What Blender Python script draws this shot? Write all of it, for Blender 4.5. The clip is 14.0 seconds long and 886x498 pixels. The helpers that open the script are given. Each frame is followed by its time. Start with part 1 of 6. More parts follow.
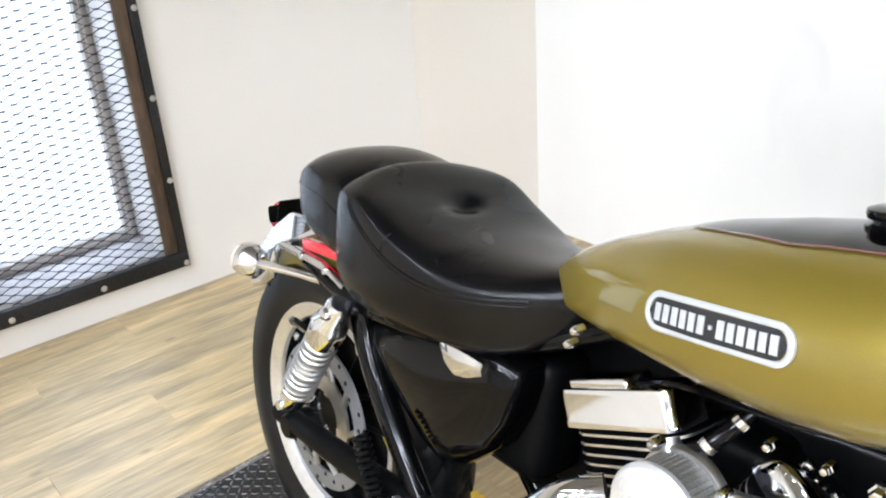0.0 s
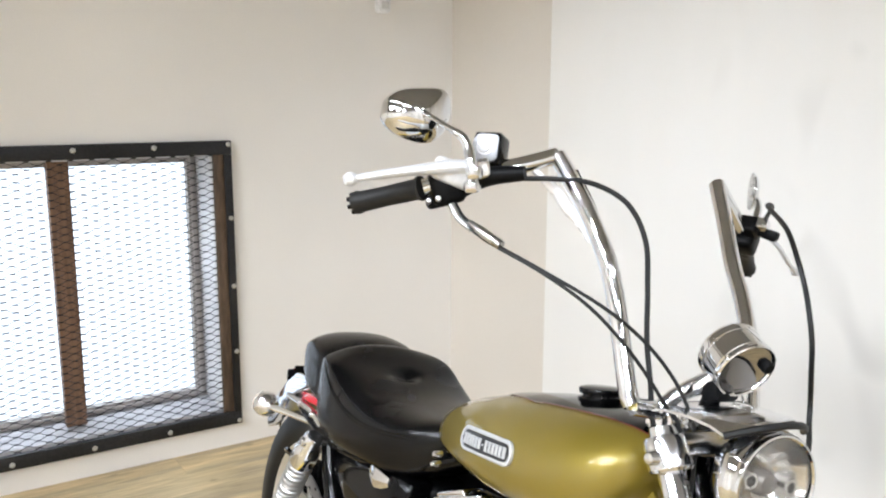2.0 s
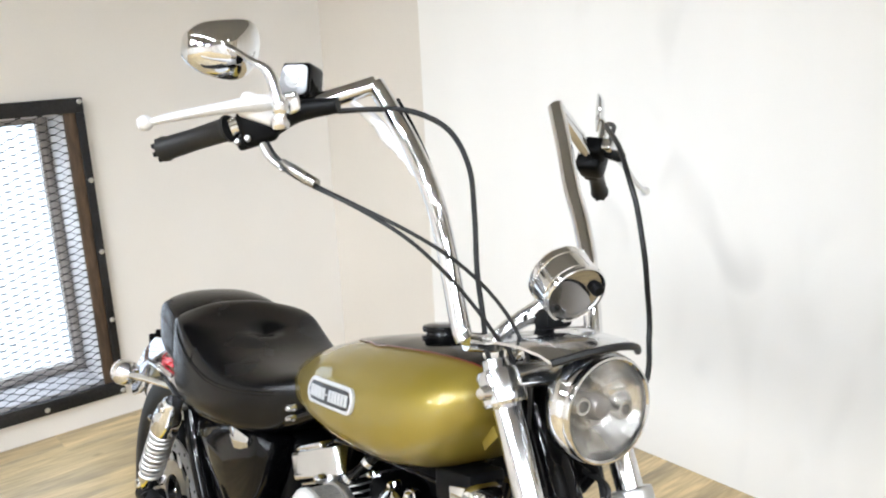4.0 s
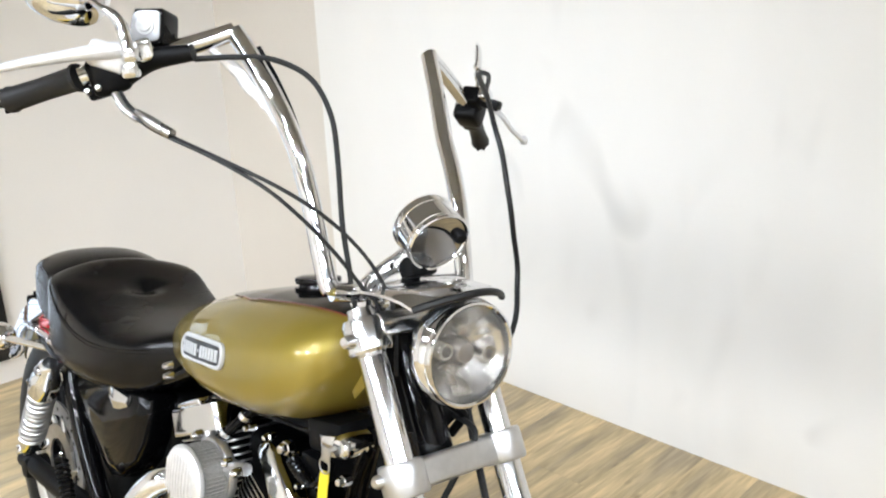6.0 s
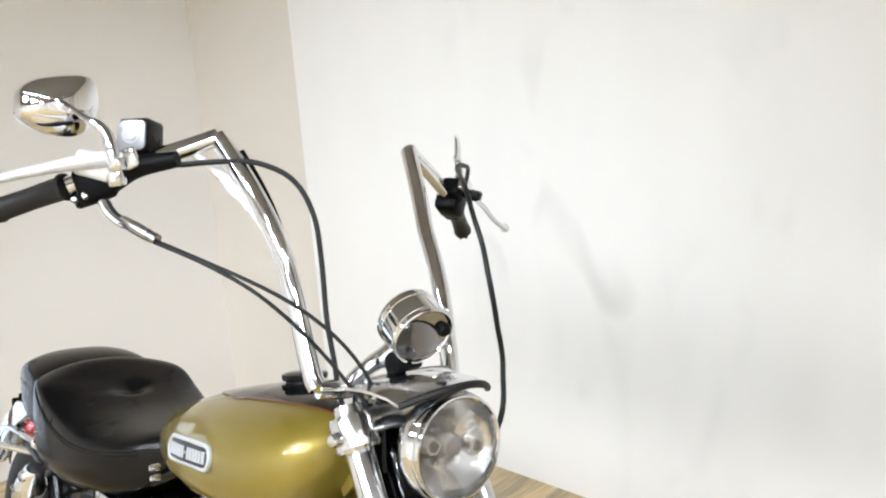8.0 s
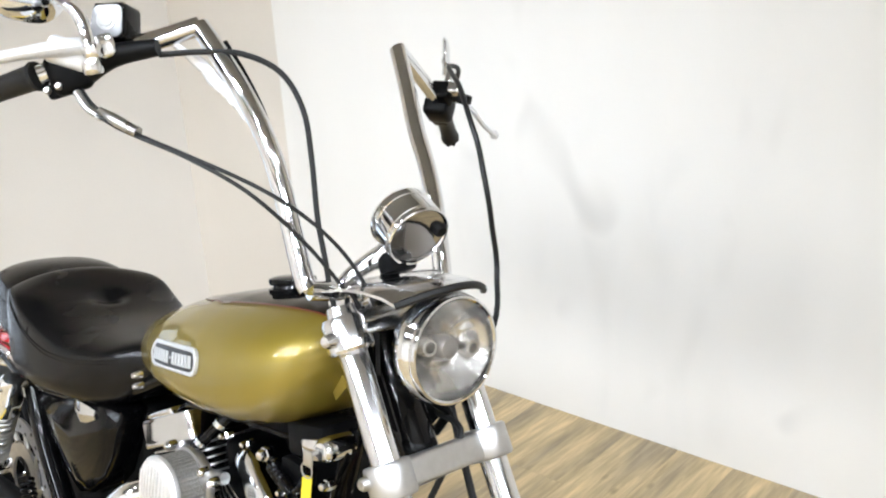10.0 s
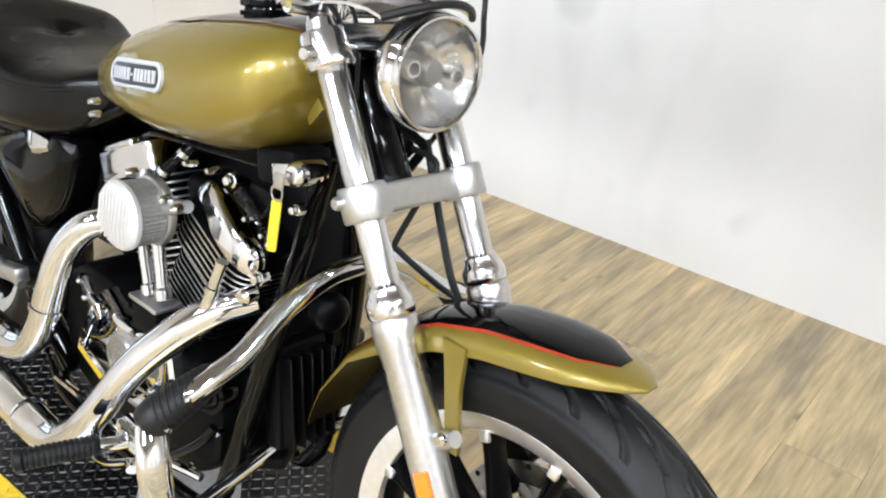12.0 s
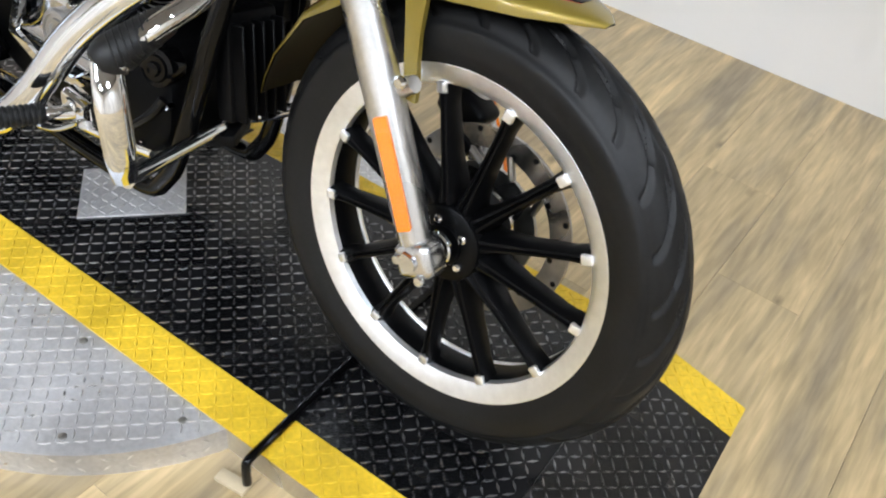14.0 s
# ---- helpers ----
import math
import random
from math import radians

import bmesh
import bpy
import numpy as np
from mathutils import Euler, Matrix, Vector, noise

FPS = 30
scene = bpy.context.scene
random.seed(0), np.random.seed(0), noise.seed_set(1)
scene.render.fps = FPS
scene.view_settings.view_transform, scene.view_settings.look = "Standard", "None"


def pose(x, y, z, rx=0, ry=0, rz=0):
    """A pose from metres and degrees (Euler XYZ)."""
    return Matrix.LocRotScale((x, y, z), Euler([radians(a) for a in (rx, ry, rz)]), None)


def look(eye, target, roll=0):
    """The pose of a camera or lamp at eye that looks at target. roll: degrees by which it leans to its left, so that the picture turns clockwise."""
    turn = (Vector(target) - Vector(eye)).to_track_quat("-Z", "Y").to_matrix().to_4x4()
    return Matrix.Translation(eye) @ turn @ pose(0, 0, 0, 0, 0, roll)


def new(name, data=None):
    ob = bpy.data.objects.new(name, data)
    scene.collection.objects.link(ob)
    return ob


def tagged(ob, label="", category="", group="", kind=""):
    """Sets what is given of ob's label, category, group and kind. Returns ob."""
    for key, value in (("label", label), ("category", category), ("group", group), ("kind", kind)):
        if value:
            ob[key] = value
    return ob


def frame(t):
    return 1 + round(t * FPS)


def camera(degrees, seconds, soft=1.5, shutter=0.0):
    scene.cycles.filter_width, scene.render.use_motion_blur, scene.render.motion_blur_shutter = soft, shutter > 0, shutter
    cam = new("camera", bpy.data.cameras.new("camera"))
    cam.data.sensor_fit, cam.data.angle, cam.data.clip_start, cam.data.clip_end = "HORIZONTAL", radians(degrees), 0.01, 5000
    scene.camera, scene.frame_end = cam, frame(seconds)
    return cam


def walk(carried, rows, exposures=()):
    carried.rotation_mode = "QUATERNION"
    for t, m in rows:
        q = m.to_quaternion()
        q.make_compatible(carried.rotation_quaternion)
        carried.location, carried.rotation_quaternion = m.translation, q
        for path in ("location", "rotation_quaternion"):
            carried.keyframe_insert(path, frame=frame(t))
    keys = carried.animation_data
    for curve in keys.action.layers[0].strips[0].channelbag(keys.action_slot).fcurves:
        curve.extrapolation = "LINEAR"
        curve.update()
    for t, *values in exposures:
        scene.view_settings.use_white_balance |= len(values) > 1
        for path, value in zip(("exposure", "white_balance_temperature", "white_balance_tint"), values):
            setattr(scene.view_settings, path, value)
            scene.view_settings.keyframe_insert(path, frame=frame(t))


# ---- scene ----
cam = camera(55.3, 14.0, soft=2.1)
PATH = [
    (0, (-0.296, -0.663, 1.282), (-1.716, 0.473, 0.448), -3.9),
    (0.5, (0.004, -0.644, 1.283), (-1.566, 0.333, 0.523), 0.6),
    (1, (0.217, -0.631, 1.324), (-1.416, 0.293, 0.632), -2.4),
    (1.5, (0.317, -0.742, 1.387), (-1.316, 0.288, 0.868), -0.7),
    (2, (0.378, -0.799, 1.428), (-1.277, 0.265, 1.069), 0.2),
    (2.5, (0.397, -0.739, 1.446), (-1.271, 0.32, 1.135), -0.7),
    (3, (0.408, -0.703, 1.448), (-1.216, 0.427, 1.151), -2.1),
    (3.5, (0.407, -0.679, 1.43), (-1.161, 0.507, 1.059), -2.8),
    (4, (0.397, -0.657, 1.399), (-1.116, 0.556, 0.912), -2.9),
    (4.2, (0.401, -0.657, 1.388), (-1.096, 0.563, 0.868), -3.0),
    (6.3, (0.446, -0.603, 1.389), (-0.907, 0.743, 0.792), -2.8),
    (6.5, (0.444, -0.603, 1.391), (-0.907, 0.754, 0.814), -2.8),
    (7, (0.455, -0.599, 1.411), (-0.931, 0.754, 0.915), -3.3),
    (7.2, (0.461, -0.598, 1.417), (-0.937, 0.755, 0.954), -3.8),
    (9.3, (0.441, -0.628, 1.398), (-0.89, 0.807, 0.987), -4.0),
    (9.5, (0.426, -0.611, 1.397), (-0.9, 0.805, 0.908), -4.2),
    (10, (0.413, -0.61, 1.369), (-0.885, 0.791, 0.776), -3.5),
    (10.5, (0.404, -0.628, 1.336), (-0.868, 0.765, 0.671), -2.0),
    (11, (0.392, -0.621, 1.315), (-0.825, 0.752, 0.519), -0.6),
    (11.5, (0.392, -0.627, 1.288), (-0.78, 0.731, 0.404), 0.6),
    (12, (0.389, -0.644, 1.248), (-0.716, 0.704, 0.267), 2.1),
    (12.5, (0.4, -0.672, 1.203), (-0.623, 0.635, 0.088), 3.6),
    (13, (0.424, -0.734, 1.177), (-0.509, 0.57, -0.018), 5.5),
    (13.5, (0.442, -0.761, 1.134), (-0.422, 0.53, -0.126), 7.6),
    (14, (0.438, -0.766, 1.111), (-0.328, 0.493, -0.24), 8.2),
]
EXPOSURES = [(0, 0.18, 6070, 12), (0.5, 0.12, 6090, 12), (2, -0.03, 6310, 12), (3, 0.15, 6290, 12), (4, 0.11, 6260, 11), (9.5, 0.06, 6260, 11), (11, 0.16, 6160, 12),
             (12.5, 0.02, 6130, 12), (13.2, -0.12, 6110, 12), (14, -0.18, 6110, 12)]
walk(cam, [(t, look(eye, target, roll)) for t, eye, target, roll in PATH], EXPOSURES)

# ---------------------------------------------------------------- light
world = bpy.data.worlds.new("daylight")
scene.world = world
world.use_nodes = True
wn = world.node_tree
sky = wn.nodes.new("ShaderNodeTexSky")
sky.sky_type = "NISHITA"
sky.sun_disc = False
sky.sun_elevation, sky.sun_rotation = radians(35), radians(120)
wn.links.new(sky.outputs[0], wn.nodes["Background"].inputs[0])
wn.nodes["Background"].inputs[1].default_value = 0.12

SPOT_W = 50.0
FILL_W = 60.0
LAMP_TINT = (0.90, 0.955, 1.0)
FLOOR = -0.059
CEIL = 2.95
ROOM = (-3.0, 4.2, -4.6, 1.573)   # x0, x1, y0, y1


def area_lamp(name, m, sx, sy, watts, colour, spread=180):
    data = bpy.data.lights.new(name, "AREA")
    data.shape, data.size, data.size_y = "RECTANGLE", sx, sy
    data.energy, data.color, data.spread = watts, colour, radians(spread)
    ob = new(name, data)
    ob.matrix_world = m
    return ob


# ---------------------------------------------------------------- materials
def mat(name, colour, rough=0.5, metal=0.0, coat=0.0, bump=0.0, scale=40.0, vary=0.12, stain=0.1, stain_scale=4.0,
        rough_vary=0.08, spec=0.5, bump_dist=0.002, stretch=(1, 1, 1), island=0.0, detail=4.0):
    m = bpy.data.materials.new(name)
    m.use_nodes = True
    nt = m.node_tree
    b = nt.nodes["Principled BSDF"]
    tc = nt.nodes.new("ShaderNodeTexCoord")
    mp = nt.nodes.new("ShaderNodeMapping")
    mp.inputs["Scale"].default_value = stretch
    nt.links.new(tc.outputs["Object"], mp.inputs[0])
    fine = nt.nodes.new("ShaderNodeTexNoise")
    fine.inputs["Scale"].default_value, fine.inputs["Detail"].default_value = scale, detail
    big = nt.nodes.new("ShaderNodeTexNoise")
    big.inputs["Scale"].default_value, big.inputs["Detail"].default_value = stain_scale, 3.0
    nt.links.new(mp.outputs[0], fine.inputs["Vector"])
    nt.links.new(mp.outputs[0], big.inputs["Vector"])

    def ranged(src, lo, hi):
        r = nt.nodes.new("ShaderNodeMapRange")
        r.inputs["From Min"].default_value, r.inputs["From Max"].default_value = 0.3, 0.7
        r.inputs["To Min"].default_value, r.inputs["To Max"].default_value = lo, hi
        nt.links.new(src, r.inputs["Value"])
        return r.outputs[0]

    def times(a, c):
        x = nt.nodes.new("ShaderNodeMath")
        x.operation = "MULTIPLY"
        nt.links.new(a, x.inputs[0])
        nt.links.new(c, x.inputs[1])
        return x.outputs[0]

    value = times(ranged(fine.outputs[0], 1 - vary, 1 + vary), ranged(big.outputs[0], 1 - stain, 1 + stain))
    if island:
        geo = nt.nodes.new("ShaderNodeNewGeometry")
        r = nt.nodes.new("ShaderNodeMapRange")
        r.inputs["To Min"].default_value, r.inputs["To Max"].default_value = 1 - island, 1 + island
        nt.links.new(geo.outputs["Random Per Island"], r.inputs["Value"])
        value = times(value, r.outputs[0])
    hsv = nt.nodes.new("ShaderNodeHueSaturation")
    hsv.inputs["Color"].default_value = (*colour, 1)
    nt.links.new(value, hsv.inputs["Value"])
    nt.links.new(hsv.outputs[0], b.inputs["Base Color"])
    nt.links.new(ranged(big.outputs[0], max(rough - rough_vary, 0.01), min(rough + rough_vary, 1)), b.inputs["Roughness"])
    b.inputs["Metallic"].default_value = metal
    b.inputs["Coat Weight"].default_value = coat
    b.inputs["Coat Roughness"].default_value = 0.03
    b.inputs["Specular IOR Level"].default_value = spec
    if bump:
        bp = nt.nodes.new("ShaderNodeBump")
        bp.inputs["Strength"].default_value, bp.inputs["Distance"].default_value = bump, bump_dist
        nt.links.new(fine.outputs[0], bp.inputs["Height"])
        nt.links.new(bp.outputs[0], b.inputs["Normal"])
    return m


def glow(name, colour, strength):
    m = bpy.data.materials.new(name)
    m.use_nodes = True
    b = m.node_tree.nodes["Principled BSDF"]
    b.inputs["Base Color"].default_value = (0.02, 0.02, 0.02, 1)
    b.inputs["Emission Color"].default_value = (*colour, 1)
    b.inputs["Emission Strength"].default_value = strength
    return m


def glass(name, colour=(1, 1, 1), rough=0.0, ior=1.45):
    m = bpy.data.materials.new(name)
    m.use_nodes = True
    b = m.node_tree.nodes["Principled BSDF"]
    b.inputs["Base Color"].default_value = (*colour, 1)
    b.inputs["Transmission Weight"].default_value = 1.0
    b.inputs["Roughness"].default_value = rough
    b.inputs["IOR"].default_value = ior
    return m


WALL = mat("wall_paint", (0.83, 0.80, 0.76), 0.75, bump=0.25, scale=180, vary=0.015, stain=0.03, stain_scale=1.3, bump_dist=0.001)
# warm corner panel colour, darkened to hold the shade on its slanting face
BEIGE_SHADED = mat("shaded_beige_wall", (0.68, 0.63, 0.565), 0.75, bump=0.25, scale=180, vary=0.015, stain=0.03, stain_scale=1.3, bump_dist=0.001)
PANEL = mat("white_board", (0.84, 0.825, 0.80), 0.32, bump=0.0, scale=4.5, vary=0.012, detail=2.0, stain=0.025, stain_scale=1.2, bump_dist=0.001, stretch=(1, 1, 0.25))
CEILING = mat("ceiling_paint", (0.26, 0.255, 0.25), 0.9, bump=0.3, scale=150, vary=0.02, stain=0.03)
CREAM = mat("unseen_cream_wall", (0.88, 0.855, 0.82), 0.7, bump=0.3, scale=30, vary=0.25, stain=0.3, stretch=(1, 1, 0.1))
RIDGE = mat("worn_black_ridge", (0.22, 0.22, 0.225), 0.26, 0.85, spec=0.7, vary=0.3, stain=0.4, stain_scale=7)
STEEL_BLACK = mat("black_steel", (0.03, 0.03, 0.032), 0.45, 0.6, bump=0.15, scale=90, vary=0.2, stain=0.3)
RUSTY = mat("rusted_wood", (0.12, 0.075, 0.045), 0.75, bump=0.5, scale=60, vary=0.4, stain=0.5, stain_scale=9, stretch=(1, 1, 0.2))
WOOD_BROWN = mat("stained_mullion", (0.22, 0.12, 0.07), 0.6, bump=0.3, scale=70, vary=0.25, stain=0.2, stretch=(1, 1, 0.1))
SILL = mat("weathered_sill", (0.46, 0.45, 0.46), 0.7, bump=0.3, scale=80, vary=0.2, stain=0.25, stretch=(1, 0.15, 1))
REVEAL = mat("pale_reveal_paint", (0.70, 0.70, 0.71), 0.6, bump=0.2, scale=120, vary=0.05, stain=0.1, stain_scale=5)
SASH = mat("grey_sash_paint", (0.40, 0.37, 0.35), 0.5, bump=0.2, scale=90, vary=0.12, stain=0.2, stretch=(1, 1, 0.2))
ZINC = mat("zinc", (0.62, 0.62, 0.6), 0.3, 1.0, vary=0.1)
DAY = glow("overcast_daylight", (0.80, 0.90, 1.0), 1.9)
LAMP = glow("lamp_diffuser", (1.0, 0.95, 0.86), 14.0)
LAMP_BODY = mat("lamp_white", (0.8, 0.8, 0.8), 0.4)
BLACK_PLATE = mat("black_tread_plate", (0.004, 0.004, 0.0045), 0.26, 0.0, spec=0.55, bump=0.2, scale=140, vary=0.25, stain=0.35, stain_scale=7, rough_vary=0.12)
YELLOW = mat("yellow_line_paint", (0.70, 0.47, 0.025), 0.42, bump=0.25, scale=120, vary=0.12, stain=0.2, stain_scale=9)
ALU_PLATE = mat("aluminium_tread_plate", (0.62, 0.62, 0.63), 0.44, 0.7, bump=0.2, scale=120, vary=0.1, stain=0.14, stain_scale=6, rough_vary=0.1)

GOLD = mat("gold_pearl_paint", (0.240, 0.178, 0.022), 0.45, 0.55, coat=1.0, scale=900, vary=0.05, stain=0.02, rough_vary=0.02)
BLACK_GLOSS = mat("gloss_black_paint", (0.0015, 0.0015, 0.0017), 0.07, coat=0.0, spec=0.22, scale=60, vary=0.1, stain=0.1, rough_vary=0.03)
BLACK_SATIN = mat("satin_black", (0.0018, 0.0018, 0.002), 0.40, spec=0.10, scale=90, bump=0.1, vary=0.15, stain=0.2)
BLACK_PLASTIC = mat("black_plastic", (0.0022, 0.0022, 0.0025), 0.45, spec=0.12, scale=200, bump=0.15, vary=0.15, stain=0.2, bump_dist=0.0008)
RED_LINE = mat("red_pinstripe", (0.45, 0.04, 0.015), 0.3, coat=1.0)
DARK_RED = mat("dark_red_pinstripe", (0.16, 0.022, 0.012), 0.3, coat=1.0)
CHROME = mat("chrome", (0.80, 0.815, 0.84), 0.045, 1.0, scale=25, vary=0.03, stain=0.04, rough_vary=0.025)
SOFT_CHROME = mat("soft_chrome", (0.74, 0.75, 0.77), 0.13, 1.0, scale=40, vary=0.03, stain=0.04, rough_vary=0.04)
POLISHED = mat("polished_aluminium", (0.55, 0.55, 0.55), 0.36, 1.0, scale=70, vary=0.05, stain=0.05, bump=0.04, rough_vary=0.06, bump_dist=0.0006)
BRUSHED = mat("satin_aluminium", (0.66, 0.66, 0.66), 0.29, 1.0, scale=120, vary=0.06, stain=0.07, bump=0.08, bump_dist=0.0006)
LEATHER = mat("black_vinyl", (0.0020, 0.0020, 0.0023), 0.24, spec=0.28, bump=0.14, scale=420, vary=0.15, stain=0.15, stain_scale=6, bump_dist=0.0006, rough_vary=0.06)
RUBBER = mat("black_rubber", (0.009, 0.009, 0.009), 0.5, spec=0.3, bump=0.2, scale=220, vary=0.2, stain=0.25, bump_dist=0.0008)
TYRE = mat("tyre_rubber", (0.006, 0.006, 0.006), 0.44, spec=0.25, bump=0.3, scale=160, vary=0.25, stain=0.3, stain_scale=8, bump_dist=0.0008)
ENGINE_BLACK = mat("wrinkle_black", (0.0018, 0.0018, 0.002), 0.45, spec=0.10, bump=0.5, scale=500, vary=0.15, stain=0.2, bump_dist=0.0006)
FIN_EDGE = mat("machined_fin_edge", (0.66, 0.66, 0.65), 0.3, 1.0, vary=0.1)
RED_LENS = mat("red_lens", (0.5, 0.01, 0.02), 0.12, coat=1.0, vary=0.1)
ORANGE_LENS = mat("orange_reflector", (0.90, 0.22, 0.008), 0.25, coat=1.0, scale=400, vary=0.1, bump=0.2, bump_dist=0.0005)
YELLOW_TAG = mat("yellow_plastic_tag", (0.56, 0.45, 0.02), 0.45, vary=0.05)
WHITE_MARK = mat("silver_badge", (0.55, 0.56, 0.57), 0.35, 0.3, vary=0.04)
BADGE_BLACK = mat("badge_black", (0.02, 0.02, 0.022), 0.35, vary=0.2)
GREY_SATIN = mat("grey_satin_metal", (0.22, 0.22, 0.23), 0.35, 0.5, vary=0.08)
DARK_CHROME = mat("dark_chrome", (0.42, 0.42, 0.43), 0.05, 1.0, scale=25, vary=0.05, rough_vary=0.02)
CLEANER = mat("brushed_cleaner_face", (0.86, 0.86, 0.87), 0.42, 0.75, scale=90, vary=0.05, stain=0.05, bump=0.05, bump_dist=0.0006)
MESH_FILTER = mat("filter_gauze", (0.33, 0.32, 0.30), 0.45, 0.8, bump=0.6, scale=500, vary=0.3, stain=0.1)
LEVER = mat("bright_lever_alloy", (0.74, 0.74, 0.75), 0.34, 0.35, scale=120, vary=0.04, stain=0.05)
STEEL = mat("bare_steel", (0.45, 0.44, 0.42), 0.32, 1.0, vary=0.12, stain=0.15)
RIM_METAL = mat("machined_rim", (0.90, 0.915, 0.94), 0.36, 1.0, scale=70, vary=0.05, stain=0.05, bump=0.04, rough_vary=0.06, bump_dist=0.0006)
DISC_STEEL = mat("disc_steel", (0.40, 0.385, 0.37), 0.30, 1.0, scale=60, vary=0.15, stain=0.2)
ALU_RIDGE = mat("bright_aluminium_ridge", (0.80, 0.80, 0.81), 0.30, 0.9, vary=0.1)
CLEAR = glass("clear_lens", ior=1.2)
LAMP_REFLECTOR = mat("lamp_reflector", (0.64, 0.62, 0.59), 0.17, 0.95, scale=30, vary=0.05, bump=0.08, rough_vary=0.04)
SMOKE = mat("smoked_bulb_shade", (0.25, 0.23, 0.21), 0.25, 0.7)


def grey_streaks(m, dark=0.80):
    """Faint slanting darker streaks and spots, kept to a few patches of the wall."""
    nt = m.node_tree
    hsv = [n for n in nt.nodes if n.type == "HUE_SAT"][0]
    src = hsv.inputs["Value"].links[0].from_socket
    tc = nt.nodes.new("ShaderNodeTexCoord")

    def noise_of(scale, rot, size, detail, lo, hi):
        mp = nt.nodes.new("ShaderNodeMapping")
        mp.inputs["Scale"].default_value, mp.inputs["Rotation"].default_value = scale, rot
        nt.links.new(tc.outputs["Object"], mp.inputs[0])
        n = nt.nodes.new("ShaderNodeTexNoise")
        n.inputs["Scale"].default_value, n.inputs["Detail"].default_value, n.inputs["Distortion"].default_value = size, detail, 0.5
        nt.links.new(mp.outputs[0], n.inputs["Vector"])
        r = nt.nodes.new("ShaderNodeMapRange")
        r.interpolation_type = "SMOOTHSTEP"
        r.inputs["From Min"].default_value, r.inputs["From Max"].default_value = lo, hi
        nt.links.new(n.outputs[0], r.inputs["Value"])
        return r.outputs[0]

    def both(a, c, op):
        x = nt.nodes.new("ShaderNodeMath")
        x.operation = op
        nt.links.new(a, x.inputs[0])
        nt.links.new(c, x.inputs[1])
        return x.outputs[0]

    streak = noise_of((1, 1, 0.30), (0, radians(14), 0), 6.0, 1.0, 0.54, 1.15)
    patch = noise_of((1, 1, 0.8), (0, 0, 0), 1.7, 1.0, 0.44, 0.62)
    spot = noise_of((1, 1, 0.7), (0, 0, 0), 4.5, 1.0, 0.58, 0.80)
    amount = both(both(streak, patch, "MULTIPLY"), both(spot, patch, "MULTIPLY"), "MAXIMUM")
    # a greyer belt at wheel height, in uneven strokes
    sep = nt.nodes.new("ShaderNodeSeparateXYZ")
    nt.links.new(tc.outputs["Object"], sep.inputs[0])

    def ease(socket, lo, hi):
        r = nt.nodes.new("ShaderNodeMapRange")
        r.interpolation_type = "SMOOTHSTEP"
        r.inputs["From Min"].default_value, r.inputs["From Max"].default_value = lo, hi
        nt.links.new(socket, r.inputs["Value"])
        return r.outputs[0]

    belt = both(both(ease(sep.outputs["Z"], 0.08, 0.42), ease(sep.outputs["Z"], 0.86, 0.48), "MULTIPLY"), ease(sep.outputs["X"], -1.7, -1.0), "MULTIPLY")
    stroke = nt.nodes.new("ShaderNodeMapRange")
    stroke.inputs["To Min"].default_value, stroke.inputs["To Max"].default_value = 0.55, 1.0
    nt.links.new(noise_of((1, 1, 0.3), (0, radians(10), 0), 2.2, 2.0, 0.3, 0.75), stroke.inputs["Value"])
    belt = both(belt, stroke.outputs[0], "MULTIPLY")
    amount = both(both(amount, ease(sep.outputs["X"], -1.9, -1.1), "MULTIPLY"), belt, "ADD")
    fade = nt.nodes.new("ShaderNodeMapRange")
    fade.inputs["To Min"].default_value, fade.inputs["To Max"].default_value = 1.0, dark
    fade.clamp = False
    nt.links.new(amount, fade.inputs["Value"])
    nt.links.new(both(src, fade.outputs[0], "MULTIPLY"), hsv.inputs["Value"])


grey_streaks(PANEL)


# ---------------------------------------------------------------- mesh helpers
def V(*a):
    return Vector(a)


def smooth_all(bm, angle=0.62):
    bm.normal_update()
    for e in bm.edges:
        if len(e.link_faces) == 2 and e.calc_face_angle(0) > angle:
            e.smooth = False
    for f in bm.faces:
        f.smooth = True


def to_mesh(name, bm, material, angle=0.62):
    smooth_all(bm, angle)
    me = bpy.data.meshes.new(name)
    bm.to_mesh(me)
    bm.free()
    me.materials.append(material)
    return me


def part(name, bm, material, parent, label="", angle=0.62):
    ob = new(name, to_mesh(name, bm, material, angle))
    ob.parent = parent
    return tagged(ob, label)


def thing(name, label, category, group="", m=None, kind=""):
    ob = new(name)
    ob.empty_display_size = 0.05
    if m is not None:
        ob.matrix_world = m
    return tagged(ob, label, category, group, kind)


def solid(name, bm, material, label, category="", kind="", group="", m=None, angle=0.62):
    ob = new(name, to_mesh(name, bm, material, angle))
    if m is not None:
        ob.matrix_world = m
    return tagged(ob, label, category, group, kind)


def box(bm, c, s, m=None, bevel=0.0, seg=2):
    r = bmesh.ops.create_cube(bm, size=1.0)
    vs = r["verts"]
    bmesh.ops.scale(bm, vec=s, verts=vs)
    if bevel:
        es = list({e for v in vs for e in v.link_edges})
        out = bmesh.ops.bevel(bm, geom=es, offset=bevel, segments=seg, affect="EDGES", profile=0.5)
        vs = list({v for f in out["faces"] for v in f.verts} | {v for v in vs if v.is_valid})
    if m is not None:
        bmesh.ops.transform(bm, matrix=m, verts=vs)
    bmesh.ops.translate(bm, vec=c, verts=vs)
    return vs


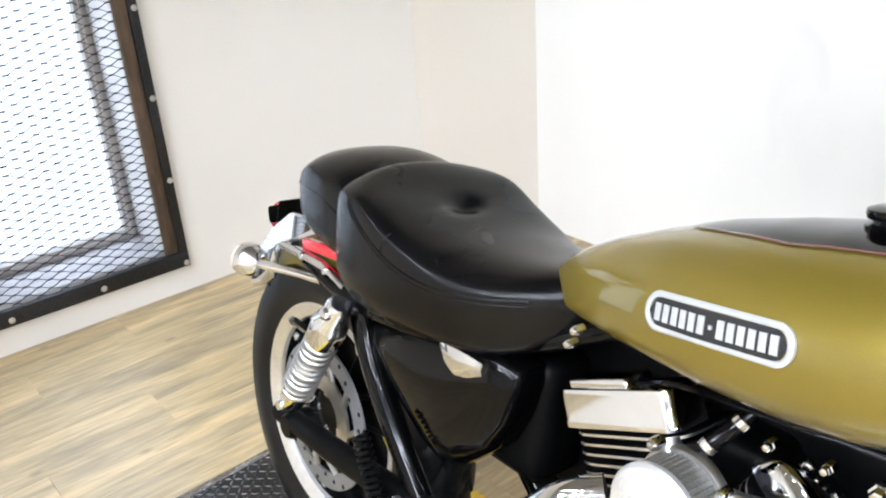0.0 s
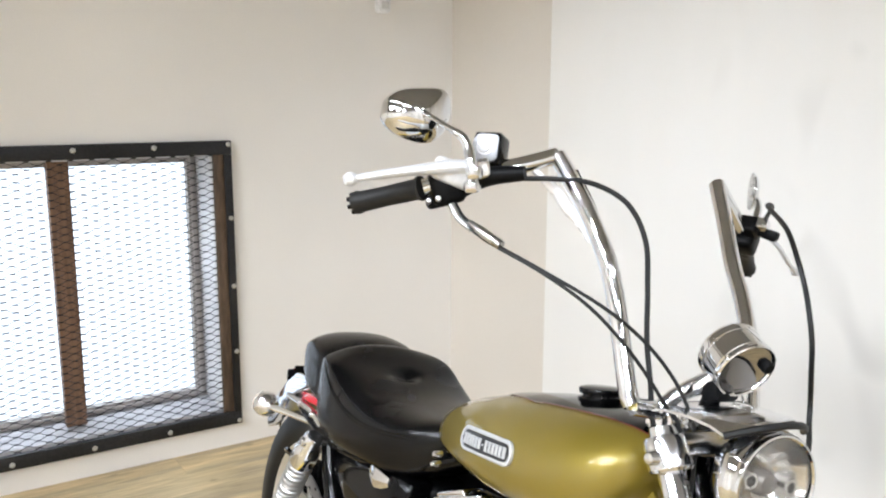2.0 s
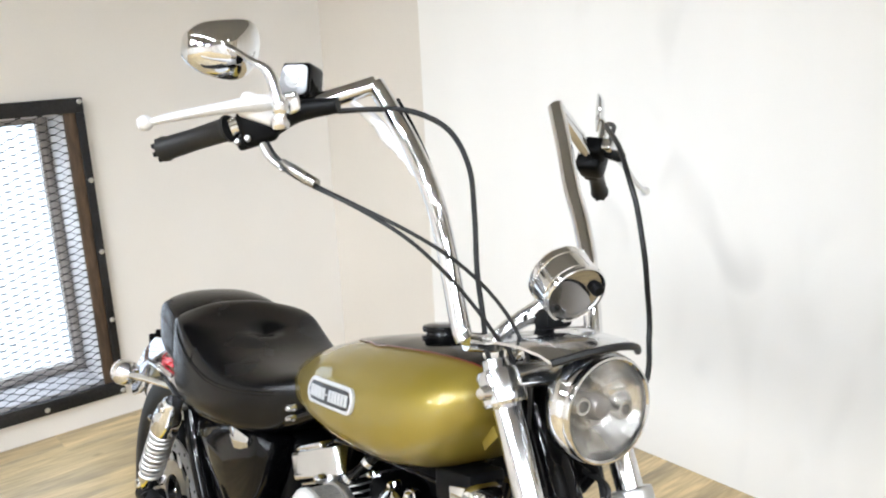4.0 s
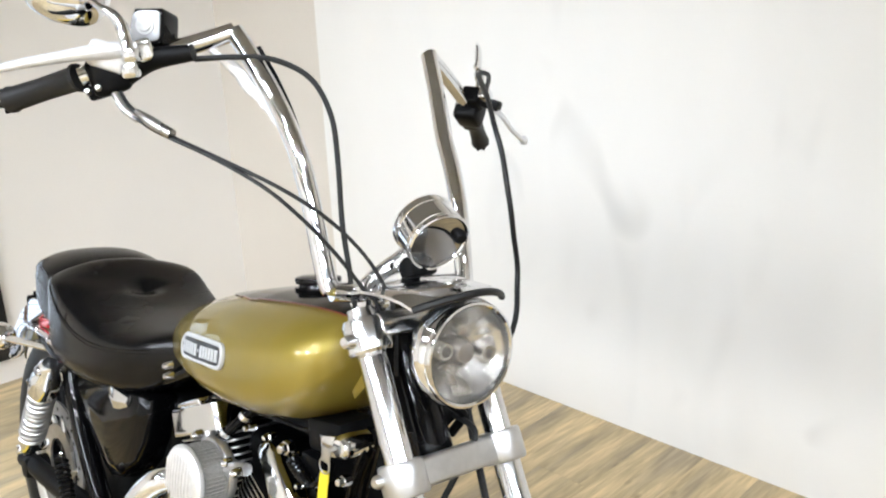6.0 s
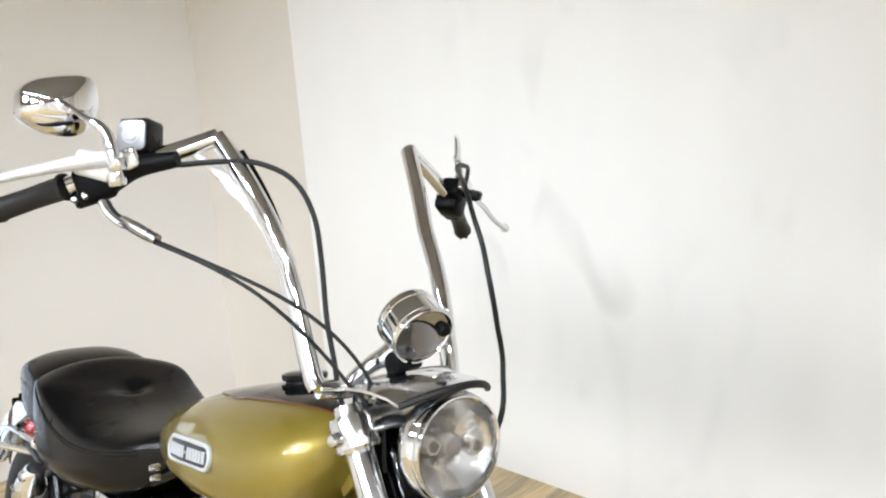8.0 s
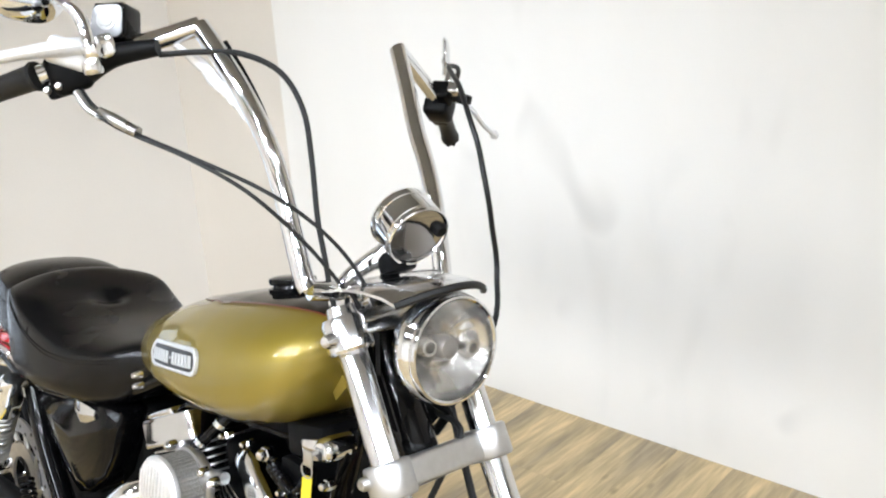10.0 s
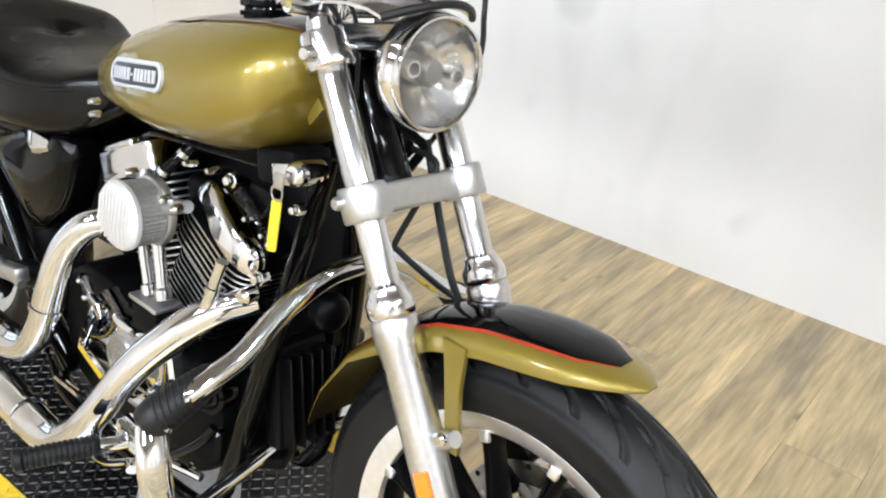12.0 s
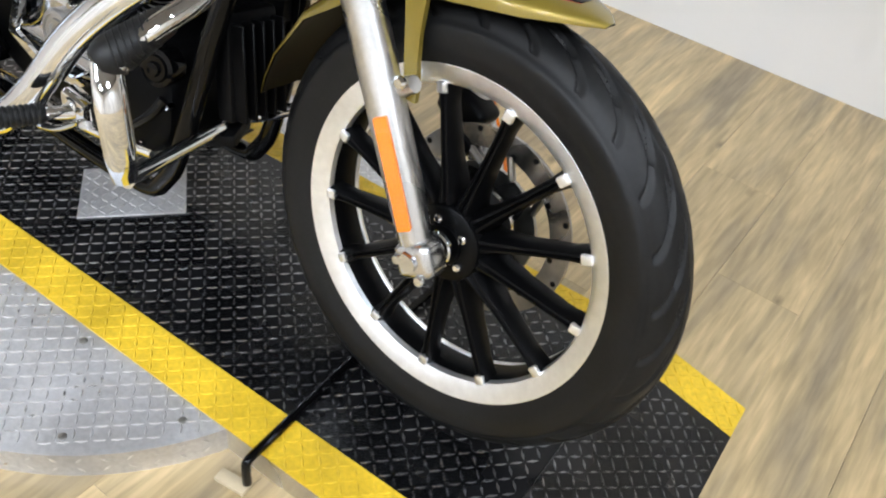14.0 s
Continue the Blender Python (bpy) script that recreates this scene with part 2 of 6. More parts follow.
def frame_of(axis):
    a = Vector(axis).normalized()
    u = a.cross(V(0, 0, 1)) if abs(a.z) < 0.9 else a.cross(V(1, 0, 0))
    u.normalize()
    return a, u, a.cross(u)


def bridge(bm, rings, closed=True, caps=True):
    for a, b in zip(rings, rings[1:]):
        n = len(a)
        for i in range(n if closed else n - 1):
            j = (i + 1) % n
            q = [a[i], a[j], b[j], b[i]]
            if len(set(q)) > 2:
                q = list(dict.fromkeys(q))
                try:
                    bm.faces.new(q)
                except ValueError:
                    pass
    if caps and closed:
        for r in (rings[0], rings[-1]):
            if len(set(r)) > 2:
                try:
                    bm.faces.new(r)
                except ValueError:
                    pass


def lathe(bm, prof, o, axis, n=32, caps=True):
    """prof: (radius, height along the axis)."""
    a, u, v = frame_of(axis)
    o = Vector(o)
    rings = []
    for r, h in prof:
        if r < 1e-5:
            p = bm.verts.new(o + a * h)
            rings.append([p] * n)
        else:
            rings.append([bm.verts.new(o + a * h + (u * math.cos(t) + v * math.sin(t)) * r) for t in (2 * math.pi * k / n for k in range(n))])
    bridge(bm, rings, caps=caps)
    bmesh.ops.recalc_face_normals(bm, faces=bm.faces)


def spline(pts, k=6):
    pts = [Vector(p) for p in pts]
    if len(pts) < 3:
        return pts
    ext = [2 * pts[0] - pts[1]] + pts + [2 * pts[-1] - pts[-2]]
    out = []
    for i in range(1, len(ext) - 2):
        p0, p1, p2, p3 = ext[i - 1 : i + 3]
        for j in range(k):
            t = j / k
            out.append(0.5 * (2 * p1 + (p2 - p0) * t + (2 * p0 - 5 * p1 + 4 * p2 - p3) * t * t + (3 * p1 - p0 - 3 * p2 + p3) * t ** 3))
    out.append(pts[-1])
    return out


def tube(bm, pts, r, n=12, k=6, flat=1.0, caps=True):
    """A round bar along a smooth line; r one radius or one for each given point."""
    line = spline(pts, k) if k > 1 else [Vector(p) for p in pts]
    rs = [r] * len(line)
    if isinstance(r, (list, tuple)):
        step = (len(line) - 1) / (len(r) - 1)
        rs = [r[min(int(i / step), len(r) - 2)] + (r[min(int(i / step), len(r) - 2) + 1] - r[min(int(i / step), len(r) - 2)]) * (i / step - min(int(i / step), len(r) - 2)) for i in range(len(line))]
    rings, side = [], None
    for i, p in enumerate(line):
        d = (line[min(i + 1, len(line) - 1)] - line[max(i - 1, 0)]).normalized()
        if side is None:
            side = frame_of(d)[1]
        side = (side - d * side.dot(d)).normalized()
        up = d.cross(side)
        rings.append([bm.verts.new(p + (side * math.cos(t) + up * math.sin(t) * flat) * rs[i]) for t in (2 * math.pi * q / n for q in range(n))])
    bridge(bm, rings, caps=caps)
    bmesh.ops.recalc_face_normals(bm, faces=bm.faces)


def slab(bm, outline, o, u, v, depth, bevel=0.0):
    """A flat plate: outline (a, b) in the plane o, u, v, thick along u x v."""
    o, u, v = Vector(o), Vector(u).normalized(), Vector(v).normalized()
    w = u.cross(v).normalized()
    lo = [bm.verts.new(o + u * a + v * b) for a, b in outline]
    hi = [bm.verts.new(o + u * a + v * b + w * depth) for a, b in outline]
    bridge(bm, [lo, hi])
    bmesh.ops.recalc_face_normals(bm, faces=bm.faces)
    if bevel:
        es = [e for e in bm.edges if (e.verts[0] in hi and e.verts[1] in hi)]
        bmesh.ops.bevel(bm, geom=es, offset=bevel, segments=2, affect="EDGES", profile=0.5)


def loft(bm, rings, caps=True):
    bridge(bm, [[bm.verts.new(p) for p in r] for r in rings], caps=caps)
    bmesh.ops.recalc_face_normals(bm, faces=bm.faces)


def B():
    return bmesh.new()


def rounded(w, h, r, n=6):
    out = []
    for cx, cy, a0 in ((w / 2 - r, h / 2 - r, 0), (-w / 2 + r, h / 2 - r, 90), (-w / 2 + r, -h / 2 + r, 180), (w / 2 - r, -h / 2 + r, 270)):
        for i in range(n + 1):
            a = radians(a0 + 90 * i / n)
            out.append((cx + r * math.cos(a), cy + r * math.sin(a)))
    return out


def ring_plate(bm, outer, inner, place):
    """A closed raised band between two outlines of equal count; place(a, b, lift) gives the point."""
    rows = [[bm.verts.new(place(a, b, l)) for a, b in o] for o, l in ((outer, -0.003), (outer, 0.0022), ([((p[0] * 0.7 + q[0] * 0.3), (p[1] * 0.7 + q[1] * 0.3)) for p, q in zip(outer, inner)], 0.0034),
                                                                ([((p[0] * 0.3 + q[0] * 0.7), (p[1] * 0.3 + q[1] * 0.7)) for p, q in zip(outer, inner)], 0.0034), (inner, 0.0022), (inner, -0.003))]
    bridge(bm, rows, caps=False)
    bmesh.ops.recalc_face_normals(bm, faces=bm.faces)


# ---------------------------------------------------------------- room
def plank_material():
    m = bpy.data.materials.new("oak_vinyl_plank")
    m.use_nodes = True
    nt = m.node_tree
    b = nt.nodes["Principled BSDF"]
    tc = nt.nodes.new("ShaderNodeTexCoord")
    info = nt.nodes.new("ShaderNodeObjectInfo")
    mul = nt.nodes.new("ShaderNodeMath")
    mul.operation, mul.inputs[1].default_value = "MULTIPLY", 37.0
    nt.links.new(info.outputs["Random"], mul.inputs[0])
    add = nt.nodes.new("ShaderNodeVectorMath")
    nt.links.new(tc.outputs["Object"], add.inputs[0])
    nt.links.new(mul.outputs[0], add.inputs[1])
    mp = nt.nodes.new("ShaderNodeMapping")
    mp.inputs["Scale"].default_value = (1, 0.09, 1)
    nt.links.new(add.outputs[0], mp.inputs[0])
    grain = nt.nodes.new("ShaderNodeTexNoise")
    grain.inputs["Scale"].default_value, grain.inputs["Detail"].default_value, grain.inputs["Distortion"].default_value = 85, 6, 0.3
    nt.links.new(mp.outputs[0], grain.inputs["Vector"])
    mp2 = nt.nodes.new("ShaderNodeMapping")
    mp2.inputs["Scale"].default_value = (1, 0.13, 1)
    nt.links.new(add.outputs[0], mp2.inputs[0])
    cloud = nt.nodes.new("ShaderNodeTexNoise")
    cloud.inputs["Scale"].default_value, cloud.inputs["Detail"].default_value, cloud.inputs["Distortion"].default_value = 13, 7, 0.35
    nt.links.new(mp2.outputs[0], cloud.inputs["Vector"])
    ramp = nt.nodes.new("ShaderNodeValToRGB")
    e = ramp.color_ramp.elements
    e[0].position, e[0].color = 0.33, (0.33, 0.262, 0.165, 1)
    e[1].position, e[1].color = 0.64, (0.63, 0.475, 0.255, 1)
    mid = e.new(0.5)
    mid.color = (0.49, 0.375, 0.205, 1)
    nt.links.new(cloud.outputs[0], ramp.inputs[0])
    streak = nt.nodes.new("ShaderNodeMapRange")
    streak.inputs["From Min"].default_value, streak.inputs["From Max"].default_value = 0.3, 0.68
    streak.inputs["To Min"].default_value, streak.inputs["To Max"].default_value = 0.74, 1.14
    nt.links.new(grain.outputs[0], streak.inputs["Value"])
    tone = nt.nodes.new("ShaderNodeMapRange")
    tone.inputs["To Min"].default_value, tone.inputs["To Max"].default_value = 0.90, 1.08
    nt.links.new(info.outputs["Random"], tone.inputs["Value"])
    m1 = nt.nodes.new("ShaderNodeMath")
    m1.operation = "MULTIPLY"
    nt.links.new(streak.outputs[0], m1.inputs[0])
    nt.links.new(tone.outputs[0], m1.inputs[1])
    # small dark knots
    mp3 = nt.nodes.new("ShaderNodeMapping")
    mp3.inputs["Scale"].default_value = (1, 0.5, 1)
    nt.links.new(add.outputs[0], mp3.inputs[0])
    knot = nt.nodes.new("ShaderNodeTexVoronoi")
    knot.inputs["Scale"].default_value = 7.5
    nt.links.new(mp3.outputs[0], knot.inputs["Vector"])
    kr = nt.nodes.new("ShaderNodeMapRange")
    kr.inputs["From Min"].default_value, kr.inputs["From Max"].default_value = 0.02, 0.10
    kr.inputs["To Min"].default_value, kr.inputs["To Max"].default_value = 0.5, 1.0
    nt.links.new(knot.outputs["Distance"], kr.inputs["Value"])
    m2 = nt.nodes.new("ShaderNodeMath")
    m2.operation = "MULTIPLY"
    nt.links.new(m1.outputs[0], m2.inputs[0])
    nt.links.new(kr.outputs[0], m2.inputs[1])
    hsv = nt.nodes.new("ShaderNodeHueSaturation")
    nt.links.new(ramp.outputs[0], hsv.inputs["Color"])
    nt.links.new(m2.outputs[0], hsv.inputs["Value"])
    nt.links.new(hsv.outputs[0], b.inputs["Base Color"])
    b.inputs["Roughness"].default_value = 0.36
    bp = nt.nodes.new("ShaderNodeBump")
    bp.inputs["Strength"].default_value, bp.inputs["Distance"].default_value = 0.25, 0.001
    nt.links.new(grain.outputs[0], bp.inputs["Height"])
    nt.links.new(bp.outputs[0], b.inputs["Normal"])
    return m


FLOOR_MAT = plank_material()
X0, X1, Y0, Y1 = ROOM
bm = B()
box(bm, ((X0 + X1) / 2, (Y0 + Y1) / 2, FLOOR - 0.055), (X1 - X0 + 0.6, Y1 - Y0 + 0.6, 0.1))
floor = solid("floor", bm, FLOOR_MAT, "light oak vinyl plank floor with brown and grey streaks", "floor", "structure")
bm = B()
box(bm, ((X0 + X1) / 2, (Y0 + Y1) / 2, CEIL + 0.05), (X1 - X0 + 0.6, Y1 - Y0 + 0.6, 0.1))
solid("ceiling", bm, CEILING, "dark grey painted ceiling", "ceiling", "structure")

# window wall (x = -3.0) with the opening
WY0, WY1, WZ0, WZ1 = -0.865, 0.285, 0.085, 1.20
CA, CB = (X0, 1.42), (-2.47, Y1)     # the slanting corner panel
H0, H1 = FLOOR - 0.02, CEIL + 0.02
TH = 0.29
bm = B()
for y0, y1, z0, z1 in ((Y0 - 0.2, WY0, H0, H1), (WY1, CA[1] + 0.25, H0, H1), (WY0, WY1, H0, WZ0), (WY0, WY1, WZ1, H1)):
    box(bm, (X0 - TH / 2, (y0 + y1) / 2, (z0 + z1) / 2), (TH, y1 - y0, z1 - z0))
solid("wall_west", bm, WALL, "off-white painted wall with a barred window", "wall", "structure")
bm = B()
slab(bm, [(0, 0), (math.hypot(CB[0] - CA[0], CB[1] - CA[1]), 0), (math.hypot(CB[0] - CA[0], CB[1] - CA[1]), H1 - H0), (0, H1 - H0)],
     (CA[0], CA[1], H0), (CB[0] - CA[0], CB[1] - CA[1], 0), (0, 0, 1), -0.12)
solid("wall_corner", bm, BEIGE_SHADED, "narrow slanting wall panel in the corner, warm beige with its shade in the colour", "wall", "structure")
bm = B()
box(bm, ((CB[0] + X1) / 2, Y1 + 0.075, (H0 + H1) / 2), (X1 - CB[0], 0.15, H1 - H0))
solid("wall_north", bm, PANEL, "smooth white wall with faint grey streaks and a grey belt", "wall", "structure")
# unseen walls, added pale so that the chrome has something bright to reflect
bm = B()
box(bm, ((X0 + X1) / 2, Y0 - 0.075, (H0 + H1) / 2), (X1 - X0, 0.15, H1 - H0))
solid("wall_south", bm, CREAM, "unseen pale cream wall, added to close the room and reflect in the chrome", "wall", "structure")
bm = B()
box(bm, (X1 + 0.075, (Y0 + Y1) / 2, (H0 + H1) / 2), (0.15, Y1 - Y0 + 0.3, H1 - H0))
solid("wall_east", bm, CREAM, "unseen pale cream wall, added to close the room and reflect in the chrome", "wall", "structure")

# window: reveal boards, mullion, glass, steel frame, bolts, expanded metal
window = thing("window_1", "tall window behind black steel frame and diamond mesh", "window", kind="structure")
GX = X0 - TH + 0.03
for y0, y1, z0, z1, nm, mt in ((WY0 + 0.001, WY0 + 0.021, WZ0 + 0.02, WZ1 - 0.02, "jamb", REVEAL), (WY1 - 0.021, WY1 - 0.001, WZ0 + 0.02, WZ1 - 0.02, "jamb", REVEAL),
                               (WY0, WY1, WZ0 + 0.001, WZ0 + 0.02, "window_sill", SILL), (WY0, WY1, WZ1 - 0.02, WZ1 - 0.001, "head_board", REVEAL)):
    bm = B()
    box(bm, (X0 - TH / 2 - 0.003, (y0 + y1) / 2, (z0 + z1) / 2), (TH - 0.02, y1 - y0, z1 - z0), bevel=0.002)
    part(nm, bm, mt, window, "weathered grey sill board" if mt is SILL else "pale painted reveal board")
bm = B()
box(bm, (X0 - 0.17, -0.29, (WZ0 + WZ1) / 2), (0.06, 0.078, WZ1 - WZ0 - 0.042), bevel=0.004)
part("mullion", bm, WOOD_BROWN, window, "reddish brown wooden mullion")
for yc, w in ((-0.58, 0.5), (0.0, 0.5)):
    bm = B()
    box(bm, (GX, yc, (WZ0 + WZ1) / 2), (0.006, w + 0.03, WZ1 - WZ0 - 0.042))
    pane = part("pane", bm, CLEAR, window)
    pane.visible_shadow = False
for y0, y1, z0, z1 in ((WY0 + 0.022, WY0 + 0.062, WZ0 + 0.021, WZ1 - 0.021), (WY1 - 0.062, WY1 - 0.022, WZ0 + 0.021, WZ1 - 0.021),
                       (WY0 + 0.063, WY1 - 0.063, WZ0 + 0.021, WZ0 + 0.056), (WY0 + 0.063, WY1 - 0.063, WZ1 - 0.056, WZ1 - 0.021)):
    bm = B()
    box(bm, (GX + 0.012, (y0 + y1) / 2, (z0 + z1) / 2), (0.045, y1 - y0, z1 - z0), bevel=0.003)
    box(bm, (GX + 0.038, (y0 + y1) / 2, (z0 + z1) / 2), (0.012, (y1 - y0) * (0.4 if y1 - y0 < 0.1 else 0.99), (z1 - z0) * (0.4 if z1 - z0 < 0.1 else 0.99)), bevel=0.003)
    part("sash_bar", bm, SASH, window, "grey-brown window sash")
OY0, OY1, OZ0, OZ1 = -0.918, 0.338, 0.041, 1.243
FW = 0.055
for nm, y0, y1, z0, z1 in (("frame_rail", OY0, OY1, OZ0, OZ0 + FW), ("frame_rail", OY0, OY1, OZ1 - FW, OZ1),
                           ("frame_stile", OY0, OY0 + FW * 0.55, OZ0 + FW, OZ1 - FW), ("frame_stile", OY1 - FW * 0.55, OY1, OZ0 + FW, OZ1 - FW)):
    bm = B()
    box(bm, (X0 + 0.012, (y0 + y1) / 2, (z0 + z1) / 2), (0.024, y1 - y0, z1 - z0), bevel=0.002)
    part(nm, bm, STEEL_BLACK, window, "black steel frame bar")
for y0, y1 in ((OY0 + FW * 0.55, OY0 + FW * 0.55 + 0.045), (OY1 - FW * 0.55 - 0.045, OY1 - FW * 0.55)):
    bm = B()
    box(bm, (X0 + 0.008, (y0 + y1) / 2, (OZ0 + OZ1) / 2), (0.016, y1 - y0 - 0.001, OZ1 - OZ0 - 2 * FW - 0.002), bevel=0.003)
    part("wooden_strip", bm, RUSTY, window, "rough dark brown timber strip")
bm = B()
lathe(bm, [(0.0, 0.006), (0.006, 0.0055), (0.0095, 0.003), (0.0105, 0.0)], (0, 0, 0), (1, 0, 0), 12)
bolt_mesh = to_mesh("bolt", bm, ZINC)
for y, z in [(0.326, z) for z in (1.229, 0.928, 0.643, 0.361, 0.055)] + [(y, z) for y in (0.033, -0.258, -0.549) for z in (1.222, 0.062)] + [(-0.905, z) for z in (1.229, 0.928, 0.643, 0.361, 0.055)]:
    ob = new("bolt", bolt_mesh)
    ob.parent = window
    ob.location = (X0 + 0.0245, y, z)
# expanded metal
MX = X0 - 0.012
bm = B()
PW, PH = 0.075, 0.0145
ny = int((OY1 - OY0 - 0.1) / PW)
nz = int((OZ1 - OZ0 - 0.08) / PH)
ys = OY0 + 0.055
zs = OZ0 + 0.04


def strut(bm, a, b, w):
    d = (b - a).normalized()
    s = V(1, 0, 0).cross(d) * w / 2
    x = V(0.0016, 0, 0)
    q = [bm.verts.new(p) for p in (a - s - x, a + s - x, a + s + x, a - s + x, b - s - x, b + s - x, b + s + x, b - s + x)]
    for f in ((0, 1, 5, 4), (1, 2, 6, 5), (2, 3, 7, 6), (3, 0, 4, 7)):
        bm.faces.new([q[i] for i in f])


for iz in range(nz + 1):
    for iy in range(ny + 1):
        off = PW / 2 if iz % 2 else 0
        p = V(MX, ys + iy * PW + off, zs + iz * PH)
        strut(bm, p + V(0, -0.0085, 0), p + V(0, 0.0085, 0), 0.0052)
        if iz < nz:
            for sg in (-1, 1):
                strut(bm, p + V(0, sg * 0.006, 0.001), p + V(0, sg * (PW / 2 - 0.006), PH - 0.001), 0.0019)
tagged(part("diamond_mesh", bm, STEEL_BLACK, window, "black expanded metal diamond mesh"), kind="stuff")
bm = B()
box(bm, (X0 - TH - 1.15, -0.29, 0.7), (0.02, 7.0, 5.0))
solid("backdrop", bm, DAY, "bright white overcast daylight outside", "sky", "structure")

# motion detector on the window wall
det = thing("motion_detector", "small white plastic motion detector on the wall", "detector", m=pose(X0, 1.045, 1.83))
bm = B()
slab(bm, rounded(0.062, 0.105, 0.018), (0.0, 0, 0), (0, 1, 0), (0, 0, 1), 0.038, 0.008)
part("housing", bm, LAMP_BODY, det)
bm = B()
slab(bm, rounded(0.036, 0.034, 0.008), (0.038, 0, -0.018), (0, 1, 0), (0, 0, 1), 0.004, 0.002)
part("lens_window", bm, mat("pale_lens", (0.62, 0.62, 0.6), 0.3), det, "pale sensor window")

# ceiling spotlights, aimed at the bike and the walls behind it
SPOTS = [(-2.1 + 0.5 * k, -1.6, (-2.3 + 0.26 * k, 0.9, 0.72)) for k in range(8)] + [(-1.6 + 0.8 * k, -2.9, (-1.7 + 0.4 * k, -0.5, 0.0)) for k in range(5)]
SPOTS += [(1.9, -0.9, (-2.6, 0.9, 0.85)), (1.9, -0.2, (0.1, 0.1, 0.0)), (2.0, 0.7, (0.5, 0.5, 0.0))]
for lx, ly, target in SPOTS:
    la = thing("ceiling_lamp", "round black ceiling track spotlight", "lamp", "ceiling spotlights", pose(lx, ly, CEIL))
    bm = B()
    aim = (V(*target) - V(lx, ly, CEIL - 0.12)).normalized()
    lathe(bm, [(0.05, -0.09), (0.058, -0.08), (0.06, 0.0), (0.055, 0.004), (0.05, -0.01)], V(0, 0, -0.12), aim, 24, caps=False)
    tube(bm, [V(0, 0, 0), V(0, 0, -0.10)], 0.012, 10, 1)
    part("can", bm, BLACK_SATIN, la)
    bm = B()
    lathe(bm, [(0.0, 0.0), (0.035, 0.0)], V(0, 0, -0.12) - aim * 0.02, aim, 20, caps=False)
    part("bulb_face", bm, LAMP, la, "glowing bulb face")
    data = bpy.data.lights.new("spot_beam", "SPOT")
    data.energy, data.color, data.shadow_soft_size = SPOT_W * (1.15 if target[2] > 0 else 1.1 if lx < 1.8 else 1.7), LAMP_TINT, 0.05
    data.spot_size, data.spot_blend = radians(64), 0.95
    lo = new("lamp_light", data)
    lo.matrix_world = look(V(lx, ly, CEIL - 0.12) + aim * 0.006, V(lx, ly, CEIL - 0.12) + aim)
area_lamp("sky_light", look((X0 - 1.0, -0.29, 2.1), (X0 + 1.2, -0.29, 0.1)), 1.6, 1.2, 45.0, (0.80, 0.90, 1.0))
# added fill lights, flush on the ceiling out of view, to brighten room and chrome
for lx, ly in ((-1.4, -3.3), (0.4, -3.3), (2.2, -3.3), (3.2, -1.2)):
    la = thing("fill_panel", "added square fill light on the ceiling, out of view", "lamp", "ceiling panels", pose(lx, ly, CEIL))
    for y in (-0.31, 0.31):
        bm = B()
        box(bm, (0, y, -0.012), (0.64, 0.02, 0.022), None, 0.003)
        box(bm, (y, 0, -0.012), (0.02, 0.60, 0.022), None, 0.003)
        part("panel_frame", bm, LAMP_BODY, la)
    area_lamp("fill_light", pose(lx, ly, CEIL - 0.012), 0.58, 0.58, FILL_W, LAMP_TINT, 155)

# ---------------------------------------------------------------- turntable and platform
def lozenge(bm, x, y, z, a, ln=0.0102, wd=0.0024, h=0.0017):
    c, s = math.cos(a), math.sin(a)
    pts = [(-ln, 0, 0), (0, -wd, 0), (ln, 0, 0), (0, wd, 0)]
    lo = [bm.verts.new((x + px * c - py * s, y + px * s + py * c, z)) for px, py, _ in pts]
    hi = [bm.verts.new((x + px * 0.72 * c - py * 0.55 * s, y + px * 0.72 * s + py * 0.55 * c, z + h)) for px, py, _ in pts]
    for i in range(4):
        bm.faces.new((lo[i], lo[(i + 1) % 4], hi[(i + 1) % 4], hi[i]))
    bm.faces.new(hi)


def tread(bm, x0, x1, y0, y1, z, keep=None, pitch=0.0182):
    for i in range(int((x1 - x0) / pitch) + 1):
        for j in range(int((y1 - y0) / pitch) + 1):
            x, y = x0 + (i + 0.5) * pitch, y0 + (j + 0.5) * pitch
            if x < x1 - 0.008 and y < y1 - 0.008 and (keep is None or keep(x, y)):
                lozenge(bm, x, y, z, radians(45 if (i + j) % 2 else -45))


PLAT = pose(0, 0.0338, 0, 0, 0, 1.95)
PX0, PX1, PY0, PY1 = -1.975, 0.435, -0.312, 0.312
SW = 0.077
RAMP0, RAMP1 = -1.885, 0.22      # the flat deck ends here, short ramps lead down to the floor
platform = thing("display_platform", "black tread plate display platform with yellow edges and end ramps", "platform", m=PLAT)
bm = B()
box(bm, ((RAMP0 + RAMP1) / 2, 0, (FLOOR - 0.004) / 2), (RAMP1 - RAMP0 - 0.004, PY1 - PY0 - 0.004, -FLOOR - 0.004))
part("frame_box", bm, BRUSHED, platform, "grey metal side frame")


def ramp_frame(x0, x1):
    """Pose of a plate that starts at x0 on the deck and ends at x1 on the floor, and its length."""
    d = V(x1 - x0, 0, FLOOR + 0.004)
    u = d.normalized()
    w = V(0, 1, 0)
    n = u.cross(w)
    if n.z < 0:
        w, n = -w, -n
    m = Matrix((u, w, n)).transposed().to_4x4()
    m.translation = V(x0, 0, 0)
    return m, d.length, w.y


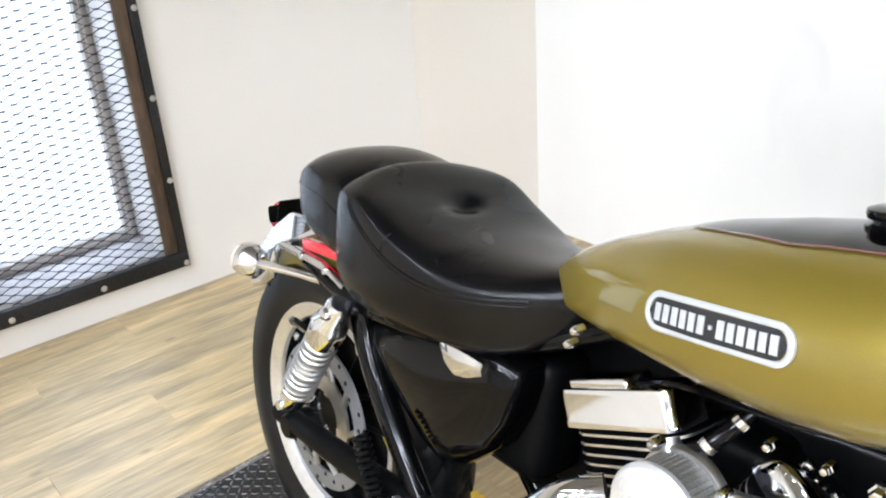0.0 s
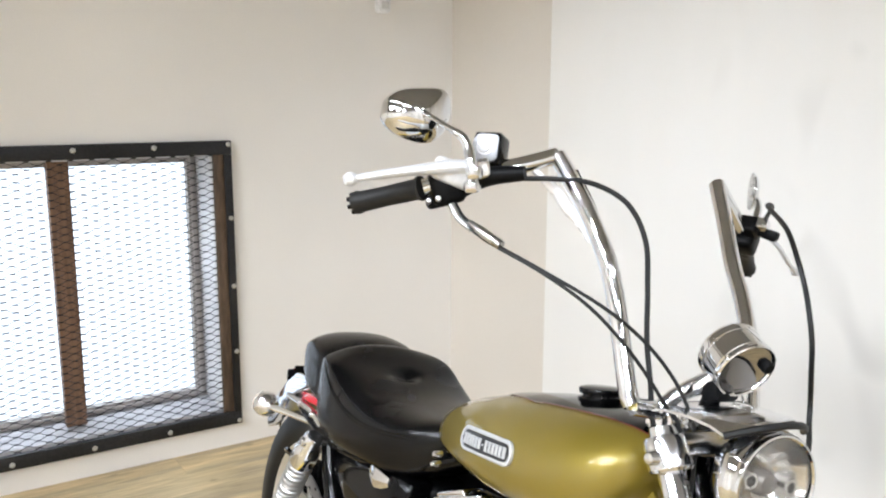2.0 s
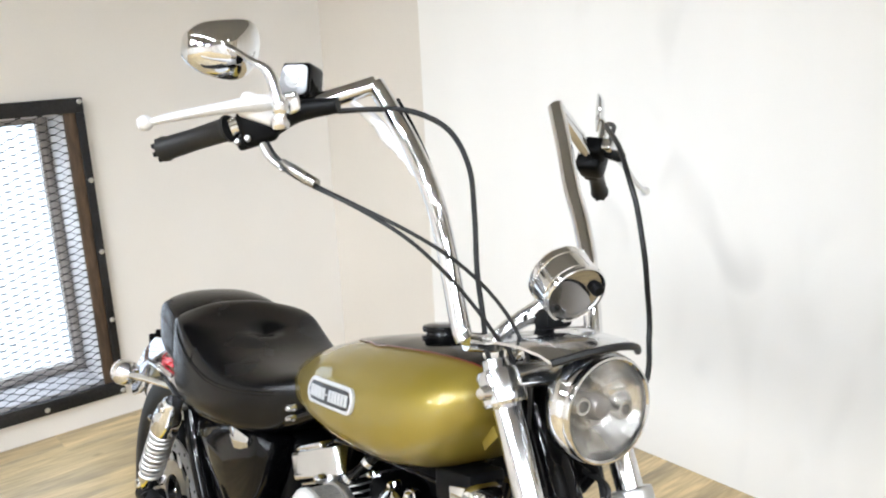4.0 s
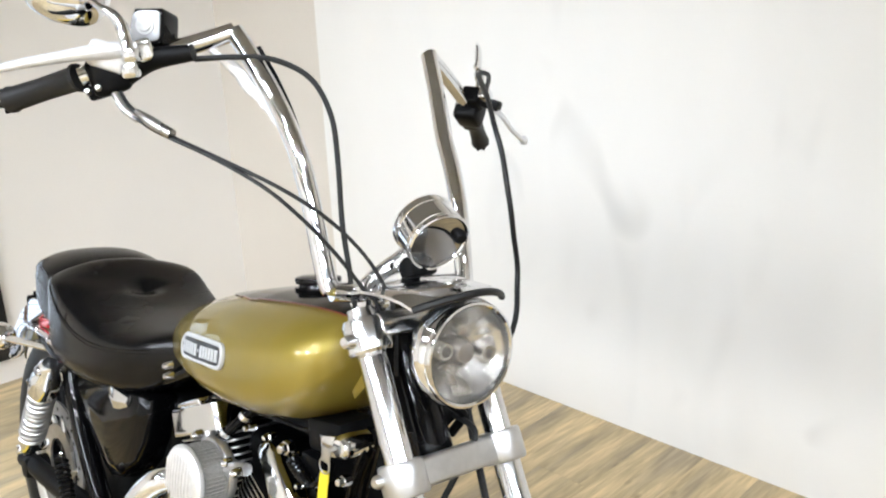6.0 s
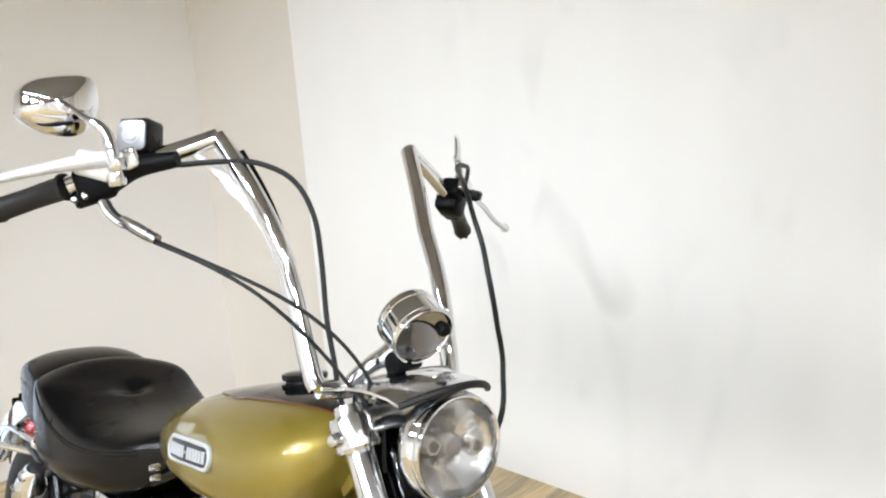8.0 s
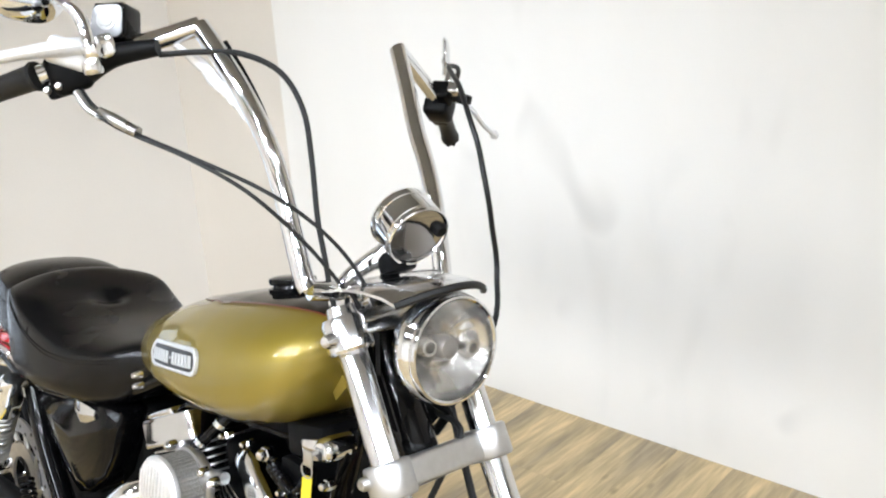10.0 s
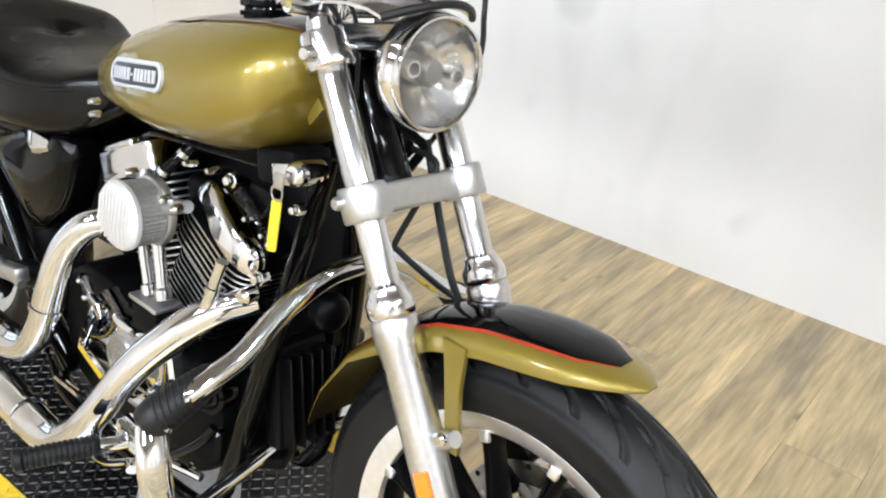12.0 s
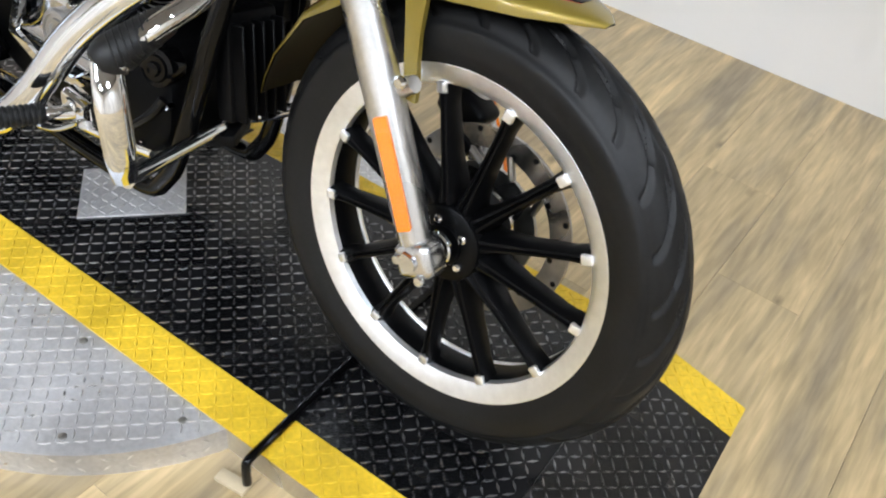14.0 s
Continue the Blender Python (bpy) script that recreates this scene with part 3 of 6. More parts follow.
for x0, x1 in ((RAMP0, RAMP1), (RAMP1, PX1), (RAMP0, PX0)):
    if x0 == RAMP0 and x1 == RAMP1:
        m, ln, flip = pose(x0, 0, 0), x1 - x0, 1
    else:
        m, ln, flip = ramp_frame(x0, x1)
    for nm, ridge, mt, rm, y0, y1, lab in (("deck_plate", "tread_ridge", BLACK_PLATE, RIDGE, PY0 + SW, PY1 - SW, "black diamond tread plate"), ("edge_stripe", "stripe_ridge", YELLOW, YELLOW, PY0, PY0 + SW, "yellow painted edge stripe"),
                                           ("edge_stripe", "stripe_ridge", YELLOW, YELLOW, PY1 - SW, PY1, "yellow painted edge stripe")):
        bm = B()
        box(bm, (ln / 2, (y0 + y1) / 2, -0.0015), (ln - 0.001, y1 - y0, 0.003))
        bmesh.ops.transform(bm, matrix=m, verts=bm.verts)
        part(nm, bm, mt, platform, lab)
        bm = B()
        tread(bm, 0.0, ln, y0, y1 + (0.01 if mt is YELLOW else 0.0), 0.0)
        bmesh.ops.transform(bm, matrix=m, verts=bm.verts)
        tagged(part(ridge, bm, rm, platform), kind="stuff")

DX, DY, DR = -0.675, -0.065, 0.527
disc = thing("turntable", "round aluminium tread plate turntable under the platform", "turntable")
bm = B()
lathe(bm, [(0, FLOOR), (DR - 0.001, FLOOR), (DR - 0.001, -0.007), (DR, -0.005), (DR - 0.002, -0.0045), (0, -0.0045)], (DX, DY, 0), (0, 0, 1), 96)
part("disc", bm, ALU_PLATE, disc)
bm = B()
tread(bm, DX - DR, DX + DR, DY - DR, DY + DR, -0.0045, lambda x, y: math.hypot(x - DX, y - DY) < DR - 0.015 and abs((PLAT.inverted() @ V(x, y, 0)).y) > PY1)
tagged(part("tread_ridge", bm, ALU_RIDGE, disc), kind="stuff")
bm = B()
for k in range(90):
    a = 2 * math.pi * k / 90
    c, s = math.cos(a), math.sin(a)
    for r in range(2):
        z = FLOOR + 0.018 + 0.022 * r
        t = radians(45 if (k + r) % 2 else -45)
        p = V(DX + c * DR, DY + s * DR, z)
        u, w = V(-s, c, 0), V(0, 0, 1)
        d, e = (u * math.cos(t) + w * math.sin(t)) * 0.009, (w * math.cos(t) - u * math.sin(t)) * 0.0025
        q = [bm.verts.new(p + g) for g in (-d, -e, d, e)]
        top = bm.verts.new(p + V(c, s, 0) * 0.0015)
        for i in range(4):
            bm.faces.new((q[i], q[(i + 1) % 4], top))
tagged(part("rim_ridge", bm, ALU_RIDGE, disc), kind="stuff")
for sx, sy in ((-0.4974, -0.3165), (-0.257, -0.3164), (-0.855, -0.34), (-0.365, -0.45)):
    bm = B()
    lathe(bm, [(0, 0.003), (0.003, 0.0028), (0.0062, 0.0015), (0.007, 0)], (sx, sy, -0.0045), (0, 0, 1), 12)
    part("screw", bm, STEEL, disc, "small steel screw")

bm = B()
box(bm, (0, 0, 0.0022), (0.198, 0.150, 0.004), bevel=0.0008, seg=1)
for i in range(11):
    for j in range(8):
        lozenge(bm, (i - 5) * 0.0178, (j - 3.5) * 0.0182, 0.0042, radians(45 if (i + j) % 2 else -45), 0.009, 0.0022, 0.0014)
solid("steel_plate", bm, ALU_PLATE, "square silver tread plate lying on the platform", "plate", m=pose(-0.741, -0.021, 0, 0, 0, 48.7))

rod = thing("wheel_stop_rod", "thin black steel rod lying across the platform", "rod", m=pose(-0.006, 0.010, 0))
bm = B()
tube(bm, [(-0.128, 0.16, 0.009), (-0.128, -0.06, 0.009), (-0.118, -0.3, 0.009)], 0.0075, 10, 3)
part("bar", bm, BLACK_GLOSS, rod)
bm = B()
tube(bm, [(-0.118, -0.298, 0.010), (-0.1175, -0.318, 0.006), (-0.117, -0.322, -0.012), (-0.117, -0.322, -0.045)], 0.0075, 10, 4)
part("hook", bm, BLACK_GLOSS, rod, "bent hook end")
bm = B()
box(bm, (-0.138, -0.334, -0.042), (0.055, 0.022, 0.010), pose(0, 0, 0, 0, 0, 8), 0.002)
solid("floor_bracket", bm, mat("beige_plastic", (0.5, 0.42, 0.28), 0.6), "small beige bracket beside the platform on the floor", "bracket", m=pose(-0.006, 0.012, -0.011))

# ---------------------------------------------------------------- motorcycle
# x ahead, y to its left, z up, in the frame of the leaning machine
bike = thing("motorcycle", "gold and black cruiser motorcycle with chrome ape-hanger bars on its stand", "motorcycle",
             m=pose(-0.0083, -0.047, -0.0055, 0, 0, -1.4) @ pose(0, 0, 0, -9.8, 0, 0))
AX = V(-0.001, 0, 0.3375)    # front axle
FK = V(0, 0, 0.335)          # foot of the fork line
RX = V(-1.495, 0, 0.332)     # rear axle
FD = V(-0.486, 0, 0.874)     # fork line
FY = 0.0925


def tyre_mesh(bm, c, prof, n, groove):
    """prof: (radius, offset) over the tread from one bead to the other; grooves pressed in."""
    rings = []
    for k in range(n):
        a = 2 * math.pi * k / n
        ring = []
        for r, h in prof:
            rr = r - groove(a, h, r)
            ring.append(bm.verts.new(c + V(math.cos(a) * rr, h, math.sin(a) * rr)))
        rings.append(ring)
    m = len(prof)
    for k in range(n):
        a, b = rings[k], rings[(k + 1) % n]
        for i in range(m):
            j = (i + 1) % m
            bm.faces.new((a[i], a[j], b[j], b[i]))
    bmesh.ops.recalc_face_normals(bm, faces=bm.faces)


def tread_groove(count, top, wide):
    """Two staggered rows of thin curved grooves on each side, running forward from the shoulder to the middle."""
    arc_step = 2 * math.pi / count

    def g(a, h, r):
        if r < top - 0.03:
            return 0.0
        d = 0.0
        side = 1 if h > 0 else -1
        s = abs(h)
        for h0, h1, ph0, run in ((0.017, wide - 0.004, 0.0, 0.26), (0.005, 0.027, 0.5, 0.24)):
            if not h0 <= s <= h1:
                continue
            u = (h1 - s) / (h1 - h0)
            centre = run * (0.35 * u + 0.65 * u ** 2.4) + (ph0 + (0.0 if side < 0 else 0.3)) * arc_step
            x = abs(((a - centre) / arc_step + 0.5) % 1.0 - 0.5) * arc_step * top
            fade = min(1.0, min(u, 1 - u) * 6 + 0.25)
            d = max(d, 0.006 * fade * max(0.0, 1 - (x / (0.0075 + 0.004 * u)) ** 2))
        return d
    return g


def wheel(name, c, r_out, r_rim, half, spokes, ang0, disc_side, label):
    w = half
    bm = B()
    k = r_rim
    lip = [(k + 0.007, w - 0.014), (k + 0.009, w - 0.007), (k + 0.004, w - 0.005), (k - 0.013, w - 0.010), (k - 0.023, w - 0.016), (k - 0.026, w - 0.023), (k - 0.020, w - 0.027), (k - 0.006, w - 0.022)]
    lathe(bm, lip + lip[:1], c, (0, 1, 0), 96, caps=False)
    lathe(bm, [(r, -h) for r, h in lip + lip[:1]], c, (0, 1, 0), 96, caps=False)
    rim = part(name, bm, RIM_METAL, bike, label)
    bm = B()
    lathe(bm, [(k - 0.0195, w - 0.021), (k - 0.026, w - 0.03), (k - 0.028, 0.0), (k - 0.026, -w + 0.03), (k - 0.0195, -w + 0.021), (k - 0.014, -w + 0.022), (k - 0.016, 0.0), (k - 0.014, w - 0.022), (k - 0.0195, w - 0.021)], c, (0, 1, 0), 96, caps=False)
    part("rim_barrel", bm, BLACK_SATIN, rim, "satin black rim barrel")
    bm = B()
    top = r_out
    half_prof = [(k - 0.002, w - 0.008), (k + 0.012, w - 0.002), (k + 0.03, w + 0.004), (k + 0.05, w + 0.004), (top - 0.03, w - 0.003), (top - 0.019, w - 0.010),
                 (top - 0.011, w - 0.019), (top - 0.006, w - 0.028), (top - 0.002, w - 0.039)]
    across = [V(r, -h, 0) for r, h in half_prof] + [V(top, -0.006, 0), V(top, 0.006, 0)] + [V(r, h, 0) for r, h in reversed(half_prof)]
    dense = spline(across, 7 if w < 0.06 else 3)
    prof = [(p.x, p.y) for p in dense] + [(k - 0.01, w - 0.02), (k - 0.01, -w + 0.02)]
    tyre_mesh(bm, c, prof, 640 if w < 0.06 else 300, tread_groove(27, top, w))
    part("tyre", bm, TYRE, rim, "worn black rubber tyre with curved tread grooves", 0.55)
    bm = B()
    lathe(bm, [(0, -0.05), (0.03, -0.05), (0.031, -0.047), (0.05, -0.047), (0.056, -0.043), (0.06, -0.03), (0.062, 0.03), (0.055, 0.043), (0.0, 0.05)], c, (0, 1, 0), 32)
    part("hub", bm, BLACK_SATIN, rim)
    bm = B()
    rr = k - 0.026
    secs = []
    for s, wd, th, dy in ((0.045, 0.019, 0.034, -0.006), (0.075, 0.0125, 0.026, -0.012), (0.12, 0.0095, 0.020, -0.016), (rr - 0.03, 0.0085, 0.017, -0.018), (rr - 0.012, 0.011, 0.017, -0.018), (rr + 0.002, 0.013, 0.017, -0.018)):
        secs.append([V(s, dy - th, -wd * 0.55), V(s, dy - th - 0.001, -wd * 0.25), V(s, dy - th + 0.004, 0), V(s, dy - th - 0.001, wd * 0.25), V(s, dy - th, wd * 0.55), V(s, dy - th * 0.5, wd),
                     V(s, dy + th * 0.6, wd), V(s, dy + th, wd * 0.5), V(s, dy + th, -wd * 0.5), V(s, dy + th * 0.6, -wd), V(s, dy - th * 0.5, -wd)])
    loft(bm, secs)
    spoke_mesh = to_mesh("spoke", bm, BLACK_SATIN)
    bm = B()
    box(bm, (rr - 0.003, -0.024, 0), (0.016, 0.03, 0.015), bevel=0.003)
    tip_mesh = to_mesh("spoke_tip", bm, RIM_METAL)
    for i in range(spokes):
        a = radians(ang0) + 2 * math.pi * i / spokes
        m = Matrix.Translation(c) @ Matrix.Rotation(-a, 4, "Y")
        for nm, me in (("spoke", spoke_mesh), ("spoke_tip", tip_mesh)):
            o = new(nm, me)
            o.parent = rim
            o.matrix_basis = m
    bm = B()
    lathe(bm, [(0, 0.007), (0.004, 0.0068), (0.0066, 0.004), (0.007, 0)], (0, 0, 0), (0, -1, 0), 10)
    bolt = to_mesh("hub_bolt", bm, CHROME)
    for i in range(5):
        a = radians(40) + 2 * math.pi * i / 5
        o = new("hub_bolt", bolt)
        o.parent = rim
        o.location = c + V(math.cos(a) * 0.038, -0.0465, math.sin(a) * 0.038)
    # brake disc with its holes
    bm = B()
    y = disc_side * (0.052 if disc_side > 0 else 0.066)
    outer, inner = 0.146, 0.113
    lathe(bm, [(inner, -0.0025), (outer, -0.0025), (outer, 0.0025), (inner, 0.0025), (inner, -0.0025)], c + V(0, y, 0), (0, 1, 0), 64, caps=False)
    part("brake_disc", bm, DISC_STEEL if disc_side > 0 else GREY_SATIN, rim, "drilled steel brake disc")
    bm = B()
    lathe(bm, [(0.055, -0.003), (0.090, -0.003), (0.090, 0.003), (0.055, 0.003), (0.055, -0.003)], c + V(0, y, 0), (0, 1, 0), 48, caps=False)
    part("disc_carrier", bm, STEEL, rim, "grey steel disc carrier")
    for i in range(10):
        bm = B()
        a = 2 * math.pi * i / 10
        tube(bm, [c + V(math.cos(a) * 0.088, y, math.sin(a) * 0.088), c + V(math.cos(a + 0.18) * 0.116, y, math.sin(a + 0.18) * 0.116)], 0.006, 8, 1)
        part("disc_arm", bm, STEEL, rim)
    bm = B()
    for i in range(27):
        a = 2 * math.pi * i / 27
        r = 0.119 + 0.010 * (i % 3)
        lathe(bm, [(0, -0.0032), (0.0045, -0.0032), (0.0045, 0.0032), (0, 0.0032)], c + V(math.cos(a) * r, y, math.sin(a) * r), (0, 1, 0), 8)
    tagged(part("disc_hole", bm, BLACK_PLASTIC, rim), kind="stuff")
    return rim


front = wheel("front_wheel", AX, 0.333, 0.2435, 0.05, 13, 79.3, 1, "thirteen-spoke black and silver cast front wheel")
rear = wheel("rear_wheel", RX, 0.325, 0.215, 0.066, 13, 10, -1, "black and silver cast rear wheel")
bm = B()
tube(bm, [AX + V(-0.165, -0.030, -0.125), AX + V(-0.15, -0.034, -0.115)], 0.004, 8, 1)
part("valve", bm, BLACK_PLASTIC, front)
bm = B()
lathe(bm, [(0.012, -0.125), (0.012, 0.125)], AX, (0, 1, 0), 16)
lathe(bm, [(0.0, -0.013), (0.013, -0.012), (0.0155, -0.008), (0.0155, 0)], AX + V(-0.004, -0.112, 0.0), (0, 1, 0), 6)
lathe(bm, [(0.024, -0.066), (0.026, -0.064), (0.026, -0.058), (0.024, -0.056)], AX, (0, 1, 0), 24)
part("front_axle", bm, CHROME, bike, "chrome front axle and nut")


# fork legs
def fork_leg(side):
    y = side * FY
    base = FK + V(-0.004, y, 0)

    def P(s, dx=0.0, dz=0.0):
        return base + FD * s + V(dx, 0, dz)
    bm = B()
    lathe(bm, [(0.0195, 0.30), (0.0195, 0.735), (0.018, 0.738)], base, FD, 32)
    leg = part("fork_tube", bm, SOFT_CHROME, bike, "chrome fork tube")
    bm = B()
    lathe(bm, [(0.0, -0.022), (0.017, -0.022), (0.022, -0.012), (0.0235, 0.03), (0.0255, 0.09), (0.0262, 0.20), (0.0272, 0.335), (0.029, 0.350), (0.030, 0.362), (0.030, 0.378), (0.0275, 0.383)], base, FD, 36)
    part("slider", bm, BRUSHED, leg, "satin aluminium lower fork slider")
    bm = B()
    lathe(bm, [(0.0285, 0.384), (0.0305, 0.388), (0.0305, 0.402), (0.0275, 0.408), (0.024, 0.414), (0.0235, 0.42), (0.0198, 0.424)], base, FD, 32)
    part("dust_cover", bm, SOFT_CHROME, leg)
    bm = B()
    box(bm, base + V(0.004, side * 0.004, 0.002), (0.058, 0.046, 0.050), pose(0, 0, 0, 0, -29, 0), 0.012, 3)
    part("axle_clamp", bm, BRUSHED, leg)
    for dx in (-0.016, 0.024):
        bm = B()
        lathe(bm, [(0, 0.006), (0.006, 0.0055), (0.008, 0.002), (0.008, 0)], base + V(dx, side * 0.026, -0.014 + (0.012 if dx < 0 else 0)), (0, side, 0), 12)
        part("pinch_bolt", bm, CHROME, leg)
    bm = B()
    o = P(0.125)
    n_out = V(0.35, side * 0.94, 0).normalized()
    u = FD
    v = n_out.cross(u).normalized()
    pts = [o + n_out * 0.0245 + u * a + v * b for a, b in rounded(0.150, 0.019, 0.003, 2)]
    lo = [bm.verts.new(p) for p in pts]
    hi = [bm.verts.new(p + n_out * 0.006) for p in pts]
    bridge(bm, [lo, hi])
    part("reflector", bm, ORANGE_LENS, leg, "long orange side reflector")
    bm = B()
    tube(bm, [P(0.225, 0.016, 0.006) + V(0, side * -0.008, 0), P(0.225, 0.042, 0.024) + V(0, side * -0.006, 0)], [0.014, 0.011], 12, 1)
    part("fender_boss", bm, BRUSHED, leg)
    bm = B()
    lathe(bm, [(0, 0.008), (0.006, 0.0075), (0.009, 0.004), (0.009, 0)], P(0.23, 0.034, 0.020) + V(0, side * 0.008, 0), (0, side, 0), 14)
    part("fender_bolt", bm, CHROME, leg)
    return leg


fork_leg(-1)
fork_leg(1)

# fork clamps
bm = B()
lc = FK + V(-0.004, 0, 0) + FD * 0.525
for side in (-1, 1):
    lathe(bm, [(0.0, -0.022), (0.0285, -0.022), (0.0305, -0.019), (0.0305, 0.019), (0.0285, 0.022), (0, 0.022)], lc + V(0, side * FY, 0), FD, 32)
    lathe(bm, [(0, 0.012), (0.006, 0.0115), (0.0085, 0.008), (0.009, 0), (0.011, -0.004), (0.011, -0.03)], lc + V(-0.012, side * 0.120, 0), (0, side, 0), 14)
box(bm, lc + V(-0.004, 0, -0.002), (0.036, 2 * FY, 0.038), pose(0, 0, 0, 0, -29, 0), 0.006, 3)
part("lower_fork_clamp", bm, POLISHED, bike, "satin silver lower fork clamp")
bm = B()
uc = FK + V(-0.004, 0, 0) + FD * 0.715
for side in (-1, 1):
    lathe(bm, [(0.0, -0.026), (0.028, -0.026), (0.031, -0.022), (0.031, 0.014), (0.028, 0.02), (0.02, 0.022), (0.018, 0.034), (0.0, 0.036)], uc + V(0, side * FY, 0), FD, 32)
    lathe(bm, [(0, 0.014), (0.007, 0.013), (0.0095, 0.008), (0.010, 0), (0.013, -0.004), (0.013, -0.03)], uc + V(0.006, side * 0.122, -0.004), (0.1, side, 0), 14)
box(bm, uc + V(-0.012, 0, 0.0), (0.085, 2 * FY, 0.034), pose(0, 0, 0, 0, -29, 0), 0.008, 3)
part("upper_fork_clamp", bm, SOFT_CHROME, bike, "chrome upper fork clamp with bolts")

# steering head, black covers behind the lamp
bm = B()
lathe(bm, [(0.03, 0.50), (0.034, 0.51), (0.034, 0.69), (0.03, 0.70)], FK + V(-0.058, 0, 0), FD, 24)
tube(bm, [FK + FD * 0.66 + V(-0.055, 0, 0), V(-0.52, 0, 0.87), V(-0.80, 0, 0.80)], 0.03, 14, 4)
part("steering_head", bm, BLACK_GLOSS, bike, "gloss black frame neck")
bm = B()
slab(bm, [(-0.05, -0.04), (0.07, -0.066), (0.085, 0.0), (0.07, 0.066), (-0.05, 0.045), (-0.07, 0.0)], FK + V(-0.042, 0.005, 0) + FD * 0.61, FD, (0, 1, 0), 0.03, 0.006)
part("lamp_bracket", bm, BLACK_SATIN, bike, "black headlamp bracket cover")

# headlamp
HC = V(-0.2433, -0.010, 0.9498)
HA = V(0.993, -0.102, 0.040).normalized()
HK = 0.875


def scaled(prof, k):
    return [(r * k, h * k) for r, h in prof]


bm = B()
lathe(bm, scaled([(0.0, -0.085), (0.03, -0.083), (0.056, -0.072), (0.071, -0.052), (0.0765, -0.02), (0.0765, -0.012)], HK), HC, HA, 48, caps=False)
lamp = part("headlamp", bm, CHROME, bike, "round chrome headlamp shell")
bm = B()
lathe(bm, scaled([(0.0765, -0.036), (0.0825, -0.034), (0.0845, -0.029), (0.0850, -0.020), (0.0835, -0.010), (0.0808, -0.006), (0.0792, -0.0045), (0.0792, -0.0025), (0.0808, -0.001), (0.0812, 0.004), (0.0795, 0.008), (0.0765, 0.0085), (0.0738, 0.006), (0.0728, 0.0), (0.0735, -0.01)], HK), HC, HA, 72, caps=False)
part("bezel", bm, CHROME, lamp, "chrome headlamp trim ring")
bm = B()
lathe(bm, scaled([(0.0735, 0.002), (0.060, 0.005), (0.04, 0.0072), (0.02, 0.0084), (0.0, 0.0088), (0.0, 0.0068), (0.02, 0.0064), (0.04, 0.0052), (0.06, 0.003), (0.0735, 0.0)], HK), HC, HA, 48)
ln = part("lens", bm, CLEAR, lamp, "clear glass headlamp lens")
ln.visible_shadow = False
bm = B()
prof = [(0.004, -0.046), (0.020, -0.043), (0.036, -0.035), (0.050, -0.024), (0.062, -0.012), (0.0725, -0.0005)]
a, u, v = frame_of(HA)
rings = []
for i, (r, h) in enumerate(scaled(prof, HK)):
    rings.append([bm.verts.new(HC + a * (h + (0.0035 * ((k + i) % 2) if 0 < i < 5 else 0)) + (u * math.cos(t) + v * math.sin(t)) * r) for k, t in ((k, 2 * math.pi * (k + 0.5) / 22) for k in range(22))])
bridge(bm, rings, caps=False)
bmesh.ops.recalc_face_normals(bm, faces=bm.faces)
part("reflector", bm, LAMP_REFLECTOR, lamp, "faceted silver reflector bowl", 0.12)
bm = B()
lathe(bm, scaled([(0.016, -0.05), (0.0205, -0.026), (0.020, -0.016), (0.0145, -0.009), (0.0, -0.0065)], HK), HC, HA, 24)
part("bulb_shade", bm, SMOKE, lamp, "dark bulb shade")
bm = B()
lathe(bm, scaled([(0.012, -0.03), (0.014, -0.010), (0.012, -0.006), (0.0085, -0.006), (0.007, -0.02)], HK), HC + u * 0.034 - v * 0.006, HA, 20)
part("side_bulb_ring", bm, LAMP_REFLECTOR, lamp)
bm = B()
lathe(bm, scaled([(0.012, -0.03), (0.014, -0.010), (0.012, -0.006), (0.0085, -0.006), (0.007, -0.02)], HK), HC - u * 0.036 + v * 0.004, HA, 20)
part("side_bulb_ring", bm, LAMP_REFLECTOR, lamp)

# chrome visor over the lamp with a black rubber lip
bm = B()
secs = []
for s, hw, z, drop in ((-0.39, 0.076, 1.004, 0.020), (-0.345, 0.083, 1.020, 0.022), (-0.30, 0.088, 1.029, 0.026), (-0.262, 0.088, 1.031, 0.030), (-0.242, 0.084, 1.027, 0.033)):
    top = [V(s + 0.006 - 0.033 * q * q, -0.010 + q * hw * 0.96, z + 0.008 - drop * q * q * 0.67) for q in [i / 10 - 1 for i in range(21)]]
    low = [p - V(0, 0, 0.0035) for p in reversed(top)]
    secs.append(top + low)
loft(bm, secs)
visor = part("visor", bm, SOFT_CHROME, bike, "chrome headlamp visor")
bm = B()
tube(bm, [V(-0.236 - 0.033 * q * q, -0.010 + q * 0.082, 1.0335 - 0.022 * q * q) for q in [i / 8 - 1 for i in range(17)]], 0.0052, 8, 1)
part("rubber_lip", bm, RUBBER, visor, "black rubber edge")

# speedometer, seen from its polished back
GC = V(-0.3142, -0.010, 1.0821)
GA = V(-0.891, 0.165, 0.422).normalized()
GK = 0.9
bm = B()
lathe(bm, scaled([(0.044, 0.003), (0.0455, 0.0), (0.0475, -0.0015), (0.0492, 0.0), (0.0500, 0.003), (0.0492, 0.006), (0.0482, 0.0072), (0.0482, 0.0088), (0.0494, 0.0098), (0.0492, 0.038), (0.0482, 0.039), (0.0482, 0.041), (0.0502, 0.042), (0.0508, 0.046), (0.0508, 0.052), (0.0492, 0.0555), (0.046, 0.0555), (0.045, 0.053), (0.0, 0.053)], GK), GC, GA, 72)
speedo = part("speedometer", bm, CHROME, bike, "round chrome speedometer housing", 0.4)
bm = B()
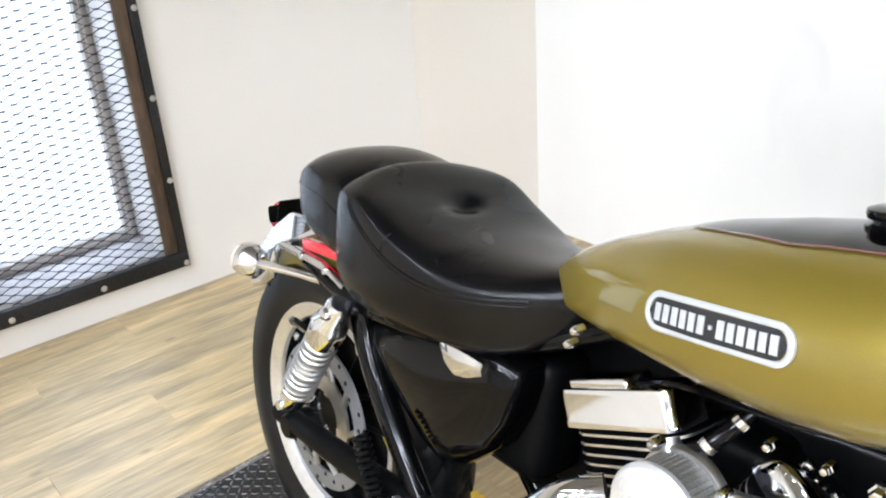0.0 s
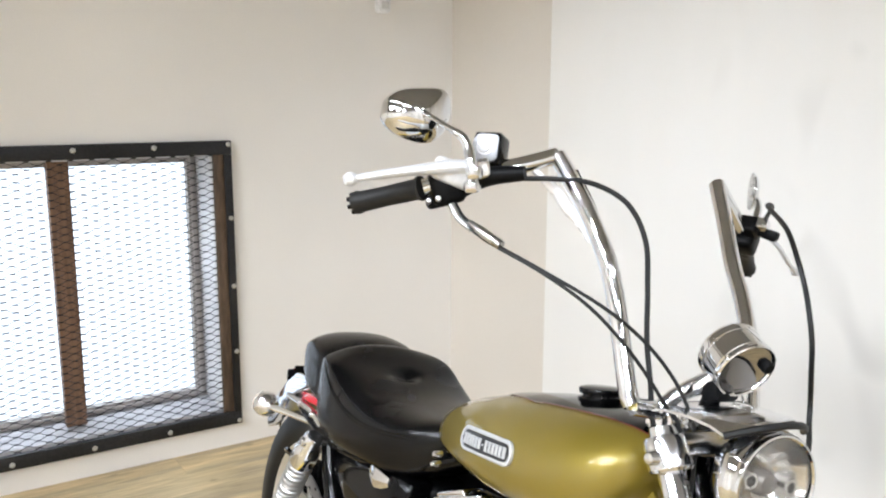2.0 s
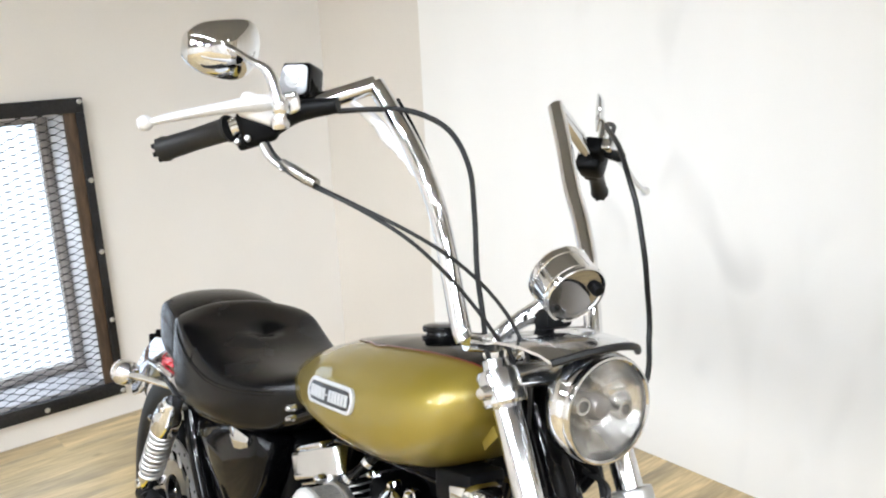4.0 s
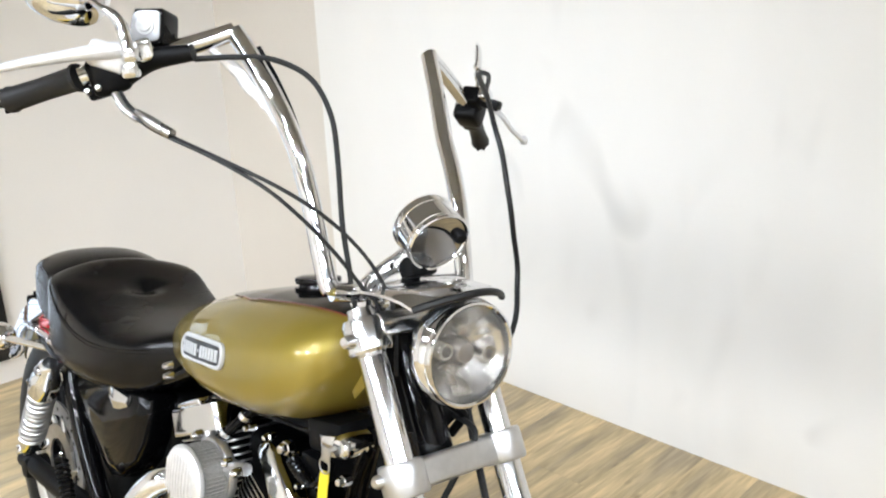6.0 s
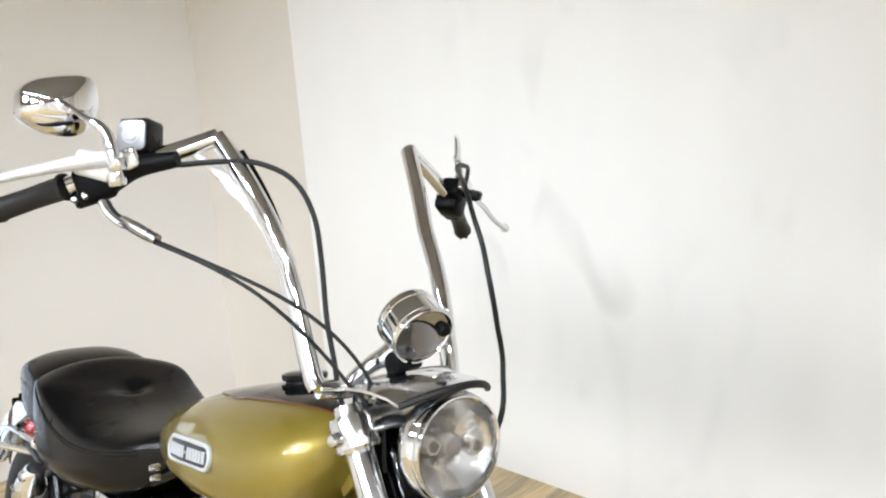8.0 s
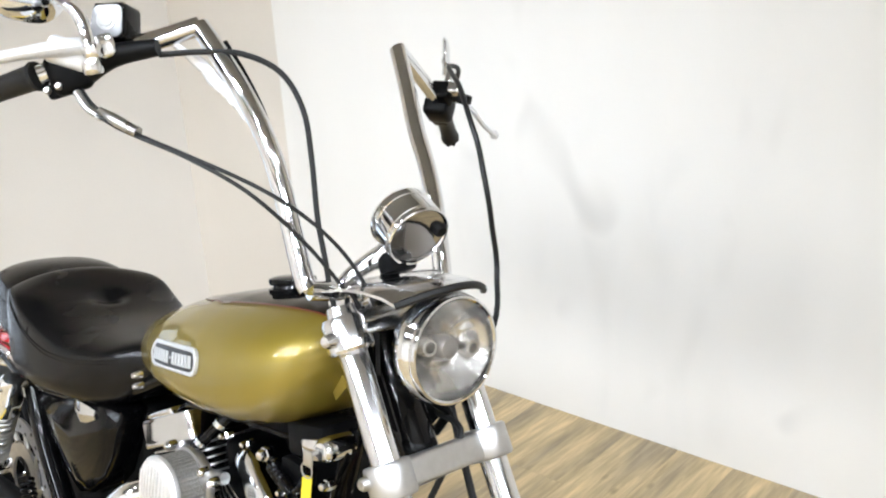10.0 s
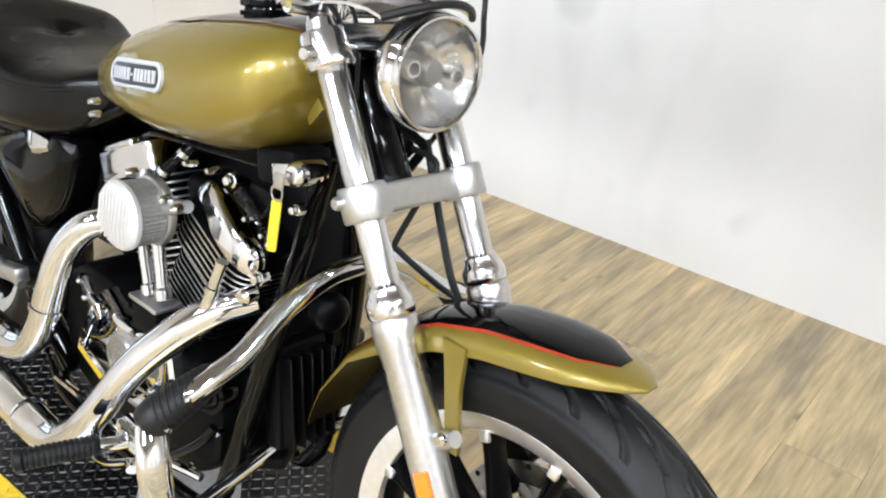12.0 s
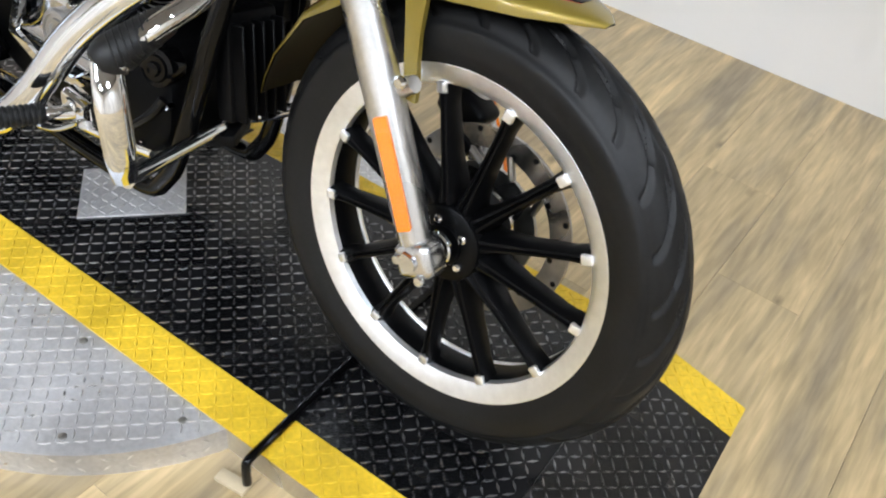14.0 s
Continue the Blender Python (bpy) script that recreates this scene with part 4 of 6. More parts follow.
lathe(bm, scaled([(0.0, 0.0005), (0.022, 0.0008), (0.038, 0.0016), (0.0450, 0.0030)], GK), GC, GA, 48, caps=False)
part("back_cap", bm, DARK_CHROME, speedo, "dark mirror-finish back cap")
bm = B()
across = V(0.182, 0.983, 0)
lathe(bm, [(0.0, -0.009), (0.007, -0.0085), (0.009, -0.006), (0.0095, 0.002)], GC + across * 0.027 + across.cross(GA) * 0.012, GA, 18)
part("back_plug", bm, BLACK_PLASTIC, speedo, "black cable plug")
bm = B()
lathe(bm, scaled([(0.0, 0.0540), (0.044, 0.0540)], GK), GC, GA, 32, caps=False)
part("dial", bm, BADGE_BLACK, speedo, "dark dial")
bm = B()
tube(bm, [V(-0.350, -0.012, 1.075), V(-0.356, -0.012, 1.05), V(-0.366, -0.012, 1.01)], 0.013, 12, 4)
box(bm, (-0.348, -0.014, 1.045), (0.03, 0.05, 0.03), pose(0, 0, 0, 0, -20, 0), 0.008)
part("speedometer_bracket", bm, BLACK_PLASTIC, bike, "black speedometer bracket")
bm = B()
tube(bm, [V(-0.404, -0.066, 0.998), V(-0.396, -0.055, 1.018), V(-0.382, -0.040, 1.036), V(-0.360, -0.024, 1.056), V(-0.349, -0.014, 1.074)], [0.013, 0.011, 0.012, 0.015, 0.017], 14, 5)
part("speedometer_arm", bm, CHROME, bike, "short chrome speedometer arm")

# handlebar: two uprights joined by the clamp, with mitred top corners
RB = [V(-0.416, -0.104, 1.004), V(-0.428, -0.106, 1.022), V(-0.456, -0.109, 1.093), V(-0.474, -0.113, 1.142), V(-0.500, -0.120, 1.198), V(-0.539, -0.130, 1.254), V(-0.580, -0.141, 1.302), V(-0.610, -0.151, 1.336)]
LB = [V(-0.405, 0.140, 0.99), V(-0.420, 0.144, 1.040), V(-0.447, 0.155, 1.105), V(-0.485, 0.172, 1.158), V(-0.530, 0.192, 1.205), V(-0.585, 0.220, 1.274), V(-0.634, 0.242, 1.336)]
RG = [V(-0.610, -0.151, 1.336), V(-0.632, -0.205, 1.312), V(-0.66, -0.27, 1.287), V(-0.690, -0.331, 1.258), V(-0.790, -0.388, 1.218)]
LG = [V(-0.634, 0.242, 1.336), V(-0.655, 0.31, 1.302), V(-0.680, 0.385, 1.262), V(-0.70, 0.432, 1.232), V(-0.742, 0.505, 1.180)]
bm = B()
tube(bm, RB, 0.0138, 20, 4)
bar = part("handlebar", bm, CHROME, bike, "tall chrome ape-hanger handlebar")
bm = B()
tube(bm, LB, 0.0142, 20, 4)
part("left_upright", bm, CHROME, bar)
for side, line in ((0, RG), (1, LG)):
    bm = B()
    tube(bm, line[:4], 0.0132, 18, 3)
    part("cross_arm", bm, CHROME, bar)
bm = B()
tube(bm, [RB[0], V(-0.404, -0.05, 1.0), V(-0.400, 0.09, 1.0), LB[0]], 0.0138, 16, 4)
for y in (-0.045, 0.075):
    lathe(bm, [(0.024, -0.018), (0.026, -0.015), (0.026, 0.015), (0.024, 0.018)], V(-0.402, y, 0.983), (0, 1, 0), 20)
    box(bm, (-0.404, y, 0.962), (0.046, 0.036, 0.04), None, 0.006)
    for dx in (-0.016, 0.018):
        lathe(bm, [(0, 0.034), (0.006, 0.033), (0.0075, 0.028), (0.0075, 0)], V(-0.402 + dx, y, 0.98), (0, 0, 1), 10)
part("bar_clamp", bm, CHROME, bar, "chrome handlebar riser clamp")


def grip(p, q):
    d = (q - p).normalized()
    bm = B()
    L = (q - p).length
    lathe(bm, [(0.0, 0.0), (0.0185, 0.0), (0.0195, 0.004), (0.0165, 0.010), (0.0155, L * 0.5), (0.0165, L - 0.012), (0.0185, L - 0.006), (0.0175, L), (0, L + 0.002)], p, d, 24)
    g = part("grip", bm, RUBBER, bar, "grey-black rubber handlebar grip")
    bm = B()
    a, u, v = frame_of(d)
    for k in range(7):
        t = 2 * math.pi * k / 7
        c = p + d * (L + 0.001) + (u * math.cos(t) + v * math.sin(t)) * 0.0138
        box(bm, c, (0.006, 0.007, 0.012), d.to_track_quat("Z", "Y").to_matrix().to_4x4(), 0.0015)
    part("grip_end", bm, BLACK_PLASTIC, g)


grip(RG[3], RG[4])
grip(LG[3], LG[4])


def control(c, d, side):
    """Switch housing, lever perch and reservoir round the bar at c, the bar running outward along d."""
    q = d.to_track_quat("X", "Z").to_matrix().to_4x4()
    bm = B()
    box(bm, c + V(0, 0, -0.004), (0.052, 0.05, 0.052), q, 0.011, 3)
    box(bm, c + V(-0.006, side * 0.008, -0.026), (0.034, 0.03, 0.02), q, 0.005)
    sw = part("switch_housing", bm, BLACK_PLASTIC, bar, "black switch housing with buttons")
    bm = B()
    for k in (-1, 1):
        box(bm, c + d * (0.012 * k) + V(-0.024, 0, -0.004), (0.012, 0.008, 0.014), q, 0.003)
    part("switch_button", bm, RUBBER, sw)
    return sw


bm = B()
rd = (RG[3] - RG[1]).normalized()
control(V(-0.679, -0.297, 1.268), rd, -1)
bm = B()
box(bm, (-0.648, -0.252, 1.298), (0.05, 0.034, 0.036), rd.to_track_quat("X", "Z").to_matrix().to_4x4(), 0.008, 3)
part("lever_perch", bm, BLACK_PLASTIC, bar, "black brake lever perch")
bm = B()
RF_N = V(0.62, -0.77, 0.12).normalized()
RF_U = V(0, 0, 1).cross(RF_N).normalized()
RF_V = RF_N.cross(RF_U)
RC = V(-0.637, -0.266, 1.331)
for nm, mt, w, h, out0, out1, bev, lab in (("brake_reservoir", BLACK_GLOSS, 0.047, 0.050, -0.046, 0.0, 0.007, "black front brake reservoir"), ("reservoir_face", GREY_SATIN, 0.040, 0.041, 0.0, 0.003, 0.001, "satin silver reservoir side")):
    bm = B()
    slab(bm, [(a * (1 - 0.12 * b / h), b + 0.10 * a) for a, b in rounded(w, h, 0.009, 5)], RC + RF_N * out0, RF_U, RF_V, out1 - out0, bev)
    if nm == "brake_reservoir":
        res = part(nm, bm, mt, bar, lab)
    else:
        part(nm, bm, mt, res, lab)
bm = B()
slab(bm, rounded(0.040, 0.046, 0.008, 4), RC - RF_N * 0.023 + RF_V * 0.022, RF_U, RF_N, 0.007, 0.002)
part("reservoir_lid", bm, BLACK_PLASTIC, res)
bm = B()
lathe(bm, [(0, 0.0045), (0.0085, 0.004), (0.0095, 0.0015), (0.0125, 0.0015), (0.013, 0.0)], RC + RF_N * 0.003 + RF_V * 0.001, RF_N, 24)
part("sight_glass", bm, mat("sight_glass_grey", (0.42, 0.42, 0.42), 0.15, coat=1.0), res, "round sight glass")
bm = B()
sa = [V(-0.642, -0.275, 1.300), V(-0.653, -0.310, 1.295), V(-0.666, -0.36, 1.283), V(-0.684, -0.408, 1.269), V(-0.697, -0.437, 1.259)]
tube(bm, sa, [0.015, 0.017, 0.0115, 0.0095, 0.0075], 14, 5, 0.7)
lathe(bm, [(0.0, -0.010), (0.007, -0.008), (0.0105, -0.002), (0.0105, 0.003), (0.007, 0.009), (0, 0.0105)], V(-0.701, -0.446, 1.256), (0.1, 1, 0.3), 16)
part("brake_lever", bm, LEVER, bar, "polished brake lever with ball end")
bm = B()
box(bm, (-0.662, -0.298, 1.286), (0.034, 0.066, 0.036), pose(0, 0, 0, -14, 0, -24), 0.009, 3)
part("lever_cover", bm, LEVER, bar)

bm = B()
tube(bm, [V(-0.668, -0.285, 1.262), V(-0.63, -0.262, 1.288), V(-0.585, -0.225, 1.302)], [0.016, 0.015, 0.011], 12, 4)
part("banjo_block", bm, BLACK_PLASTIC, bar, "black hose fitting under the bar")
bm = B()
tube(bm, [V(-0.625, -0.185, 1.312), V(-0.604, -0.150, 1.285), V(-0.585, -0.138, 1.262), V(-0.555, -0.130, 1.240), V(-0.535, -0.125, 1.215)], [0.004, 0.012, 0.014, 0.009, 0.004], 9, 4, 0.7)
rw = random.Random(3)
for v in bm.verts:
    v.co += V(rw.uniform(-1, 1), rw.uniform(-1, 1), rw.uniform(-1, 1)) * 0.0016
part("plastic_wrap", bm, mat("crinkled_plastic", (0.78, 0.78, 0.79), 0.2, coat=0.6), bar, "crinkled clear-white plastic wrap on the wiring")

# mirror, right: stalk and teardrop head, seen from its chrome back
bm = B()
tube(bm, [V(-0.603, -0.300, 1.277), V(-0.612, -0.303, 1.305), V(-0.622, -0.306, 1.328), V(-0.630, -0.314, 1.341), V(-0.652, -0.322, 1.350), V(-0.735, -0.322, 1.372)], [0.0085, 0.0085, 0.008, 0.0065, 0.0045, 0.0045], 14, 5)
for z in (1.272, 1.292):
    lathe(bm, [(0.0, -0.008), (0.011, -0.008), (0.0125, -0.004), (0.0125, 0.004), (0.011, 0.008), (0, 0.008)], V(-0.605, -0.300, z), (0.0, -0.2, 1), 14)
mir = part("mirror", bm, CHROME, bar, "chrome mirror stalk")


TEARDROP = [(-0.061, -0.005), (-0.056, 0.018), (-0.032, 0.037), (0.010, 0.047), (0.040, 0.049), (0.056, 0.037), (0.061, 0.012), (0.057, -0.015), (0.045, -0.035), (0.028, -0.047), (0.004, -0.049), (-0.026, -0.043), (-0.050, -0.030), (-0.060, -0.017)]


def mirror_head(c, nrm, right, k, parent, dome=1.0):
    """A teardrop chrome shell with the glass on the side away from nrm."""
    n = nrm.normalized()
    r = (right - n * right.dot(n)).normalized()
    up = n.cross(r)
    loop = spline([V(a, b, 0) for a, b in TEARDROP + TEARDROP[:1]], 4)[:-1]
    out = [(p.x * k, p.y * k) for p in loop]
    bm = B()
    rings = []
    for s, d in ((1.0, -0.006), (1.02, 0.0), (1.0, 0.006), (0.93, 0.016), (0.78, 0.026), (0.55, 0.034), (0.28, 0.0385), (0.02, 0.040)):
        rings.append([c + r * a * s + up * b * s + n * d * dome for a, b in out])
    loft(bm, rings)
    h = part("mirror_head", bm, CHROME, parent, "teardrop chrome mirror back")
    bm = B()
    loft(bm, [[c + r * a * s + up * b * s - n * 0.0075 * dome for a, b in out] for s in (0.94, 0.02)])
    part("mirror_glass", bm, mat("mirror_glass" + parent.name, (0.9, 0.9, 0.9), 0.01, 1.0, vary=0.0, stain=0.0, rough_vary=0.005), parent, "mirror glass")


mirror_head(V(-0.772, -0.315, 1.370), V(0.93, -0.30, 0.10), V(0.28, 0.95, 0.0), 0.90, mir)

# left controls
ld = (LG[3] - LG[1]).normalized()
control(V(-0.690, 0.412, 1.248), ld, 1)
bm = B()
box(bm, (-0.672, 0.398, 1.268), (0.044, 0.04, 0.036), ld.to_track_quat("X", "Z").to_matrix().to_4x4(), 0.008, 3)
box(bm, (-0.648, 0.418, 1.262), (0.05, 0.024, 0.02), pose(0, 0, 0, 0, 12, 20), 0.005)
part("lever_perch", bm, BLACK_PLASTIC, bar, "black clutch lever perch")
bm = B()
box(bm, (-0.650, 0.404, 1.276), (0.028, 0.030, 0.024), ld.to_track_quat("X", "Z").to_matrix().to_4x4(), 0.006, 3)
part("perch_clamp", bm, CHROME, bar, "chrome perch clamp")
bm = B()
box(bm, (-0.636, -0.268, 1.300), (0.022, 0.040, 0.030), rd.to_track_quat("X", "Z").to_matrix().to_4x4(), 0.005, 3)
part("perch_clamp", bm, CHROME, bar, "chrome perch clamp")
for x, y, z in ((-0.662, -0.318, 1.246), (-0.676, -0.326, 1.240), (-0.655, -0.290, 1.238)):
    bm = B()
    lathe(bm, [(0, 0.006), (0.003, 0.0058), (0.0045, 0.003), (0.0045, -0.006)], V(x, y, z), (0.7, -0.5, 0.2), 10)
    part("housing_screw", bm, STEEL, bar)
bm = B()
tube(bm, [V(-0.642, 0.418, 1.258), V(-0.622, 0.434, 1.238), V(-0.620, 0.458, 1.217), V(-0.630, 0.495, 1.202), V(-0.640, 0.517, 1.196)], [0.007, 0.009, 0.0075, 0.0065, 0.007], 12, 5, 0.6)
lathe(bm, [(0.0, -0.009), (0.007, -0.006), (0.0095, 0.0), (0.007, 0.007), (0, 0.009)], V(-0.641, 0.521, 1.195), (0.1, 1, -0.3), 14)
part("clutch_lever", bm, LEVER, bar, "polished clutch lever with ball end")
bm = B()
tube(bm, [V(-0.668, 0.405, 1.268), V(-0.670, 0.412, 1.30), V(-0.682, 0.424, 1.318), V(-0.705, 0.436, 1.33)], [0.009, 0.0075, 0.0065, 0.007], 12, 5)
mil = part("mirror", bm, CHROME, bar, "chrome mirror stalk")
mirror_head(V(-0.722, 0.452, 1.340), V(0.69, 0.72, 0.05), V(-0.7, 0.7, 0), 0.8, mil, 0.28)


# cables
HOSE = [V(-0.619, -0.205, 1.294), V(-0.584, -0.165, 1.301), V(-0.548, -0.125, 1.302), V(-0.503, -0.095, 1.281), V(-0.465, -0.085, 1.234), V(-0.450, -0.080, 1.170), V(-0.434, -0.080, 1.095), V(-0.413, -0.080, 1.036), V(-0.401, -0.075, 0.984), V(-0.375, -0.055, 0.90)]


def cable(name, pts, r, label, material=RUBBER):
    bm = B()
    tube(bm, pts, r, 8, 6)
    return part(name, bm, material, bike, label)


cable("throttle_cable", [V(-0.655, -0.292, 1.243), V(-0.635, -0.288, 1.226), V(-0.610, -0.280, 1.212), V(-0.580, -0.267, 1.197), V(-0.517, -0.225, 1.172), V(-0.460, -0.185, 1.148), V(-0.422, -0.150, 1.124), V(-0.395, -0.115, 1.094), V(-0.372, -0.085, 1.058), V(-0.354, -0.065, 1.020), V(-0.340, -0.055, 0.980), V(-0.335, -0.050, 0.900)], 0.0028, "black throttle cable")
cable("throttle_cable", [V(-0.648, -0.300, 1.238), V(-0.630, -0.296, 1.222), V(-0.607, -0.286, 1.209), V(-0.578, -0.270, 1.195), V(-0.517, -0.227, 1.170), V(-0.459, -0.187, 1.139), V(-0.421, -0.152, 1.102), V(-0.393, -0.117, 1.059), V(-0.375, -0.087, 1.018), V(-0.357, -0.067, 0.985), V(-0.350, -0.055, 0.900)], 0.0028, "black idle cable")
bm = B()
tube(bm, [V(-0.622, -0.284, 1.219), V(-0.60, -0.277, 1.209), V(-0.565, -0.262, 1.195)], [0.005, 0.0085, 0.0075], 12, 4)
tube(bm, [V(-0.652, -0.300, 1.240), V(-0.632, -0.296, 1.222), V(-0.612, -0.286, 1.210)], 0.005, 8, 4)
part("cable_adjuster", bm, STEEL, bike, "grey cable adjuster sleeve")
cable("brake_hose", HOSE, 0.004, "black brake hose looping over the bar")
cable("clutch_cable", [V(-0.66, 0.42, 1.28), V(-0.60, 0.36, 1.312), V(-0.549, 0.28, 1.311), V(-0.432, 0.18, 1.279), V(-0.379, 0.145, 1.238), V(-0.354, 0.14, 1.199), V(-0.331, 0.13, 1.16), V(-0.322, 0.135, 1.12), V(-0.328, 0.155, 1.077), V(-0.335, 0.175, 1.04), V(-0.33, 0.175, 1.006), V(-0.305, 0.145, 0.944), V(-0.33, 0.11, 0.84), V(-0.40, 0.08, 0.72), V(-0.50, 0.10, 0.60)], 0.0042, "black clutch cable")
cable("wiring_loom", [V(-0.600, -0.118, 1.318), V(-0.565, -0.106, 1.272), V(-0.527, -0.098, 1.215), V(-0.49, -0.085, 1.12)], 0.004, "thin wiring along the bar", BLACK_PLASTIC)
cable("brake_hose", [V(-0.33, 0.05, 0.83)] + [V(-0.265, 0.040, 0.824), V(-0.271, 0.020, 0.771), V(-0.284, 0.000, 0.712), V(-0.280, 0.005, 0.702), V(-0.248, 0.035, 0.669), V(-0.220, 0.070, 0.639)] + [V(-0.15, 0.095, 0.62), V(-0.11, 0.105, 0.52)], 0.0045, "black hose to the front brake")
cable("fork_wire", [V(-0.315, 0.072, 0.84), V(-0.27, 0.070, 0.74), V(-0.235, 0.068, 0.67), V(-0.215, 0.072, 0.635)], 0.0055, "black wire inside the fork leg")
cable("head_wire", [V(-0.33, 0.0, 0.88), V(-0.305, 0.03, 0.853), V(-0.30, 0.05, 0.835), V(-0.32, 0.05, 0.80)], 0.007, "black wire bundle under the headlamp", BLACK_PLASTIC)

# front fender
def arc(c, r, a):
    return c + V(math.cos(radians(a)) * r, 0, math.sin(radians(a)) * r)


FEND = [(72, 0.012, 0.371, 0.004), (74, 0.03, 0.373, 0.010), (78, 0.05, 0.373, 0.018), (84, 0.062, 0.372, 0.030), (92, 0.068, 0.371, 0.038), (102, 0.070, 0.371, 0.041), (114, 0.071, 0.373, 0.042), (128, 0.071, 0.374, 0.036), (142, 0.070, 0.370, 0.018), (156, 0.068, 0.366, 0.010), (163, 0.066, 0.364, 0.008), (168, 0.062, 0.363, 0.006)]


def fend_point(i, q, lift=0.0):
    a, hw, r, drop = FEND[i]
    t = abs(q)
    y = hw * math.copysign(math.sin(t * math.pi / 2) ** 0.9, q)
    rr = r - drop * (1 - math.cos(t * math.pi / 2) ** 0.75)
    n = V(math.cos(radians(a)) * math.cos(t * 1.3), math.copysign(math.sin(t * 1.3), q), math.sin(radians(a)) * math.cos(t * 1.3))
    return arc(AX, rr, a) + V(0, y, 0) + n * lift


def lerp_strip(bm, pts):
    rows = [[bm.verts.new(p) for p in r] for r in pts]
    for a, b in zip(rows, rows[1:]):
        for i in range(len(a) - 1):
            bm.faces.new((a[i], a[i + 1], b[i + 1], b[i]))


bm = B()
QS = [i / 12 - 1 for i in range(25)]
loft(bm, [[fend_point(i, q) for q in QS] + [fend_point(i, q, -0.0035) for q in reversed(QS)] for i in range(len(FEND))])
fender = part("front_fender", bm, GOLD, bike, "gold front fender with a black top panel and red line")


def line_inside(ob, c):
    """Black coating on the faces that look at the wheel."""
    ob.data.materials.append(BLACK_SATIN)
    for p in ob.data.polygons:
        away = p.center - c
        if p.normal.x * away.x + p.normal.z * away.z < 0.0:
            p.material_index = 1


line_inside(fender, AX)
EDGE = [0, 0, 0.15, 0.42, 0.50, 0.52, 0.53, 0.53, 0.53, 0.52, 0.5, 0.48]
for nm, mt, lo, hi, lift in (("top_panel", BLACK_GLOSS, 0.0, 1.0, 0.0009), ("pinstripe", RED_LINE, 1.0, 1.12, 0.0010)):
    bm = B()
    for side in (-1, 1):
        rows = []
        for i in range(2, len(FEND)):
            e = EDGE[i]
            rows.append([fend_point(i, side * (e * lo + (e * hi - e * lo) * k / 6), lift) for k in range(7)])
        lerp_strip(bm, rows)
    bmesh.ops.recalc_face_normals(bm, faces=bm.faces)
    part(nm, bm, mt, fender)
for side in (-1, 1):
    bm = B()
    secs = []
    for z, x, w in ((0.665, -0.106, 0.018), (0.64, -0.102, 0.0145), (0.61, -0.098, 0.0115), (0.575, -0.092, 0.0105), (0.54, -0.084, 0.0105), (0.525, -0.081, 0.008)):
        y = side * (0.0705 + 0.002 * (0.655 - z) / 0.13)
        secs.append([V(x - w, y - 0.004, z), V(x + w, y - 0.004, z), V(x + w, y + 0.004, z), V(x - w, y + 0.004, z)])
    loft(bm, secs)
    part("fender_strut", bm, GOLD, fender, "gold fender mounting strut")

# brake caliper
bm = B()
box(bm, AX + V(-0.085, 0.082, 0.135), (0.075, 0.05, 0.06), pose(0, 0, 0, 0, 30, 0), 0.012, 3)
box(bm, AX + V(-0.07, 0.068, 0.10), (0.05, 0.05, 0.03), pose(0, 0, 0, 0, 30, 0), 0.008)
part("brake_caliper", bm, BLACK_SATIN, bike, "black front brake caliper")

# ---------------------------------------------------------------- tank
TANK = [(-1.005, 0.012, 0.782, 0.766, 0.752), (-0.985, 0.034, 0.803, 0.772, 0.749), (-0.95, 0.060, 0.830, 0.782, 0.747), (-0.90, 0.085, 0.859, 0.794, 0.748), (-0.84, 0.109, 0.886, 0.806, 0.751),
        (-0.77, 0.135, 0.912, 0.820, 0.756), (-0.69, 0.153, 0.935, 0.834, 0.756), (-0.61, 0.164, 0.954, 0.848, 0.761), (-0.53, 0.169, 0.968, 0.862, 0.773), (-0.47, 0.166, 0.975, 0.878, 0.792),
        (-0.425, 0.154, 0.975, 0.895, 0.822), (-0.40, 0.134, 0.968, 0.910, 0.862), (-0.386, 0.108, 0.957, 0.916, 0.884), (-0.379, 0.06, 0.943, 0.92, 0.902)]


def tank_at(x):
    for a, b in zip(TANK, TANK[1:]):
        if a[0] <= x <= b[0]:
            t = (x - a[0]) / (b[0] - a[0])
            return [p + (q - p) * t for p, q in zip(a, b)][1:]
    return TANK[-1][1:]


def tank_point(x, th, lift=0.0):
    w, zt, zm, zb = tank_at(x)
    s, c = math.sin(th), math.cos(th)
    y = math.copysign(abs(s) ** 0.82, s) * w
    if c >= 0:
        z = zm + (zt - zm) * c ** 0.86
    else:
        z = zm - (zm - zb) * (-c) ** 0.62
        y *= 1 - 0.12 * c * c
    return V(x, y + lift * s, z + lift * c)


def tank_side(x, z, lift=0.0):
    """The point of the right flank at that length and height."""
    w, zt, zm, zb = tank_at(x)
    if z >= zm:
        c = min(1, ((z - zm) / (zt - zm))) ** (1 / 0.86)
        th = math.acos(c)
    else:
        c = min(1, ((zm - z) / (zm - zb))) ** (1 / 0.62)
        th = math.pi - math.acos(c)
    return tank_point(x, -th, lift)


